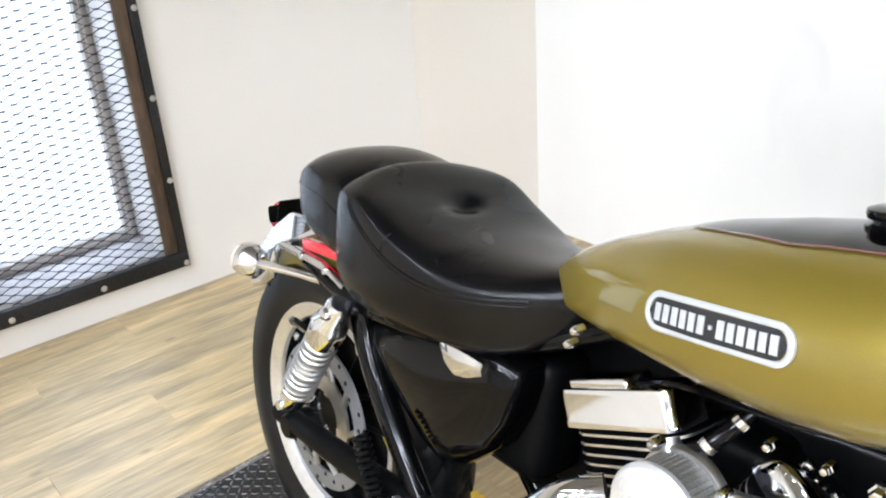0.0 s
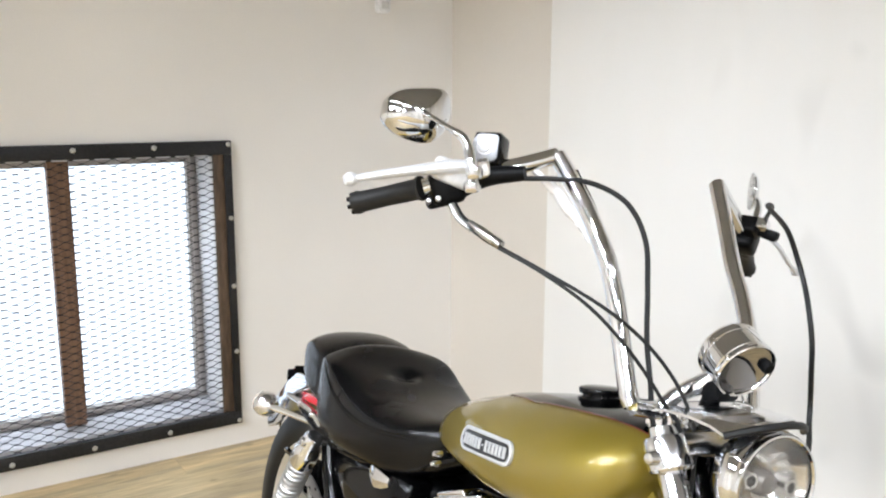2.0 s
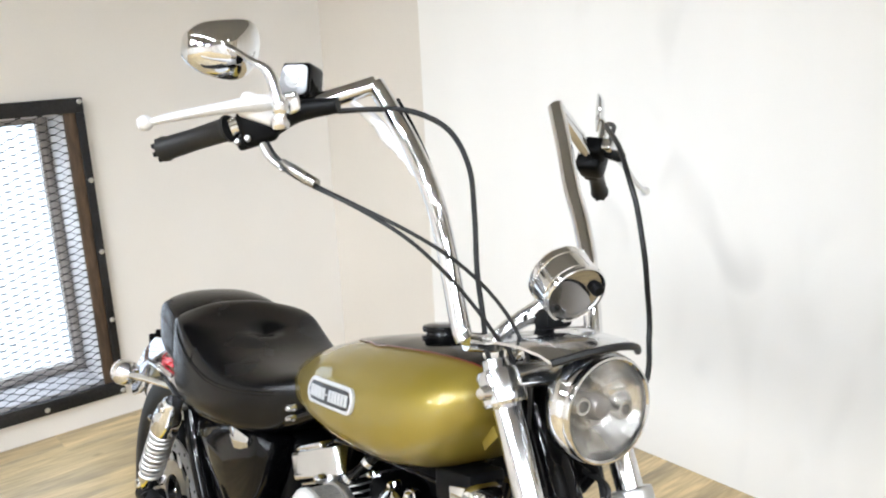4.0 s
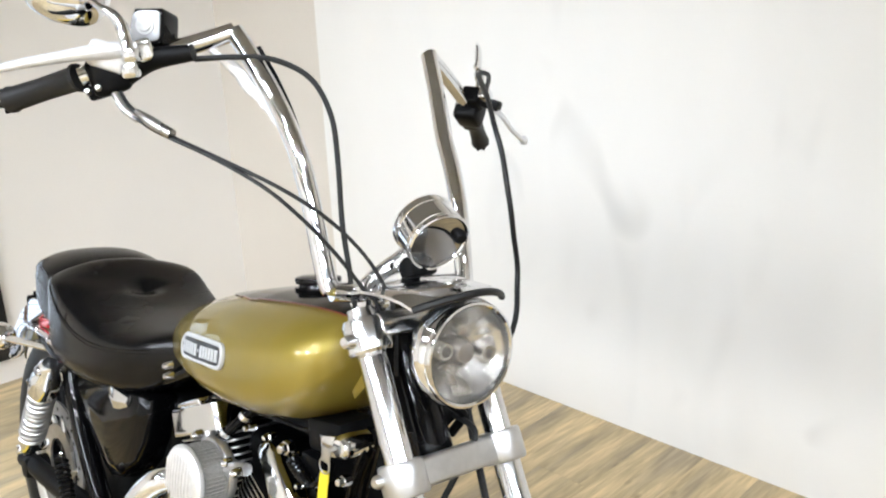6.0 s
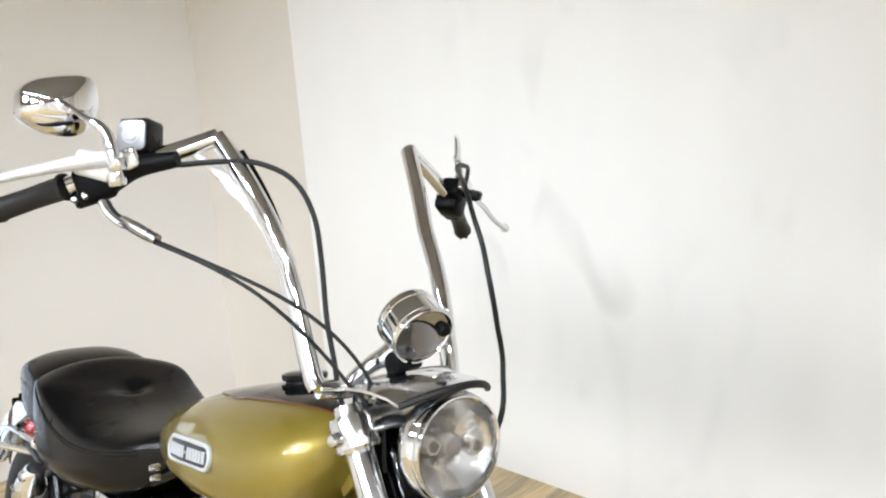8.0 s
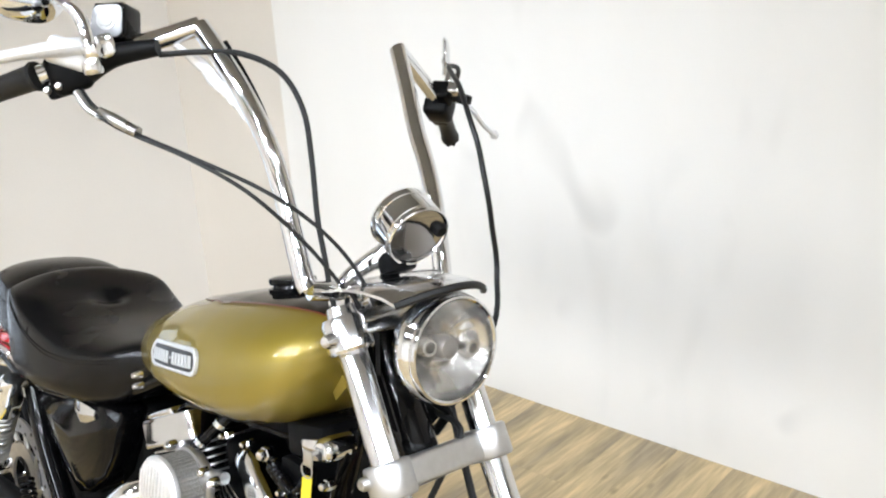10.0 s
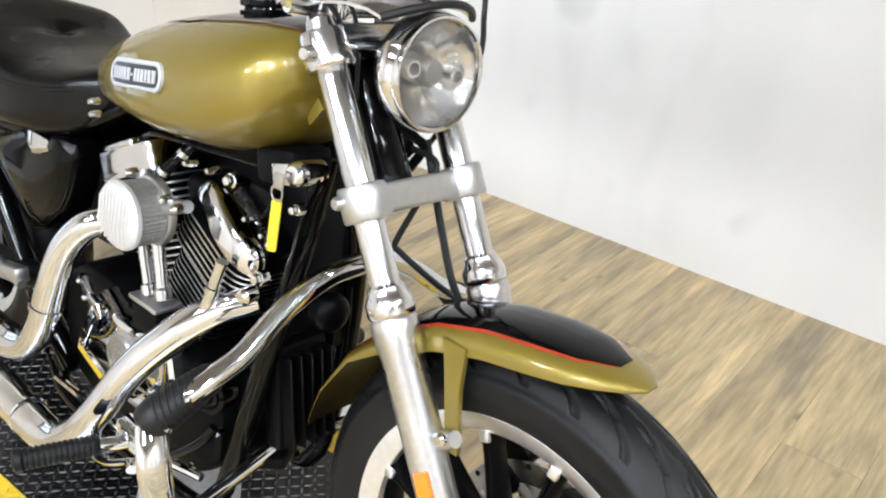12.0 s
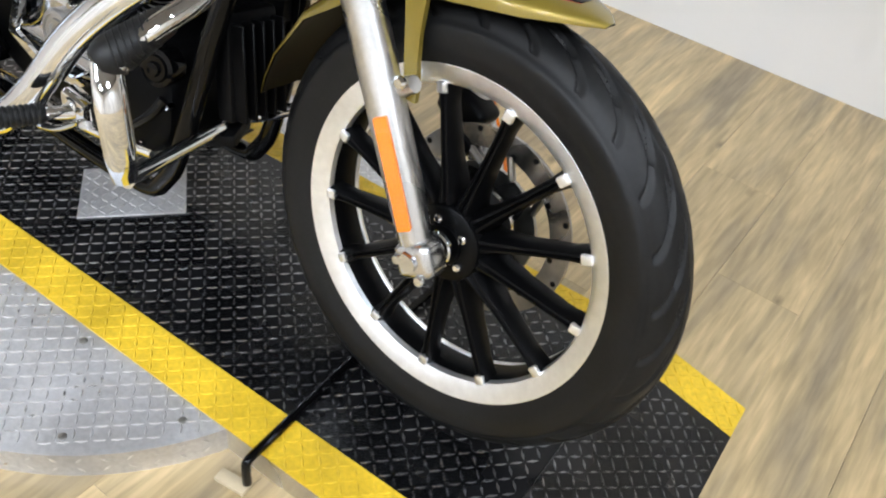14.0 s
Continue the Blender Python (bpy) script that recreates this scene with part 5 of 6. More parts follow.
bm = B()
NT = 56
xs = []
for a, b in zip(TANK, TANK[1:]):
    k = max(1, int((b[0] - a[0]) / 0.012))
    xs += [a[0] + (b[0] - a[0]) * i / k for i in range(k)]
xs.append(TANK[-1][0])
loft(bm, [[tank_point(x, 2 * math.pi * k / NT) for k in range(NT)] for x in xs])
bmesh.ops.smooth_vert(bm, verts=bm.verts, factor=0.5, use_axis_x=False, use_axis_y=True, use_axis_z=True)
tank = part("fuel_tank", bm, GOLD, bike, "gold teardrop fuel tank with a black top stripe", 1.2)
bm = B()
rows = []
for x in [v for v in xs if -0.80 <= v <= -0.40]:
    hw = 0.46 * min(1, (x + 0.81) / 0.16) ** 0.6
    rows.append([tank_point(x, -hw + 2 * hw * k / 14, 0.0016) for k in range(15)])
lerp_strip(bm, rows)
part("top_stripe", bm, BLACK_GLOSS, tank, "gloss black stripe along the tank top")
for side in (-1, 1):
    bm = B()
    rows = []
    for x in [v for v in xs if -0.80 <= v <= -0.40]:
        hw = 0.46 * min(1, (x + 0.81) / 0.16) ** 0.6
        rows.append([tank_point(x, side * (hw + 0.028 * k / 2), 0.0017) for k in range(3)])
    lerp_strip(bm, rows)
    part("pinstripe", bm, DARK_RED, tank, "thin dark red line")
bm = B()
lathe(bm, [(0.0355, 0.0), (0.037, 0.003), (0.037, 0.006), (0.031, 0.007), (0.03, 0.011), (0.035, 0.012), (0.0365, 0.017), (0.0355, 0.021), (0.027, 0.0235), (0, 0.024)], V(-0.578, -0.006, 0.958), (-0.16, 0, 1), 36)
cap = part("fuel_cap", bm, BLACK_GLOSS, tank, "black round fuel cap")
bm = B()
slab(bm, [(-0.021, -0.016), (0.016, -0.018), (0.021, 0.021), (-0.009, 0.018)], (-0.398, -0.062, 0.876), (0.6, 0, 0.8), (-0.8, 0, 0.6), 0.006, 0.001)
part("front_tab", bm, GOLD, tank, "gold tank mounting tab")
bm = B()
lathe(bm, [(0, 0.012), (0.006, 0.0115), (0.009, 0.008), (0.009, 0.002), (0.013, 0.0)], V(-0.408, -0.066, 0.880), (0, -1, 0), 14)
part("tank_bolt", bm, CHROME, tank)


def on_tank(bm, outline, cx, cz, ang, lift, thick):
    """A thin badge laid on the right flank."""
    ca, sa = math.cos(ang), math.sin(ang)
    oa, ob = sum(a for a, b in outline) / len(outline), sum(b for a, b in outline) / len(outline)
    cx, cz = cx + oa * ca - ob * sa, cz + oa * sa + ob * ca
    outline = [(a - oa, b - ob) for a, b in outline]
    rings = []
    for s, l in ((1.0, lift - 0.004), (1.0, lift + thick * 0.6), (0.985, lift + thick), (0.6, lift + thick), (0.25, lift + thick), (0.01, lift + thick)):
        rings.append([bm.verts.new(tank_side(cx + (a * ca - b * sa) * s, cz + (a * sa + b * ca) * s, l)) for a, b in outline])
    bridge(bm, rings, caps=False)
    bmesh.ops.recalc_face_normals(bm, faces=bm.faces)


BX, BZ, BA = -0.670, 0.857, radians(9.9)
bca, bsa = math.cos(BA), math.sin(BA)


def badge_place(a, b, lift):
    return tank_side(BX + a * bca - b * bsa, BZ + a * bsa + b * bca, lift)


bm = B()
ring_plate(bm, rounded(0.178, 0.039, 0.0185, 8), rounded(0.165, 0.0275, 0.013, 8), lambda a, b, l: badge_place(a, b, l + 0.0032))
part("badge", bm, WHITE_MARK, tank, "silver-edged pill-shaped tank badge")
bm = B()
lerp_strip(bm, [[badge_place(-0.083 + 0.166 * i / 30, (0.0138 - max(0.0, abs(-0.083 + 0.166 * i / 30) - 0.069) ** 2 / 0.0138) * (j / 4 - 1), 0.0048) for j in range(9)] for i in range(31)])
part("badge_field", bm, BADGE_BLACK, tank, "black badge field")
for k in range(13):
    bm = B()
    a = -0.0700 + k * 0.01167
    if k == 6:
        on_tank(bm, [(a - 0.0018, -0.0018), (a + 0.0018, -0.0018), (a + 0.0018, 0.0018), (a - 0.0018, 0.0018)], BX, BZ, BA, 0.0, 0.0066)
        part("badge_mark", bm, WHITE_MARK, tank)
        continue
    on_tank(bm, [(a - 0.0040, -0.0084), (a + 0.0040, -0.0084), (a + 0.0040, 0.0084), (a - 0.0040, 0.0084)], BX, BZ, BA, 0.0, 0.0066)
    part("badge_mark", bm, WHITE_MARK, tank, "plain silver bar on the badge")

# ---------------------------------------------------------------- seat
def pad(name, stations, label, n=96, dish=2.2, tuft=None):
    """stations: x, half width, bottom z, shoulder z, centre z of the dished top; tuft: x, y of a button with a crease across."""
    bm = B()
    rings = []
    for x, w, zb, ze, zc in stations:
        ring = []
        for k in range(n):
            t = 2 * math.pi * k / n
            s, c = math.sin(t), math.cos(t)
            y = math.copysign(abs(s) ** 0.62, s) * w
            if c >= 0:
                e = min(1, abs(y) / w)
                top = zc + (ze - zc) * e ** dish
                z = top - (1 - c ** 0.45) * 0.032 if c < 1 else top
            else:
                z = zb + (1 - (-c) ** 0.26) * (ze - zb - 0.032)
                y *= 1 - 0.06 * (-c)
            ring.append(V(x, y, z))
        rings.append(ring)
    loft(bm, rings)
    for _ in range(9):
        bmesh.ops.smooth_vert(bm, verts=bm.verts, factor=0.5, use_axis_x=True, use_axis_y=True, use_axis_z=True)
    if tuft:
        bm.normal_update()
        tx, ty = tuft
        for v in bm.verts:
            if v.normal.z < 0.25:
                continue
            dx, dy = v.co.x - tx, v.co.y - ty
            line = dx + 0.10 * abs(dy) - 0.9 * dy * dy
            d = 0.013 * math.exp(-(dx * dx + dy * dy) / 0.022 ** 2) + 0.003 * math.exp(-(dx * dx * 2.2 + dy * dy * 0.5) / 0.030 ** 2)
            d += 0.0009 * math.exp(-(line / 0.006) ** 2 - (dy / 0.07) ** 2)
            v.co -= v.normal * d
    return part(name, bm, LEATHER, bike, label, 1.3)


def densify(st, k):
    out = []
    for i in range(len(st) - 1):
        for j in range(k):
            t = j / k
            p0, p1, p2, p3 = (st[max(i - 1, 0)], st[i], st[i + 1], st[min(i + 2, len(st) - 1)])
            out.append(tuple(0.5 * (2 * b + (c - a) * t + (2 * a - 5 * b + 4 * c - d) * t * t + (3 * b - a - 3 * c + d) * t ** 3) for a, b, c, d in zip(p0, p1, p2, p3)))
    out.append(st[-1])
    return out


seat = pad("seat", densify([(-0.905, 0.035, 0.745, 0.780, 0.796), (-0.93, 0.068, 0.715, 0.786, 0.803), (-0.97, 0.100, 0.676, 0.782, 0.799), (-1.03, 0.127, 0.656, 0.773, 0.792), (-1.09, 0.145, 0.648, 0.773, 0.790), (-1.15, 0.156, 0.640, 0.790, 0.794),
                            (-1.21, 0.162, 0.632, 0.811, 0.808), (-1.265, 0.162, 0.628, 0.837, 0.824), (-1.31, 0.156, 0.630, 0.843, 0.843), (-1.345, 0.145, 0.640, 0.834, 0.854), (-1.37, 0.130, 0.655, 0.805, 0.848), (-1.387, 0.110, 0.68, 0.77, 0.825), (-1.392, 0.09, 0.71, 0.74, 0.79)], 10),
           "black vinyl two-up seat with a scooped front and stitched seams", tuft=(-1.228, 0.016))
pil = pad("pillion", densify([(-1.30, 0.10, 0.69, 0.80, 0.815), (-1.335, 0.124, 0.68, 0.823, 0.836), (-1.385, 0.132, 0.682, 0.836, 0.853), (-1.44, 0.129, 0.688, 0.840, 0.858), (-1.485, 0.122, 0.70, 0.835, 0.853), (-1.525, 0.108, 0.712, 0.820, 0.840), (-1.556, 0.086, 0.726, 0.798, 0.816), (-1.572, 0.05, 0.742, 0.778, 0.792)], 8), "black vinyl passenger pad")
pil.parent = seat


def seam_on(pad_ob, line, r, label):
    """A stitched line laid on the right flank of a pad along x, z points."""
    near = [v.co for v in pad_ob.data.vertices if v.co.y < 0]
    pts = []
    for p in spline([V(x, 0, z) for x, z in line], 5):
        q = min(near, key=lambda c: (c.x - p.x) ** 2 + (c.z - p.z) ** 2)
        pts.append(V(p.x, q.y, p.z))
    ys = [p.y for p in pts]
    for k in range(2, len(pts) - 2):
        pts[k].y = sum(ys[k - 2:k + 3]) / 5
    bm = B()
    tube(bm, [p + V(0, -0.0003, 0.0003) for p in pts], r, 6, 1)
    part("seam", bm, LEATHER, pad_ob, label)


SEAM = [(-0.965, 0.764), (-1.03, 0.751), (-1.09, 0.746), (-1.15, 0.750), (-1.21, 0.768), (-1.26, 0.794), (-1.30, 0.820)]
seam_on(seat, SEAM, 0.0016, "raised stitched seam")
seam_on(seat, [(x, z - 0.007) for x, z in SEAM], 0.0011, "raised stitched seam")
seam_on(seat, [(-1.205, 0.764), (-1.202, 0.780), (-1.196, 0.796)], 0.0011, "short cross seam")
seam_on(pil, [(-1.560, 0.784), (-1.53, 0.788), (-1.48, 0.794), (-1.43, 0.792), (-1.38, 0.780), (-1.345, 0.762)], 0.0014, "stitched pillion seam")

# ---------------------------------------------------------------- rear end
RF = [(38, 0.365), (50, 0.368), (62, 0.370), (75, 0.372), (90, 0.374), (104, 0.374), (116, 0.372), (124, 0.369), (130, 0.364), (134, 0.356)]
bm = B()
rings = []
for a, r in RF:
    hw = 0.088 if a < 120 else 0.088 - (a - 120) * 0.0006
    top, low = [], []
    for k in range(17):
        q = k / 8 - 1
        t = abs(q)
        y = hw * math.copysign(math.sin(t * math.pi / 2) ** 0.8, q)
        dr = 0.075 * (1 - math.cos(t * math.pi / 2) ** 0.6)
        top.append(arc(RX, r - dr, a) + V(0, y, 0))
        low.append(arc(RX, r - dr - 0.004, a) + V(0, y * 0.97, 0))
    rings.append(top + low[::-1])
loft(bm, rings)
rfen = part("rear_fender", bm, GOLD, bike, "gold rear fender")
line_inside(rfen, RX)
for side in (-1, 1):
    y = side * 0.100
    bm = B()
    out = [(-1.693, 0.537), (-1.706, 0.554), (-1.668, 0.624), (-1.616, 0.681), (-1.553, 0.726), (-1.503, 0.732), (-1.446, 0.734), (-1.415, 0.730), (-1.473, 0.707), (-1.541, 0.675), (-1.592, 0.639), (-1.609, 0.608), (-1.613, 0.581), (-1.646, 0.557)]
    slab(bm, out, (0, y - (0.004 if side < 0 else -0.004), 0), (1, 0, 0), (0, 0, 1), 0.007, 0.002)
    part("fender_tip", bm, CHROME, rfen, "chrome crescent trim at the fender end")
    bm = B()
    tube(bm, [V(-1.580, side * 0.108, 0.659), V(-1.498, side * 0.108, 0.663), V(-1.421, side * 0.108, 0.661), V(-1.363, side * 0.108, 0.648)], 0.013, 12, 4, 0.6)
    st = part("fender_support", bm, CHROME, rfen, "chrome rear fender support rail")
    for x, z in ((-1.498, 0.663), (-1.421, 0.661)):
        bm = B()
        lathe(bm, [(0, 0.008), (0.006, 0.0075), (0.009, 0.004), (0.009, 0)], V(x, y + side * 0.014, z), (0, side, 0), 14)
        part("support_bolt", bm, CHROME, st)
    bm = B()
    slab(bm, rounded(0.123, 0.020, 0.004, 3), (-1.459, side * 0.094, 0.685), (0.995, 0, 0.098), (-0.098, 0, 0.995), 0.010, 0.002)
    part("side_reflector", bm, RED_LENS, rfen, "red side reflector")
    bm = B()
    tube(bm, [V(-1.45, side * 0.105, 0.632), V(-1.52, side * 0.130, 0.630), V(-1.585, side * 0.152, 0.626)], [0.008, 0.0075, 0.009], 12, 4)
    sig = part("turn_signal", bm, CHROME, bike, "chrome bullet turn signal")
    bm = B()
    d = V(0.9, -side * 0.25, 0).normalized()
    lathe(bm, [(0, 0.036), (0.012, 0.034), (0.024, 0.024), (0.031, 0.008), (0.0325, -0.008), (0.030, -0.014)], V(-1.617, side * 0.156, 0.624), d, 28)
    part("signal_shell", bm, CHROME, sig)
    bm = B()
    lathe(bm, [(0.0305, -0.013), (0.029, -0.020), (0.02, -0.026), (0, -0.029)], V(-1.617, side * 0.156, 0.624), d, 28)
    part("signal_lens", bm, mat("pale_signal_lens", (0.6, 0.5, 0.42), 0.15, coat=1.0), sig, "pale signal lens")
bm = B()
box(bm, (-1.735, 0, 0.655), (0.06, 0.085, 0.06), pose(0, 0, 0, 0, 22, 0), 0.018, 4)
part("tail_light", bm, RED_LENS, bike, "red tail light")
bm = B()
slab(bm, rounded(0.11, 0.034, 0.006, 3), (-1.718, -0.01, 0.672), (0, 1, 0), (-0.25, 0, 0.97), 0.004, 0.001)
box(bm, (-1.690, -0.03, 0.685), (0.004, 0.06, 0.046), pose(0, 0, 0, 0, 10, 0), 0.0015)
part("plate_bracket", bm, BLACK_SATIN, bike, "black licence plate bracket")

for side in (-1, 1):
    top, bot = V(-1.328, side * 0.150, 0.628), V(-1.49, side * 0.138, 0.385)
    d = (bot - top).normalized()
    L = (bot - top).length
    bm = B()
    lathe(bm, [(0, -0.02), (0.016, -0.02), (0.022, -0.012), (0.0235, 0.02), (0.030, 0.03), (0.0315, 0.04), (0.0315, 0.075), (0.029, 0.082), (0.012, 0.085), (0.012, L - 0.05), (0.024, L - 0.048), (0.024, L - 0.01), (0.014, L + 0.014), (0, L + 0.016)], top, d, 28)
    sh = part("shock_absorber", bm, CHROME, bike, "chrome rear shock absorber")
    bm = B()
    a, u, v = frame_of(d)
    turns, s0, s1 = 9.5, 0.082, L - 0.05
    tube(bm, [top + d * (s0 + (s1 - s0) * k / 190) + (u * math.cos(2 * math.pi * turns * k / 190) + v * math.sin(2 * math.pi * turns * k / 190)) * 0.0255 for k in range(191)], 0.0052, 8, 1)
    part("spring", bm, POLISHED, sh, "chrome coil spring")
    for p in (top, bot):
        bm = B()
        lathe(bm, [(0, 0.02), (0.009, 0.0195), (0.0125, 0.014), (0.013, -0.05)], p + V(0, side * 0.008, 0), (0, side, 0), 18)
        part("mounting_nut", bm, CHROME, sh)
# swing arm, frame rails
for side in (-1, 1):
    y = side * 0.125
    bm = B()
    tube(bm, [V(-1.55, y, 0.335), V(-1.30, y, 0.352), V(-1.02, side * 0.11, 0.375)], [0.021, 0.023, 0.026], 12, 4)
    lathe(bm, [(0, 0.024), (0.02, 0.022), (0.026, 0.012), (0.026, -0.03)], RX + V(0, y, 0), (0, side, 0), 20)
    part("swing_arm", bm, BLACK_SATIN, bike, "black swing arm")
    bm = B()
    tube(bm, [V(-1.34, side * 0.100, 0.632), V(-1.285, side * 0.104, 0.540), V(-1.19, side * 0.108, 0.435), V(-1.08, side * 0.11, 0.33), V(-0.95, side * 0.11, 0.23)], 0.021, 14, 4)
    tube(bm, [V(-1.60, side * 0.09, 0.665), V(-1.32, side * 0.112, 0.635), V(-1.05, side * 0.075, 0.665), V(-0.85, side * 0.05, 0.76)], 0.014, 12, 4)
    part("frame_rail", bm, BLACK_GLOSS, bike, "gloss black frame rail")
    bm = B()
    tube(bm, [V(-0.40, side * 0.025, 0.80), V(-0.405, side * 0.055, 0.66), V(-0.43, side * 0.085, 0.48), V(-0.465, side * 0.10, 0.30), V(-0.50, side * 0.105, 0.20), V(-0.58, side * 0.11, 0.16), V(-0.93, side * 0.12, 0.17), V(-1.0, side * 0.12, 0.24)], 0.0165, 14, 5)
    part("down_tube", bm, BLACK_GLOSS, bike, "gloss black frame down tube")
bm = B()
slab(bm, [(-0.050, -0.012), (-0.046, 0.004), (-0.020, 0.014), (0.015, 0.014), (0.060, 0.002), (0.060, -0.012), (0.010, -0.004), (-0.020, -0.006)], (-1.455, -0.130, 0.545), (0.99, 0.02, -0.05), (0, -0.5, 0.86), 0.010, 0.003)
part("belt_guard", bm, BLACK_GLOSS, bike)

# oil tank side cover, with filler
bm = B()
OUT = [(-1.235, 0.640), (-1.19, 0.592), (-1.12, 0.552), (-1.07, 0.524), (-1.035, 0.514), (-0.990, 0.533), (-0.938, 0.585), (-0.915, 0.635), (-0.904, 0.685), (-0.908, 0.714), (-0.945, 0.724), (-1.06, 0.708), (-1.15, 0.684), (-1.225, 0.666)]
cx, cz = -1.05, 0.63
rings = []
for s, y in ((0.94, -0.030), (1.0, -0.045), (1.0, -0.082), (0.975, -0.096), (0.90, -0.105), (0.70, -0.112), (0.4, -0.116), (0.02, -0.118)):
    rings.append([V(cx - 0.072 + (x - cx) * s * 1.05, y, cz - 0.058 + (z - cz) * s * 1.05) for x, z in OUT])
loft(bm, rings)
oil = part("oil_tank_cover", bm, BLACK_GLOSS, bike, "gloss black oil tank side cover", 0.9)
bm = B()
secs = []
for x, hw, z0, z1 in ((-1.04, 0.004, 0.706, 0.712), (-1.02, 0.012, 0.690, 0.718), (-0.995, 0.015, 0.682, 0.722), (-0.97, 0.014, 0.688, 0.722), (-0.945, 0.008, 0.70, 0.718)):
    x, z0, z1 = x - 0.076, z0 - 0.062, z1 - 0.062
    secs.append([V(x, -0.108 - hw, (z0 + z1) / 2), V(x, -0.108 - hw * 0.7, z1), V(x, -0.098, z1 + 0.002), V(x, -0.098, z0 - 0.002), V(x, -0.108 - hw * 0.7, z0)])
loft(bm, secs)
part("filler_cap", bm, CHROME, oil, "chrome oil filler cap")

# ---------------------------------------------------------------- engine
bm = B()
secs = []
for y, s in ((0.105, 0.94), (0.095, 1.0), (-0.085, 1.0), (-0.105, 0.96)):
    out = [(-1.0, 0.30), (-0.985, 0.42), (-0.93, 0.455), (-0.83, 0.455), (-0.77, 0.43), (-0.60, 0.43), (-0.545, 0.415), (-0.50, 0.36), (-0.50, 0.27), (-0.55, 0.215), (-0.65, 0.195), (-0.90, 0.20), (-0.97, 0.225)]
    secs.append([V(-0.75 + (x + 0.75) * s, y, 0.33 + (z - 0.33) * s) for x, z in out])
loft(bm, secs)
bmesh.ops.bevel(bm, geom=list(bm.edges), offset=0.012, segments=2, affect="EDGES", profile=0.5)
case = part("crankcase", bm, ENGINE_BLACK, bike, "black engine crankcase")
bm = B()
box(bm, (-0.76, 0.135, 0.335), (0.50, 0.07, 0.22), None, 0.05, 5)
part("primary_cover", bm, BLACK_GLOSS, case, "black primary cover")
bm = B()
box(bm, (-1.085, 0.01, 0.56), (0.25, 0.11, 0.20), None, 0.03, 3)
part("battery_box", bm, BLACK_SATIN, bike, "black battery box under the seat")
bm = B()
box(bm, (-0.66, 0.0, 0.775), (0.36, 0.07, 0.05), pose(0, 0, 0, 0, -9, 0), 0.01, 2)
box(bm, (-0.69, 0.03, 0.62), (0.09, 0.12, 0.12), None, 0.02, 3)
part("carburettor", bm, BLACK_SATIN, bike, "black carburettor and wiring tray between the cylinders")

bm = B()
secs = []
for y, s_ in ((0.09, 0.96), (0.085, 1.0), (0.05, 1.0), (0.045, 0.97)):
    secs.append([V(-0.70 + (x + 0.70) * s_, y, 0.60 + (z - 0.60) * s_) for x, z in ((-1.12, 0.44), (-1.12, 0.69), (-0.95, 0.765), (-0.60, 0.765), (-0.48, 0.79), (-0.43, 0.74), (-0.43, 0.47), (-0.50, 0.40))])
loft(bm, secs)
part("wiring_panel", bm, BLACK_PLASTIC, bike, "black wiring cover on the far side of the engine")

# right-hand cam cover: bright triangular casting with a ringed round lid
bm = B()
OUTC = [(-0.905, 0.300), (-0.885, 0.36), (-0.835, 0.44), (-0.815, 0.452), (-0.765, 0.425), (-0.70, 0.425), (-0.645, 0.448), (-0.615, 0.435), (-0.600, 0.385), (-0.64, 0.315), (-0.70, 0.275), (-0.80, 0.262)]
c0 = V(-0.75, 0, 0.36)
rings = []
for s, y in ((1.0, -0.098), (1.0, -0.122), (0.965, -0.128), (0.80, -0.130), (0.76, -0.126), (0.4, -0.126), (0.02, -0.126)):
    rings.append([V(c0.x + (x - c0.x) * s, y, c0.z + (z - c0.z) * s) for x, z in OUTC])
loft(bm, rings)
cover = part("cam_cover", bm, CHROME, case, "chrome cam cover with a round ringed lid")
bm = B()
lathe(bm, [(0.041, 0.0), (0.042, 0.012), (0.039, 0.017), (0.033, 0.018), (0.032, 0.014), (0.026, 0.014), (0.025, 0.018), (0.019, 0.018), (0.018, 0.014), (0.012, 0.014), (0.011, 0.017), (0.0, 0.018)], V(-0.735, -0.124, 0.362), (0, -1, 0), 36)
part("timer_cover", bm, POLISHED, cover)
for x, z in ((-0.875, 0.325), (-0.82, 0.432), (-0.64, 0.428), (-0.655, 0.335), (-0.79, 0.28), (-0.71, 0.418)):
    bm = B()
    lathe(bm, [(0, 0.008), (0.005, 0.0075), (0.0065, 0.004), (0.0065, 0)], V(x, -0.127, z), (0, -1, 0), 10)
    part("cover_bolt", bm, CHROME, cover)


def fin_mesh(w, d, th):
    bm = B()
    pts = rounded(d, w, min(w, d) * 0.22, 5)
    lo = [bm.verts.new((a, b, -th / 2)) for a, b in pts]
    hi = [bm.verts.new((a, b, th / 2)) for a, b in pts]
    bridge(bm, [lo, hi])
    bmesh.ops.recalc_face_normals(bm, faces=bm.faces)
    me = to_mesh("fin", bm, ENGINE_BLACK)
    me.materials.append(FIN_EDGE)
    for p in me.polygons:
        if len(p.vertices) == 4 and abs(p.normal.z) < 0.5:
            p.material_index = 1
    return me


CYL_FIN, HEAD_FIN = fin_mesh(0.150, 0.142, 0.003), fin_mesh(0.172, 0.176, 0.0034)


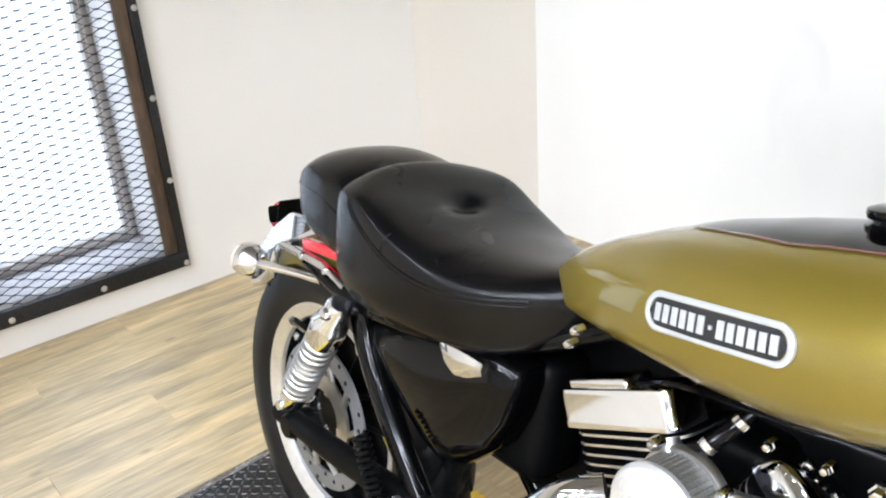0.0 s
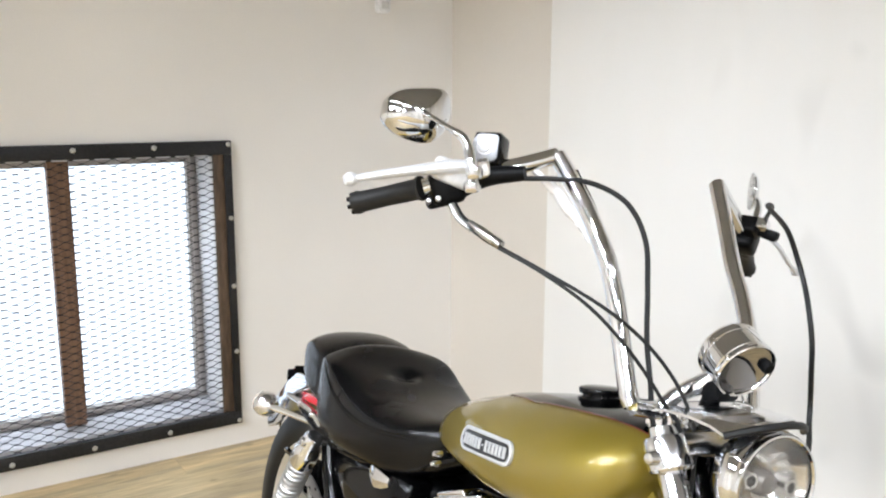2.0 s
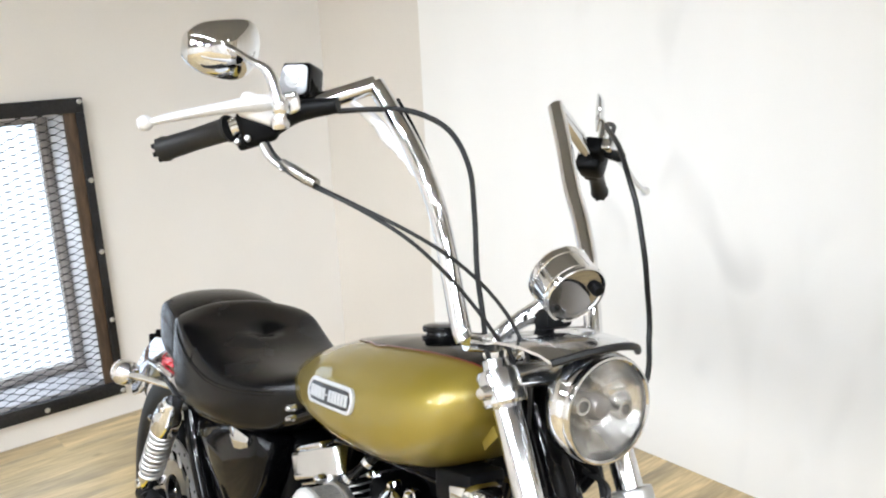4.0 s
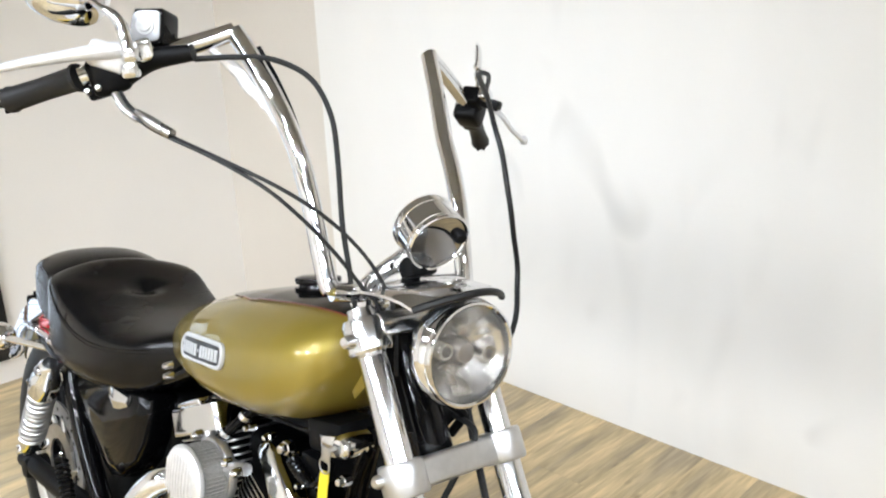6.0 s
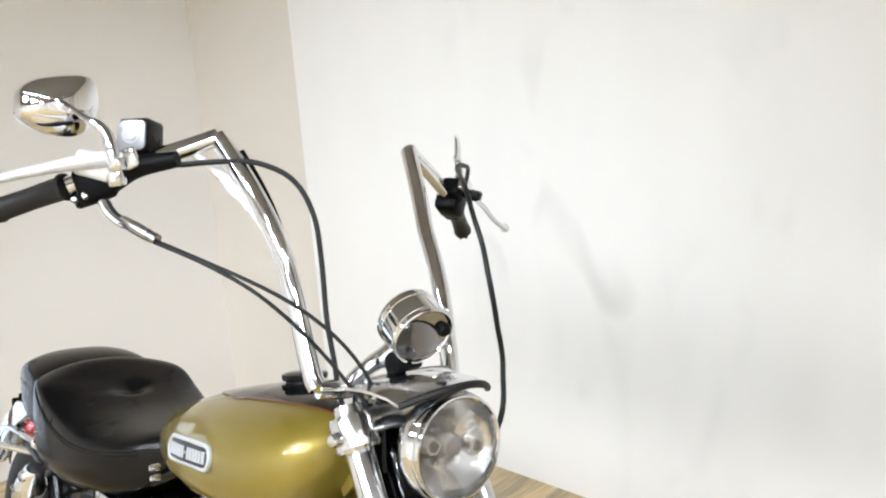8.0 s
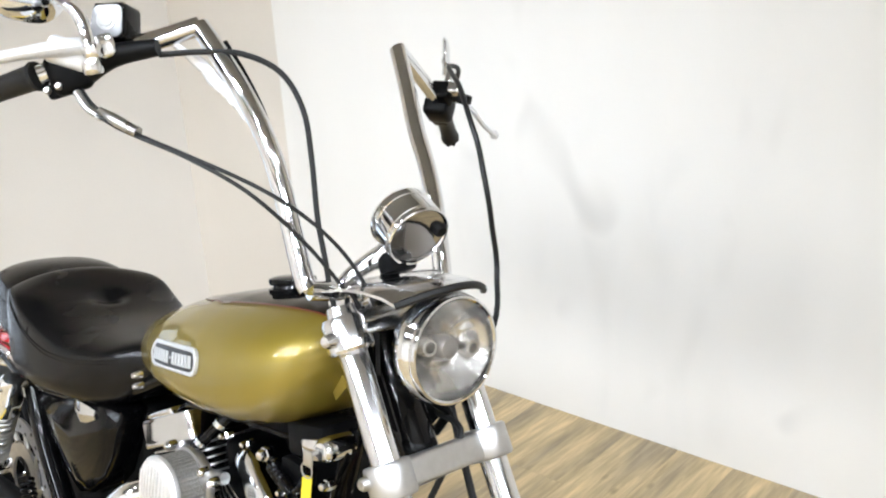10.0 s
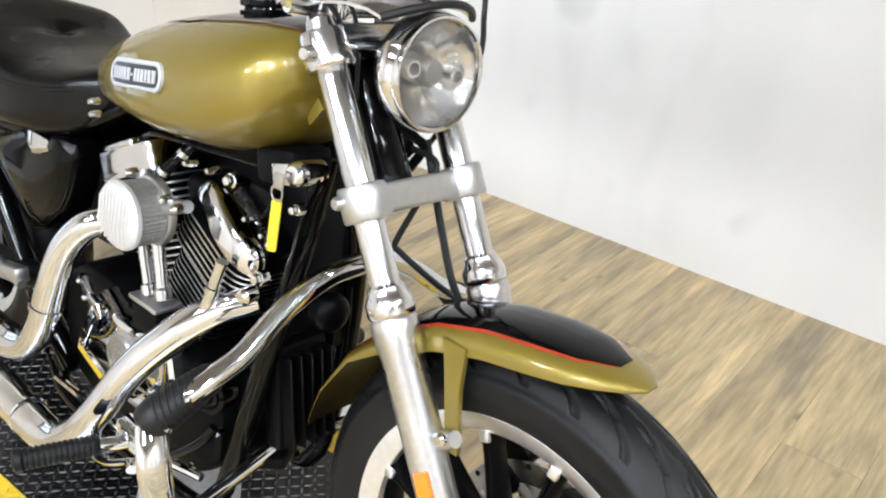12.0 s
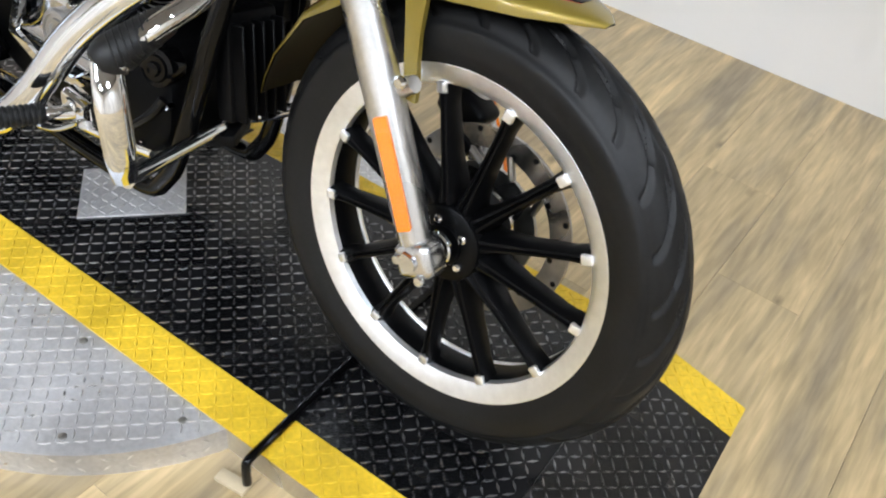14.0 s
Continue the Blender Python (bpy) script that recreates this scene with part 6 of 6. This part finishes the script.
def cylinder(base, tilt, name, cover, outline):
    """A finned barrel with its head and chrome rocker cover; tilt in degrees, forward positive."""
    m = Matrix.Translation(base) @ Matrix.Rotation(radians(tilt), 4, "Y")
    bm = B()
    lathe(bm, [(0.056, -0.03), (0.056, 0.135), (0.066, 0.14), (0.066, 0.215)], (0, 0, 0), (0, 0, 1), 28)
    bmesh.ops.transform(bm, matrix=m, verts=bm.verts)
    cy = part(name, bm, ENGINE_BLACK, bike, "black finned engine cylinder")
    for k in range(11):
        o = new("fin", CYL_FIN)
        o.parent = cy
        o.matrix_basis = m @ pose(0, 0, 0.004 + 0.0118 * k)
    for k in range(6):
        o = new("fin", HEAD_FIN)
        o.parent = cy
        o.matrix_basis = m @ pose(0, 0, 0.142 + 0.0125 * k)
    bm = B()
    rings = []
    for s, z in cover:
        rings.append([m @ V(a * s, b * s - 0.054, z) for a, b in outline])
    loft(bm, rings)
    rk = part("rocker_cover", bm, CHROME, cy, "chrome rocker cover")
    for a, b in ((-0.06, -0.03), (0.06, -0.03), (-0.02, -0.03), (0.02, -0.03)):
        bm = B()
        lathe(bm, [(0, 0.012), (0.006, 0.011), (0.008, 0.006), (0.008, 0)], m @ V(a, b, 0.248), m.to_3x3() @ V(0, 0, 1), 10)
        part("rocker_bolt", bm, CHROME, rk)
    return m


MF = cylinder(V(-0.676, 0.0, 0.446), 29, "front_cylinder", ((1.0, 0.214), (1.0, 0.224), (0.975, 0.228), (0.93, 0.240), (0.84, 0.250), (0.70, 0.2555), (0.4, 0.2575), (0.02, 0.258)), [(0.092 * math.cos(t), 0.036 * math.sin(t) * (0.80 + 0.32 * math.cos(t)) * (1.0 - 0.25 * math.cos(t) ** 8)) for t in [2 * math.pi * k / 44 for k in range(44)]])
MR = cylinder(V(-0.725, 0.005, 0.456), -24, "rear_cylinder", ((1.0, 0.214), (1.0, 0.222), (0.985, 0.224), (0.985, 0.256), (0.96, 0.262), (0.85, 0.265), (0.4, 0.266), (0.02, 0.266)), rounded(0.176, 0.072, 0.014, 6))
for k in range(11):
    bm = B()
    box(bm, MF @ V(-0.045 + 0.010 * k, -0.020 + 0.0035 * math.sin(k * 0.3), 0.236), (0.0045, 0.014, 0.020), MF.to_3x3().to_4x4(), 0.0015, 1)
    part("cover_rib", bm, CHROME, case, "small chrome rib")
bm = B()
box(bm, MR @ V(-0.022, -0.058, 0.268), (0.096, 0.052, 0.014), MR.to_3x3().to_4x4(), 0.005, 3)
part("rocker_lid", bm, CHROME, case, "raised chrome lid on the rear rocker cover")
for a, b in (((-0.690, -0.112, 0.498), (-0.752, -0.100, 0.640)), ((-0.652, -0.112, 0.505), (-0.704, -0.100, 0.645)), ((-0.556, -0.112, 0.490), (-0.522, -0.100, 0.615))):
    bm = B()
    a, b = V(*a), V(*b)
    d = (b - a).normalized()
    L = (b - a).length
    lathe(bm, [(0.0145, -0.004), (0.0145, 0.012), (0.0105, 0.016), (0.0105, L * 0.55), (0.0125, L * 0.56), (0.0125, L * 0.64), (0.0095, L * 0.65), (0.0095, L)], a, d, 20)
    part("pushrod_tube", bm, CHROME, case, "chrome pushrod tube")
bm = B()
box(bm, (-0.671, -0.112, 0.462), (0.072, 0.048, 0.045), None, 0.006)
blk = part("tappet_block", bm, ENGINE_BLACK, case, "black tappet block")
bm = B()
box(bm, (-0.671, -0.114, 0.492), (0.08, 0.052, 0.010), None, 0.004)
part("tappet_plate", bm, POLISHED, blk, "polished tappet plate")

# round air cleaner
AC = V(-0.694, -0.162, 0.638)
bm = B()
lathe(bm, [(0.052, 0.0), (0.0545, 0.003), (0.0545, 0.009), (0.0505, 0.014), (0.038, 0.0175), (0.0, 0.019)], AC + V(0, 0.006, 0), (0, -1, 0), 48)
air = part("air_cleaner", bm, CLEANER, bike, "round satin air cleaner with a ribbed face")
bm = B()
for k in range(-4, 5):
    t = k * 0.0095
    h = math.sqrt(max(0.0, 0.043 ** 2 - t * t * 0.8))
    pts = []
    for j in range(9):
        s = (j / 4 - 1) * h
        r = math.hypot(t, s)
        y = -0.0115 - 0.004 * (1 - (r / 0.055) ** 2)
        pts.append(AC + V(t + 0.004 * math.sin(s / 0.055 * 1.2), y, s))
    tube(bm, pts, 0.0015, 6, 1)
part("face_rib", bm, CLEANER, air)
bm = B()
lathe(bm, [(0.0495, 0.0), (0.0495, 0.042)], AC + V(0, 0.006, 0), (0, 1, 0), 48)
part("filter_element", bm, MESH_FILTER, air, "pleated gauze filter")
bm = B()
for k in range(48):
    a = 2 * math.pi * k / 48
    p = AC + V(math.cos(a) * 0.0502, 0.008, math.sin(a) * 0.0502)
    tube(bm, [p, p + V(0, 0.038, 0)], 0.0016, 5, 1)
tagged(part("filter_pleat", bm, MESH_FILTER, air), kind="stuff")
bm = B()
lathe(bm, [(0.0, 0.0), (0.055, 0.0), (0.057, 0.004), (0.057, 0.012), (0.053, 0.016), (0.0, 0.016)], AC + V(0, 0.047, 0), (0, 1, 0), 48)
tube(bm, [AC + V(0.035, 0.056, 0.016), AC + V(0.062, 0.056, 0.026), AC + V(0.088, 0.058, 0.034)], [0.018, 0.012, 0.010], 12, 3)
tube(bm, [AC + V(-0.02, 0.056, 0.03), AC + V(-0.035, 0.06, 0.052)], [0.016, 0.012], 12, 1)
part("backing_plate", bm, POLISHED, air, "silver backing plate with arms")
for p in (AC + V(0.088, 0.040, 0.034), AC + V(-0.035, 0.040, 0.052), AC + V(0.05, 0.045, 0.035)):
    bm = B()
    lathe(bm, [(0, 0.014), (0.004, 0.013), (0.0065, 0.010), (0.008, 0.004), (0.008, -0.006)], p, (0, -1, 0), 16)
    part("breather_bolt", bm, SOFT_CHROME, air)

# exhausts
def exhaust(name, pts, r, shield, label, tip):
    bm = B()
    tube(bm, pts, r, 24, 6, 1.0, caps=False)
    ex = part(name, bm, CHROME, bike, label)
    bm = B()
    tube(bm, [Vector(p) + V(0, 0.001, 0) for p in pts[:2]], r[0] * 0.8 if isinstance(r, list) else r * 0.8, 16, 1)
    part("header", bm, BLACK_SATIN, ex, "dark header pipe")
    bm = B()
    lathe(bm, [(tip * 0.9, -0.004), (tip + 0.002, 0.0), (tip + 0.002, 0.014), (tip, 0.018)], pts[-1], Vector(pts[-2]) - Vector(pts[-1]), 24, caps=False)
    lathe(bm, [(0.0, 0.03), (tip * 0.93, 0.03), (tip * 0.93, 0.0)], pts[-1], Vector(pts[-2]) - Vector(pts[-1]), 24, caps=False)
    part("muffler_tip", bm, BLACK_SATIN, ex, "dark slash-cut muffler end")
    for i in shield:
        bm = B()
        p, q = Vector(pts[i]), Vector(pts[i + 1])
        d = (q - p).normalized()
        rr = r[i] if isinstance(r, list) else r
        lathe(bm, [(rr + 0.0012, 0.0), (rr + 0.0035, 0.001), (rr + 0.0035, 0.009), (rr + 0.0012, 0.010)], p.lerp(q, 0.5), d, 24, caps=False)
        part("clamp_band", bm, CHROME, ex)


exhaust("front_exhaust", [V(-0.497, -0.045, 0.548), V(-0.535, -0.082, 0.530), V(-0.585, -0.130, 0.478), V(-0.635, -0.175, 0.405), V(-0.678, -0.210, 0.316), V(-0.722, -0.228, 0.254), V(-0.79, -0.234, 0.216), V(-0.95, -0.232, 0.212), V(-1.235, -0.226, 0.221)],
        [0.023, 0.027, 0.028, 0.027, 0.026, 0.028, 0.031, 0.033, 0.033], [6], "chrome front exhaust pipe and muffler", 0.033)
exhaust("rear_exhaust", [V(-0.790, -0.115, 0.590), V(-0.825, -0.145, 0.572), V(-0.862, -0.166, 0.520), V(-0.884, -0.180, 0.445), V(-0.902, -0.190, 0.370), V(-0.930, -0.198, 0.318), V(-0.985, -0.203, 0.292), V(-1.06, -0.205, 0.288), V(-1.272, -0.205, 0.295)],
        [0.022, 0.0245, 0.0255, 0.0255, 0.0255, 0.026, 0.029, 0.033, 0.033], [3, 6], "chrome rear exhaust pipe and muffler", 0.033)

# engine guard bar with a rubber foot pad
GUARD = [V(-0.338, 0.0, 0.662), V(-0.345, -0.06, 0.652), V(-0.350, -0.13, 0.615), V(-0.345, -0.19, 0.575), V(-0.350, -0.245, 0.548), V(-0.360, -0.285, 0.522), V(-0.358, -0.300, 0.500)]
LOW = [V(-0.355, -0.288, 0.336), V(-0.40, -0.18, 0.318), V(-0.449, -0.044, 0.300)]
for side in (1, -1):
    def g(p, s=side):
        return V(p.x, p.y * s, p.z)
    bm = B()
    tube(bm, [g(p) for p in GUARD], 0.0155, 16, 5)
    gd = part("engine_guard", bm, CHROME, bike, "chrome tubular engine guard")
    bm = B()
    tube(bm, [g(V(-0.366, -0.308, 0.506)), g(V(-0.345, -0.316, 0.460)), g(V(-0.338, -0.308, 0.385)), g(V(-0.352, -0.290, 0.338))], [0.019, 0.021, 0.020, 0.016], 16, 5, 0.45)
    part("guard_leg", bm, CHROME, gd, "flattened chrome leg")
    bm = B()
    tube(bm, [g(p) for p in LOW] + ([V(-0.484, 0.045, 0.288), V(-0.518, 0.135, 0.274)] if side < 0 else []), 0.0115, 12, 5)
    part("guard_rail", bm, CHROME, gd, "thin chrome lower rail")
    bm = B()
    a, b = g(V(-0.355, -0.228, 0.552)), g(V(-0.373, -0.314, 0.501))
    d = (b - a).normalized()
    L = (b - a).length
    lathe(bm, [(0, -0.004), (0.016, -0.003), (0.0195, 0.003), (0.0225, L * 0.3), (0.0255, L * 0.6), (0.0265, L * 0.82), (0.024, L - 0.006), (0.017, L + 0.003), (0, L + 0.007)], a, d, 24)
    fp = part("foot_pad", bm, RUBBER, gd, "black rubber foot pad with slanting ribs")
    _, u, v = frame_of(d)
    for k in range(7):
        bm = B()
        pts = []
        for j in range(17):
            t = radians(22.5 * j)
            along = 0.010 + k * L * 0.62 / 7 + 0.0030 * min(j, 16 - j)
            pts.append(a + d * along + (u * math.cos(t) + v * math.sin(t)) * (0.0198 + 0.007 * min(1.0, along / (L * 0.8))))
        tube(bm, pts, 0.0017, 6, 1)
        part("rib", bm, RUBBER, fp)
bm = B()
lathe(bm, [(0, 0.012), (0.006, 0.011), (0.009, 0.006), (0.009, -0.012)], V(-0.446, -0.036, 0.318), (0.4, -0.4, 0.8), 12)
part("rail_bolt", bm, CHROME, gd)
bm = B()
box(bm, (-0.455, -0.02, 0.285), (0.05, 0.08, 0.02), pose(0, 0, 0, 0, -15, 30), 0.005)
part("guard_clamp", bm, BLACK_SATIN, bike, "black guard mounting clamp")

# rider foot peg and brake pedal
for side in (-1, 1):
    bm = B()
    a, b = V(-0.614, side * 0.240, 0.303), V(-0.660, side * 0.348, 0.294)
    d = (b - a).normalized()
    L = (b - a).length
    prof = [(0.0, 0.0), (0.013, 0.0)]
    for k in range(13):
        s = 0.006 + k * (L - 0.016) / 13
        prof += [(0.0155, s), (0.0172, s + 0.002), (0.0172, s + 0.0048), (0.0155, s + 0.0062)]
    prof += [(0.0185, L - 0.008), (0.0185, L), (0.014, L + 0.004), (0, L + 0.005)]
    lathe(bm, prof, a, d, 20)
    pg = part("foot_peg", bm, RUBBER, bike, "ribbed black rubber foot peg")
    bm = B()
    tube(bm, [a + V(0, 0, 0), V(-0.600, side * 0.205, 0.302), V(-0.59, side * 0.15, 0.30)], [0.010, 0.013, 0.016], 12, 4)
    box(bm, (-0.598, side * 0.195, 0.312), (0.05, 0.03, 0.045), pose(0, 0, 0, 10, 15, 10), 0.006)
    part("peg_mount", bm, CHROME, pg, "chrome peg mount")
bm = B()
tube(bm, [V(-0.69, -0.205, 0.27), V(-0.64, -0.235, 0.272), V(-0.57, -0.248, 0.30), V(-0.50, -0.255, 0.345), V(-0.46, -0.275, 0.365)], [0.010, 0.011, 0.010, 0.009, 0.010], 12, 5, 0.6)
part("brake_pedal", bm, CHROME, bike, "chrome rear brake pedal")
bm = B()
box(bm, (-1.07, -0.165, 0.395), (0.09, 0.028, 0.03), pose(0, 0, 0, 0, -12, 0), 0.006)
tube(bm, [V(-1.02, -0.17, 0.39), V(-1.12, -0.172, 0.405)], 0.009, 10, 1)
part("rear_peg_mount", bm, POLISHED, bike, "silver rear brake cylinder mount")
bm = B()
pts = [V(-1.243, -0.155, 0.45) + V(0.078, -0.005, -0.10) * (k / 120) + V(math.cos(k * 0.62) * 0.012, math.sin(k * 0.62) * 0.012, math.cos(k * 0.62) * 0.009) for k in range(121)]
tube(bm, pts, 0.0035, 6, 1)
part("return_spring", bm, BLACK_SATIN, bike, "black coil spring sleeve")

# ignition switch with its wiring, horn, regulator
bm = B()
lathe(bm, [(0, 0.024), (0.011, 0.023), (0.016, 0.018), (0.0185, 0.008), (0.0185, -0.03)], V(-0.385, -0.082, 0.790), (0.15, -1, 0.1), 24)
box(bm, (-0.405, -0.095, 0.785), (0.045, 0.012, 0.030), pose(0, 0, 0, 0, -15, 0), 0.004)
part("ignition_switch", bm, CHROME, bike, "chrome ignition switch")
bm = B()
box(bm, (-0.435, -0.055, 0.785), (0.08, 0.07, 0.05), pose(0, 0, 0, 0, -10, 0), 0.008)
box(bm, (-0.45, -0.085, 0.735), (0.06, 0.02, 0.03), None, 0.005)
part("coil_bracket", bm, BLACK_SATIN, bike, "black coil bracket")
bm = B()
lathe(bm, [(0, 0.02), (0.014, 0.019), (0.024, 0.014), (0.031, 0.004), (0.032, -0.009), (0.02, -0.015)], V(-0.392, 0.0, 0.560), (0.9, -0.25, 0.1), 28)
part("horn", bm, BLACK_SATIN, bike, "black round horn")
bm = B()
box(bm, (-0.425, -0.022, 0.42), (0.035, 0.10, 0.17), pose(0, 0, 0, 0, -10, 0), 0.008)
reg = part("regulator", bm, BLACK_SATIN, bike, "black finned regulator between the frame tubes")
for k in range(5):
    bm = B()
    box(bm, (-0.398, -0.062 + 0.02 * k, 0.42), (0.03, 0.005, 0.15), pose(0, 0, 0, 0, -10, 0), 0.0015, 1)
    part("cooling_fin", bm, BLACK_SATIN, reg)
for y, z in ((-0.09, 0.585),):
    bm = B()
    lathe(bm, [(0, 0.012), (0.008, 0.011), (0.0125, 0.006), (0.013, -0.015)], V(-0.462, y - 0.012, z), (0.2, -1, 0), 14)
    part("mount_bolt", bm, CHROME, bike)
cable("oil_line", [V(-0.98, -0.13, 0.20), V(-0.80, -0.15, 0.235), V(-0.66, -0.15, 0.235), V(-0.52, -0.12, 0.24)], 0.007, "chrome oil line", CHROME)
for p in (V(-0.886, -0.1, 0.739), V(-0.87, -0.11, 0.765)):
    bm = B()
    lathe(bm, [(0, 0.008), (0.004, 0.0075), (0.006, 0.004), (0.0065, -0.01)], p, (0, -1, 0), 12)
    part("frame_bolt", bm, CHROME, bike)
# small fittings under the tank and on the engine
for p, r in ((V(-0.509, -0.102, 0.744), 0.011), (V(-0.372, -0.100, 0.747), 0.008), (V(-0.415, -0.118, 0.635), 0.011), (V(-0.470, -0.098, 0.700), 0.006), (V(-0.560, -0.098, 0.742), 0.006),
             (V(-0.620, -0.095, 0.735), 0.006), (V(-0.430, -0.100, 0.690), 0.006), (V(-0.590, -0.112, 0.455), 0.007), (V(-0.525, -0.108, 0.430), 0.007), (V(-0.505, -0.108, 0.330), 0.007), (V(-0.560, -0.110, 0.235), 0.007)):
    bm = B()
    lathe(bm, [(0, 0.011), (r * 0.6, 0.0105), (r * 0.8, 0.007), (r * 0.8, 0.002), (r, 0.001), (r, -0.012)], p, (0.1, -1, 0.05), 6)
    part("fitting_bolt", bm, CHROME, bike, "small bright bolt head")
bm = B()
lathe(bm, [(0.0, 0.0), (0.010, 0.001), (0.0115, 0.006), (0.009, 0.009), (0.0115, 0.013), (0.009, 0.017), (0.0115, 0.021), (0.009, 0.025), (0.0115, 0.029), (0.009, 0.033), (0.0105, 0.038), (0.007, 0.055), (0.0, 0.056)], V(-0.492, -0.100, 0.733), (0.86, -0.1, -0.3), 16)
part("spark_plug_boot", bm, BLACK_GLOSS, bike, "ribbed black spark plug boot")
bm = B()
tube(bm, [V(-0.700, -0.100, 0.690), V(-0.685, -0.098, 0.700), V(-0.668, -0.080, 0.728), V(-0.655, -0.060, 0.752)], 0.009, 12, 4)
part("breather_hose", bm, BLACK_GLOSS, bike, "black breather hose")
for p, d in ((V(-0.683, -0.097, 0.703), V(0.4, 0.3, 0.8)), (V(-0.664, -0.076, 0.734), V(0.4, 0.4, 0.8))):
    bm = B()
    lathe(bm, [(0.0095, -0.004), (0.0108, -0.004), (0.0108, 0.004), (0.0095, 0.004)], p, d, 16, caps=False)
    part("hose_clamp", bm, CHROME, bike, "thin bright hose clamp")
cable("plug_wire", [V(-0.445, -0.102, 0.720), V(-0.425, -0.110, 0.722), V(-0.415, -0.104, 0.742), V(-0.430, -0.080, 0.765)], 0.0038, "black spark plug wire", BLACK_GLOSS)
cable("plug_wire", [V(-0.800, -0.070, 0.715), V(-0.740, -0.085, 0.745), V(-0.640, -0.080, 0.756), V(-0.520, -0.070, 0.765), V(-0.450, -0.065, 0.770)], 0.0038, "black spark plug wire", BLACK_GLOSS)
for k, (dy, dz) in enumerate(((0.0, 0.0), (0.010, 0.008), (-0.008, 0.010), (0.004, 0.018))):
    cable("loom_wire", [V(-0.370, -0.060 + dy, 0.775 + dz), V(-0.385, -0.066 + dy, 0.73 + dz * 0.5), V(-0.398, -0.070 + dy, 0.66), V(-0.415, -0.078 + dy, 0.57 - dz), V(-0.445, -0.085 + dy, 0.47)], 0.0034, "thin black wire beside the frame tube", BLACK_GLOSS)
bm = B()
slab(bm, [(-0.860, 0.470), (-0.842, 0.474), (-0.822, 0.446), (-0.800, 0.440), (-0.786, 0.420), (-0.800, 0.408), (-0.838, 0.424)], (0, -0.136, 0), (1, 0, 0), (0, 0, 1), 0.010, 0.003)
part("case_bracket", bm, DARK_CHROME, bike, "dark bright-edged engine bracket")
for x, z in ((-0.854, 0.461), (-0.834, 0.437), (-0.804, 0.429)):
    bm = B()
    lathe(bm, [(0, 0.007), (0.004, 0.0065), (0.006, 0.003), (0.006, 0)], V(x, -0.146, z), (0, -1, 0), 8)
    part("bracket_bolt", bm, CHROME, bike)
bm = B()
lathe(bm, [(0.0, 0.014), (0.010, 0.013), (0.012, 0.008), (0.020, 0.008), (0.022, 0.004), (0.030, 0.003), (0.031, -0.004), (0.031, -0.03)], V(-0.528, -0.106, 0.385), (0.25, -1, 0.1), 28)
part("pump_cover", bm, BLACK_GLOSS, bike, "gloss black ringed pump cover")
bm = B()
tube(bm, [V(-0.500, -0.115, 0.345), V(-0.512, -0.128, 0.318), V(-0.540, -0.138, 0.290), V(-0.575, -0.140, 0.262)], [0.009, 0.008, 0.008, 0.010], 12, 4)
part("oil_pipe", bm, BLACK_GLOSS, bike, "black oil pipe on the crankcase")
# stand
bm = B()
tube(bm, [V(-0.86, 0.15, 0.20), V(-0.80, 0.24, 0.10), V(-0.765, 0.285, 0.055)], [0.013, 0.012, 0.012], 12, 3)
box(bm, (-0.757, 0.292, 0.053), (0.06, 0.045, 0.008), pose(0, 0, 0, 9.8, 0, 0), 0.003)
part("side_stand", bm, BLACK_SATIN, bike, "black side stand, down")

# key with yellow tag hanging from the switch
key = thing("key_tag", "ignition key with a long yellow plastic tag", "key", m=bike.matrix_world.copy())
bm = B()
tube(bm, [V(-0.388, -0.104, 0.790), V(-0.39, -0.115, 0.788)], 0.0035, 8, 1)
box(bm, (-0.391, -0.117, 0.783), (0.018, 0.003, 0.022), None, 0.001)
part("key", bm, STEEL, key)
bm = B()
tube(bm, [V(-0.393 + 0.011 * math.cos(t), -0.117, 0.766 + 0.011 * math.sin(t)) for t in [2 * math.pi * k / 16 for k in range(17)]], 0.0012, 6, 1)
part("ring", bm, STEEL, key)
bm = B()
slab(bm, rounded(0.0145, 0.075, 0.004, 3), (-0.399, -0.112, 0.718), (1, 0.35, 0), (0.06, 0.0, 1), 0.002)
part("tag", bm, YELLOW_TAG, key, "long yellow plastic tag")

# ---------------------------------------------------------------- floor planks
PWD, PLN = 0.18, 1.22
px_ = X0
col = 0
while px_ < 1.75:
    x0, x1 = px_ + 0.00025, min(px_ + PWD - 0.00025, 1.8)
    y = Y1 - PLN * (0.25 + 0.75 * ((col * 0.37) % 1.0))
    tops = [Y1]
    while y > -2.3:
        tops.append(y)
        y -= PLN
    tops.append(-2.35)
    for a, b in zip(tops, tops[1:]):
        bm = B()
        z0, z1 = FLOOR - 0.006, FLOOR
        ch = 0.0003
        lo = [bm.verts.new(p) for p in ((x0, b + 0.00025, z0), (x1, b + 0.00025, z0), (x1, a - 0.00025, z0), (x0, a - 0.00025, z0))]
        mi = [bm.verts.new((v.co.x, v.co.y, z1 - 0.0005)) for v in lo]
        hi = [bm.verts.new(p) for p in ((x0 + ch, b + ch, z1), (x1 - ch, b + ch, z1), (x1 - ch, a - ch, z1), (x0 + ch, a - ch, z1))]
        bridge(bm, [lo, mi, hi])
        bmesh.ops.recalc_face_normals(bm, faces=bm.faces)
        me = bpy.data.meshes.new("plank")
        bm.to_mesh(me)
        bm.free()
        me.materials.append(FLOOR_MAT)
        ob = new("plank", me)
        ob.parent = floor
    px_ += PWD
    col += 1
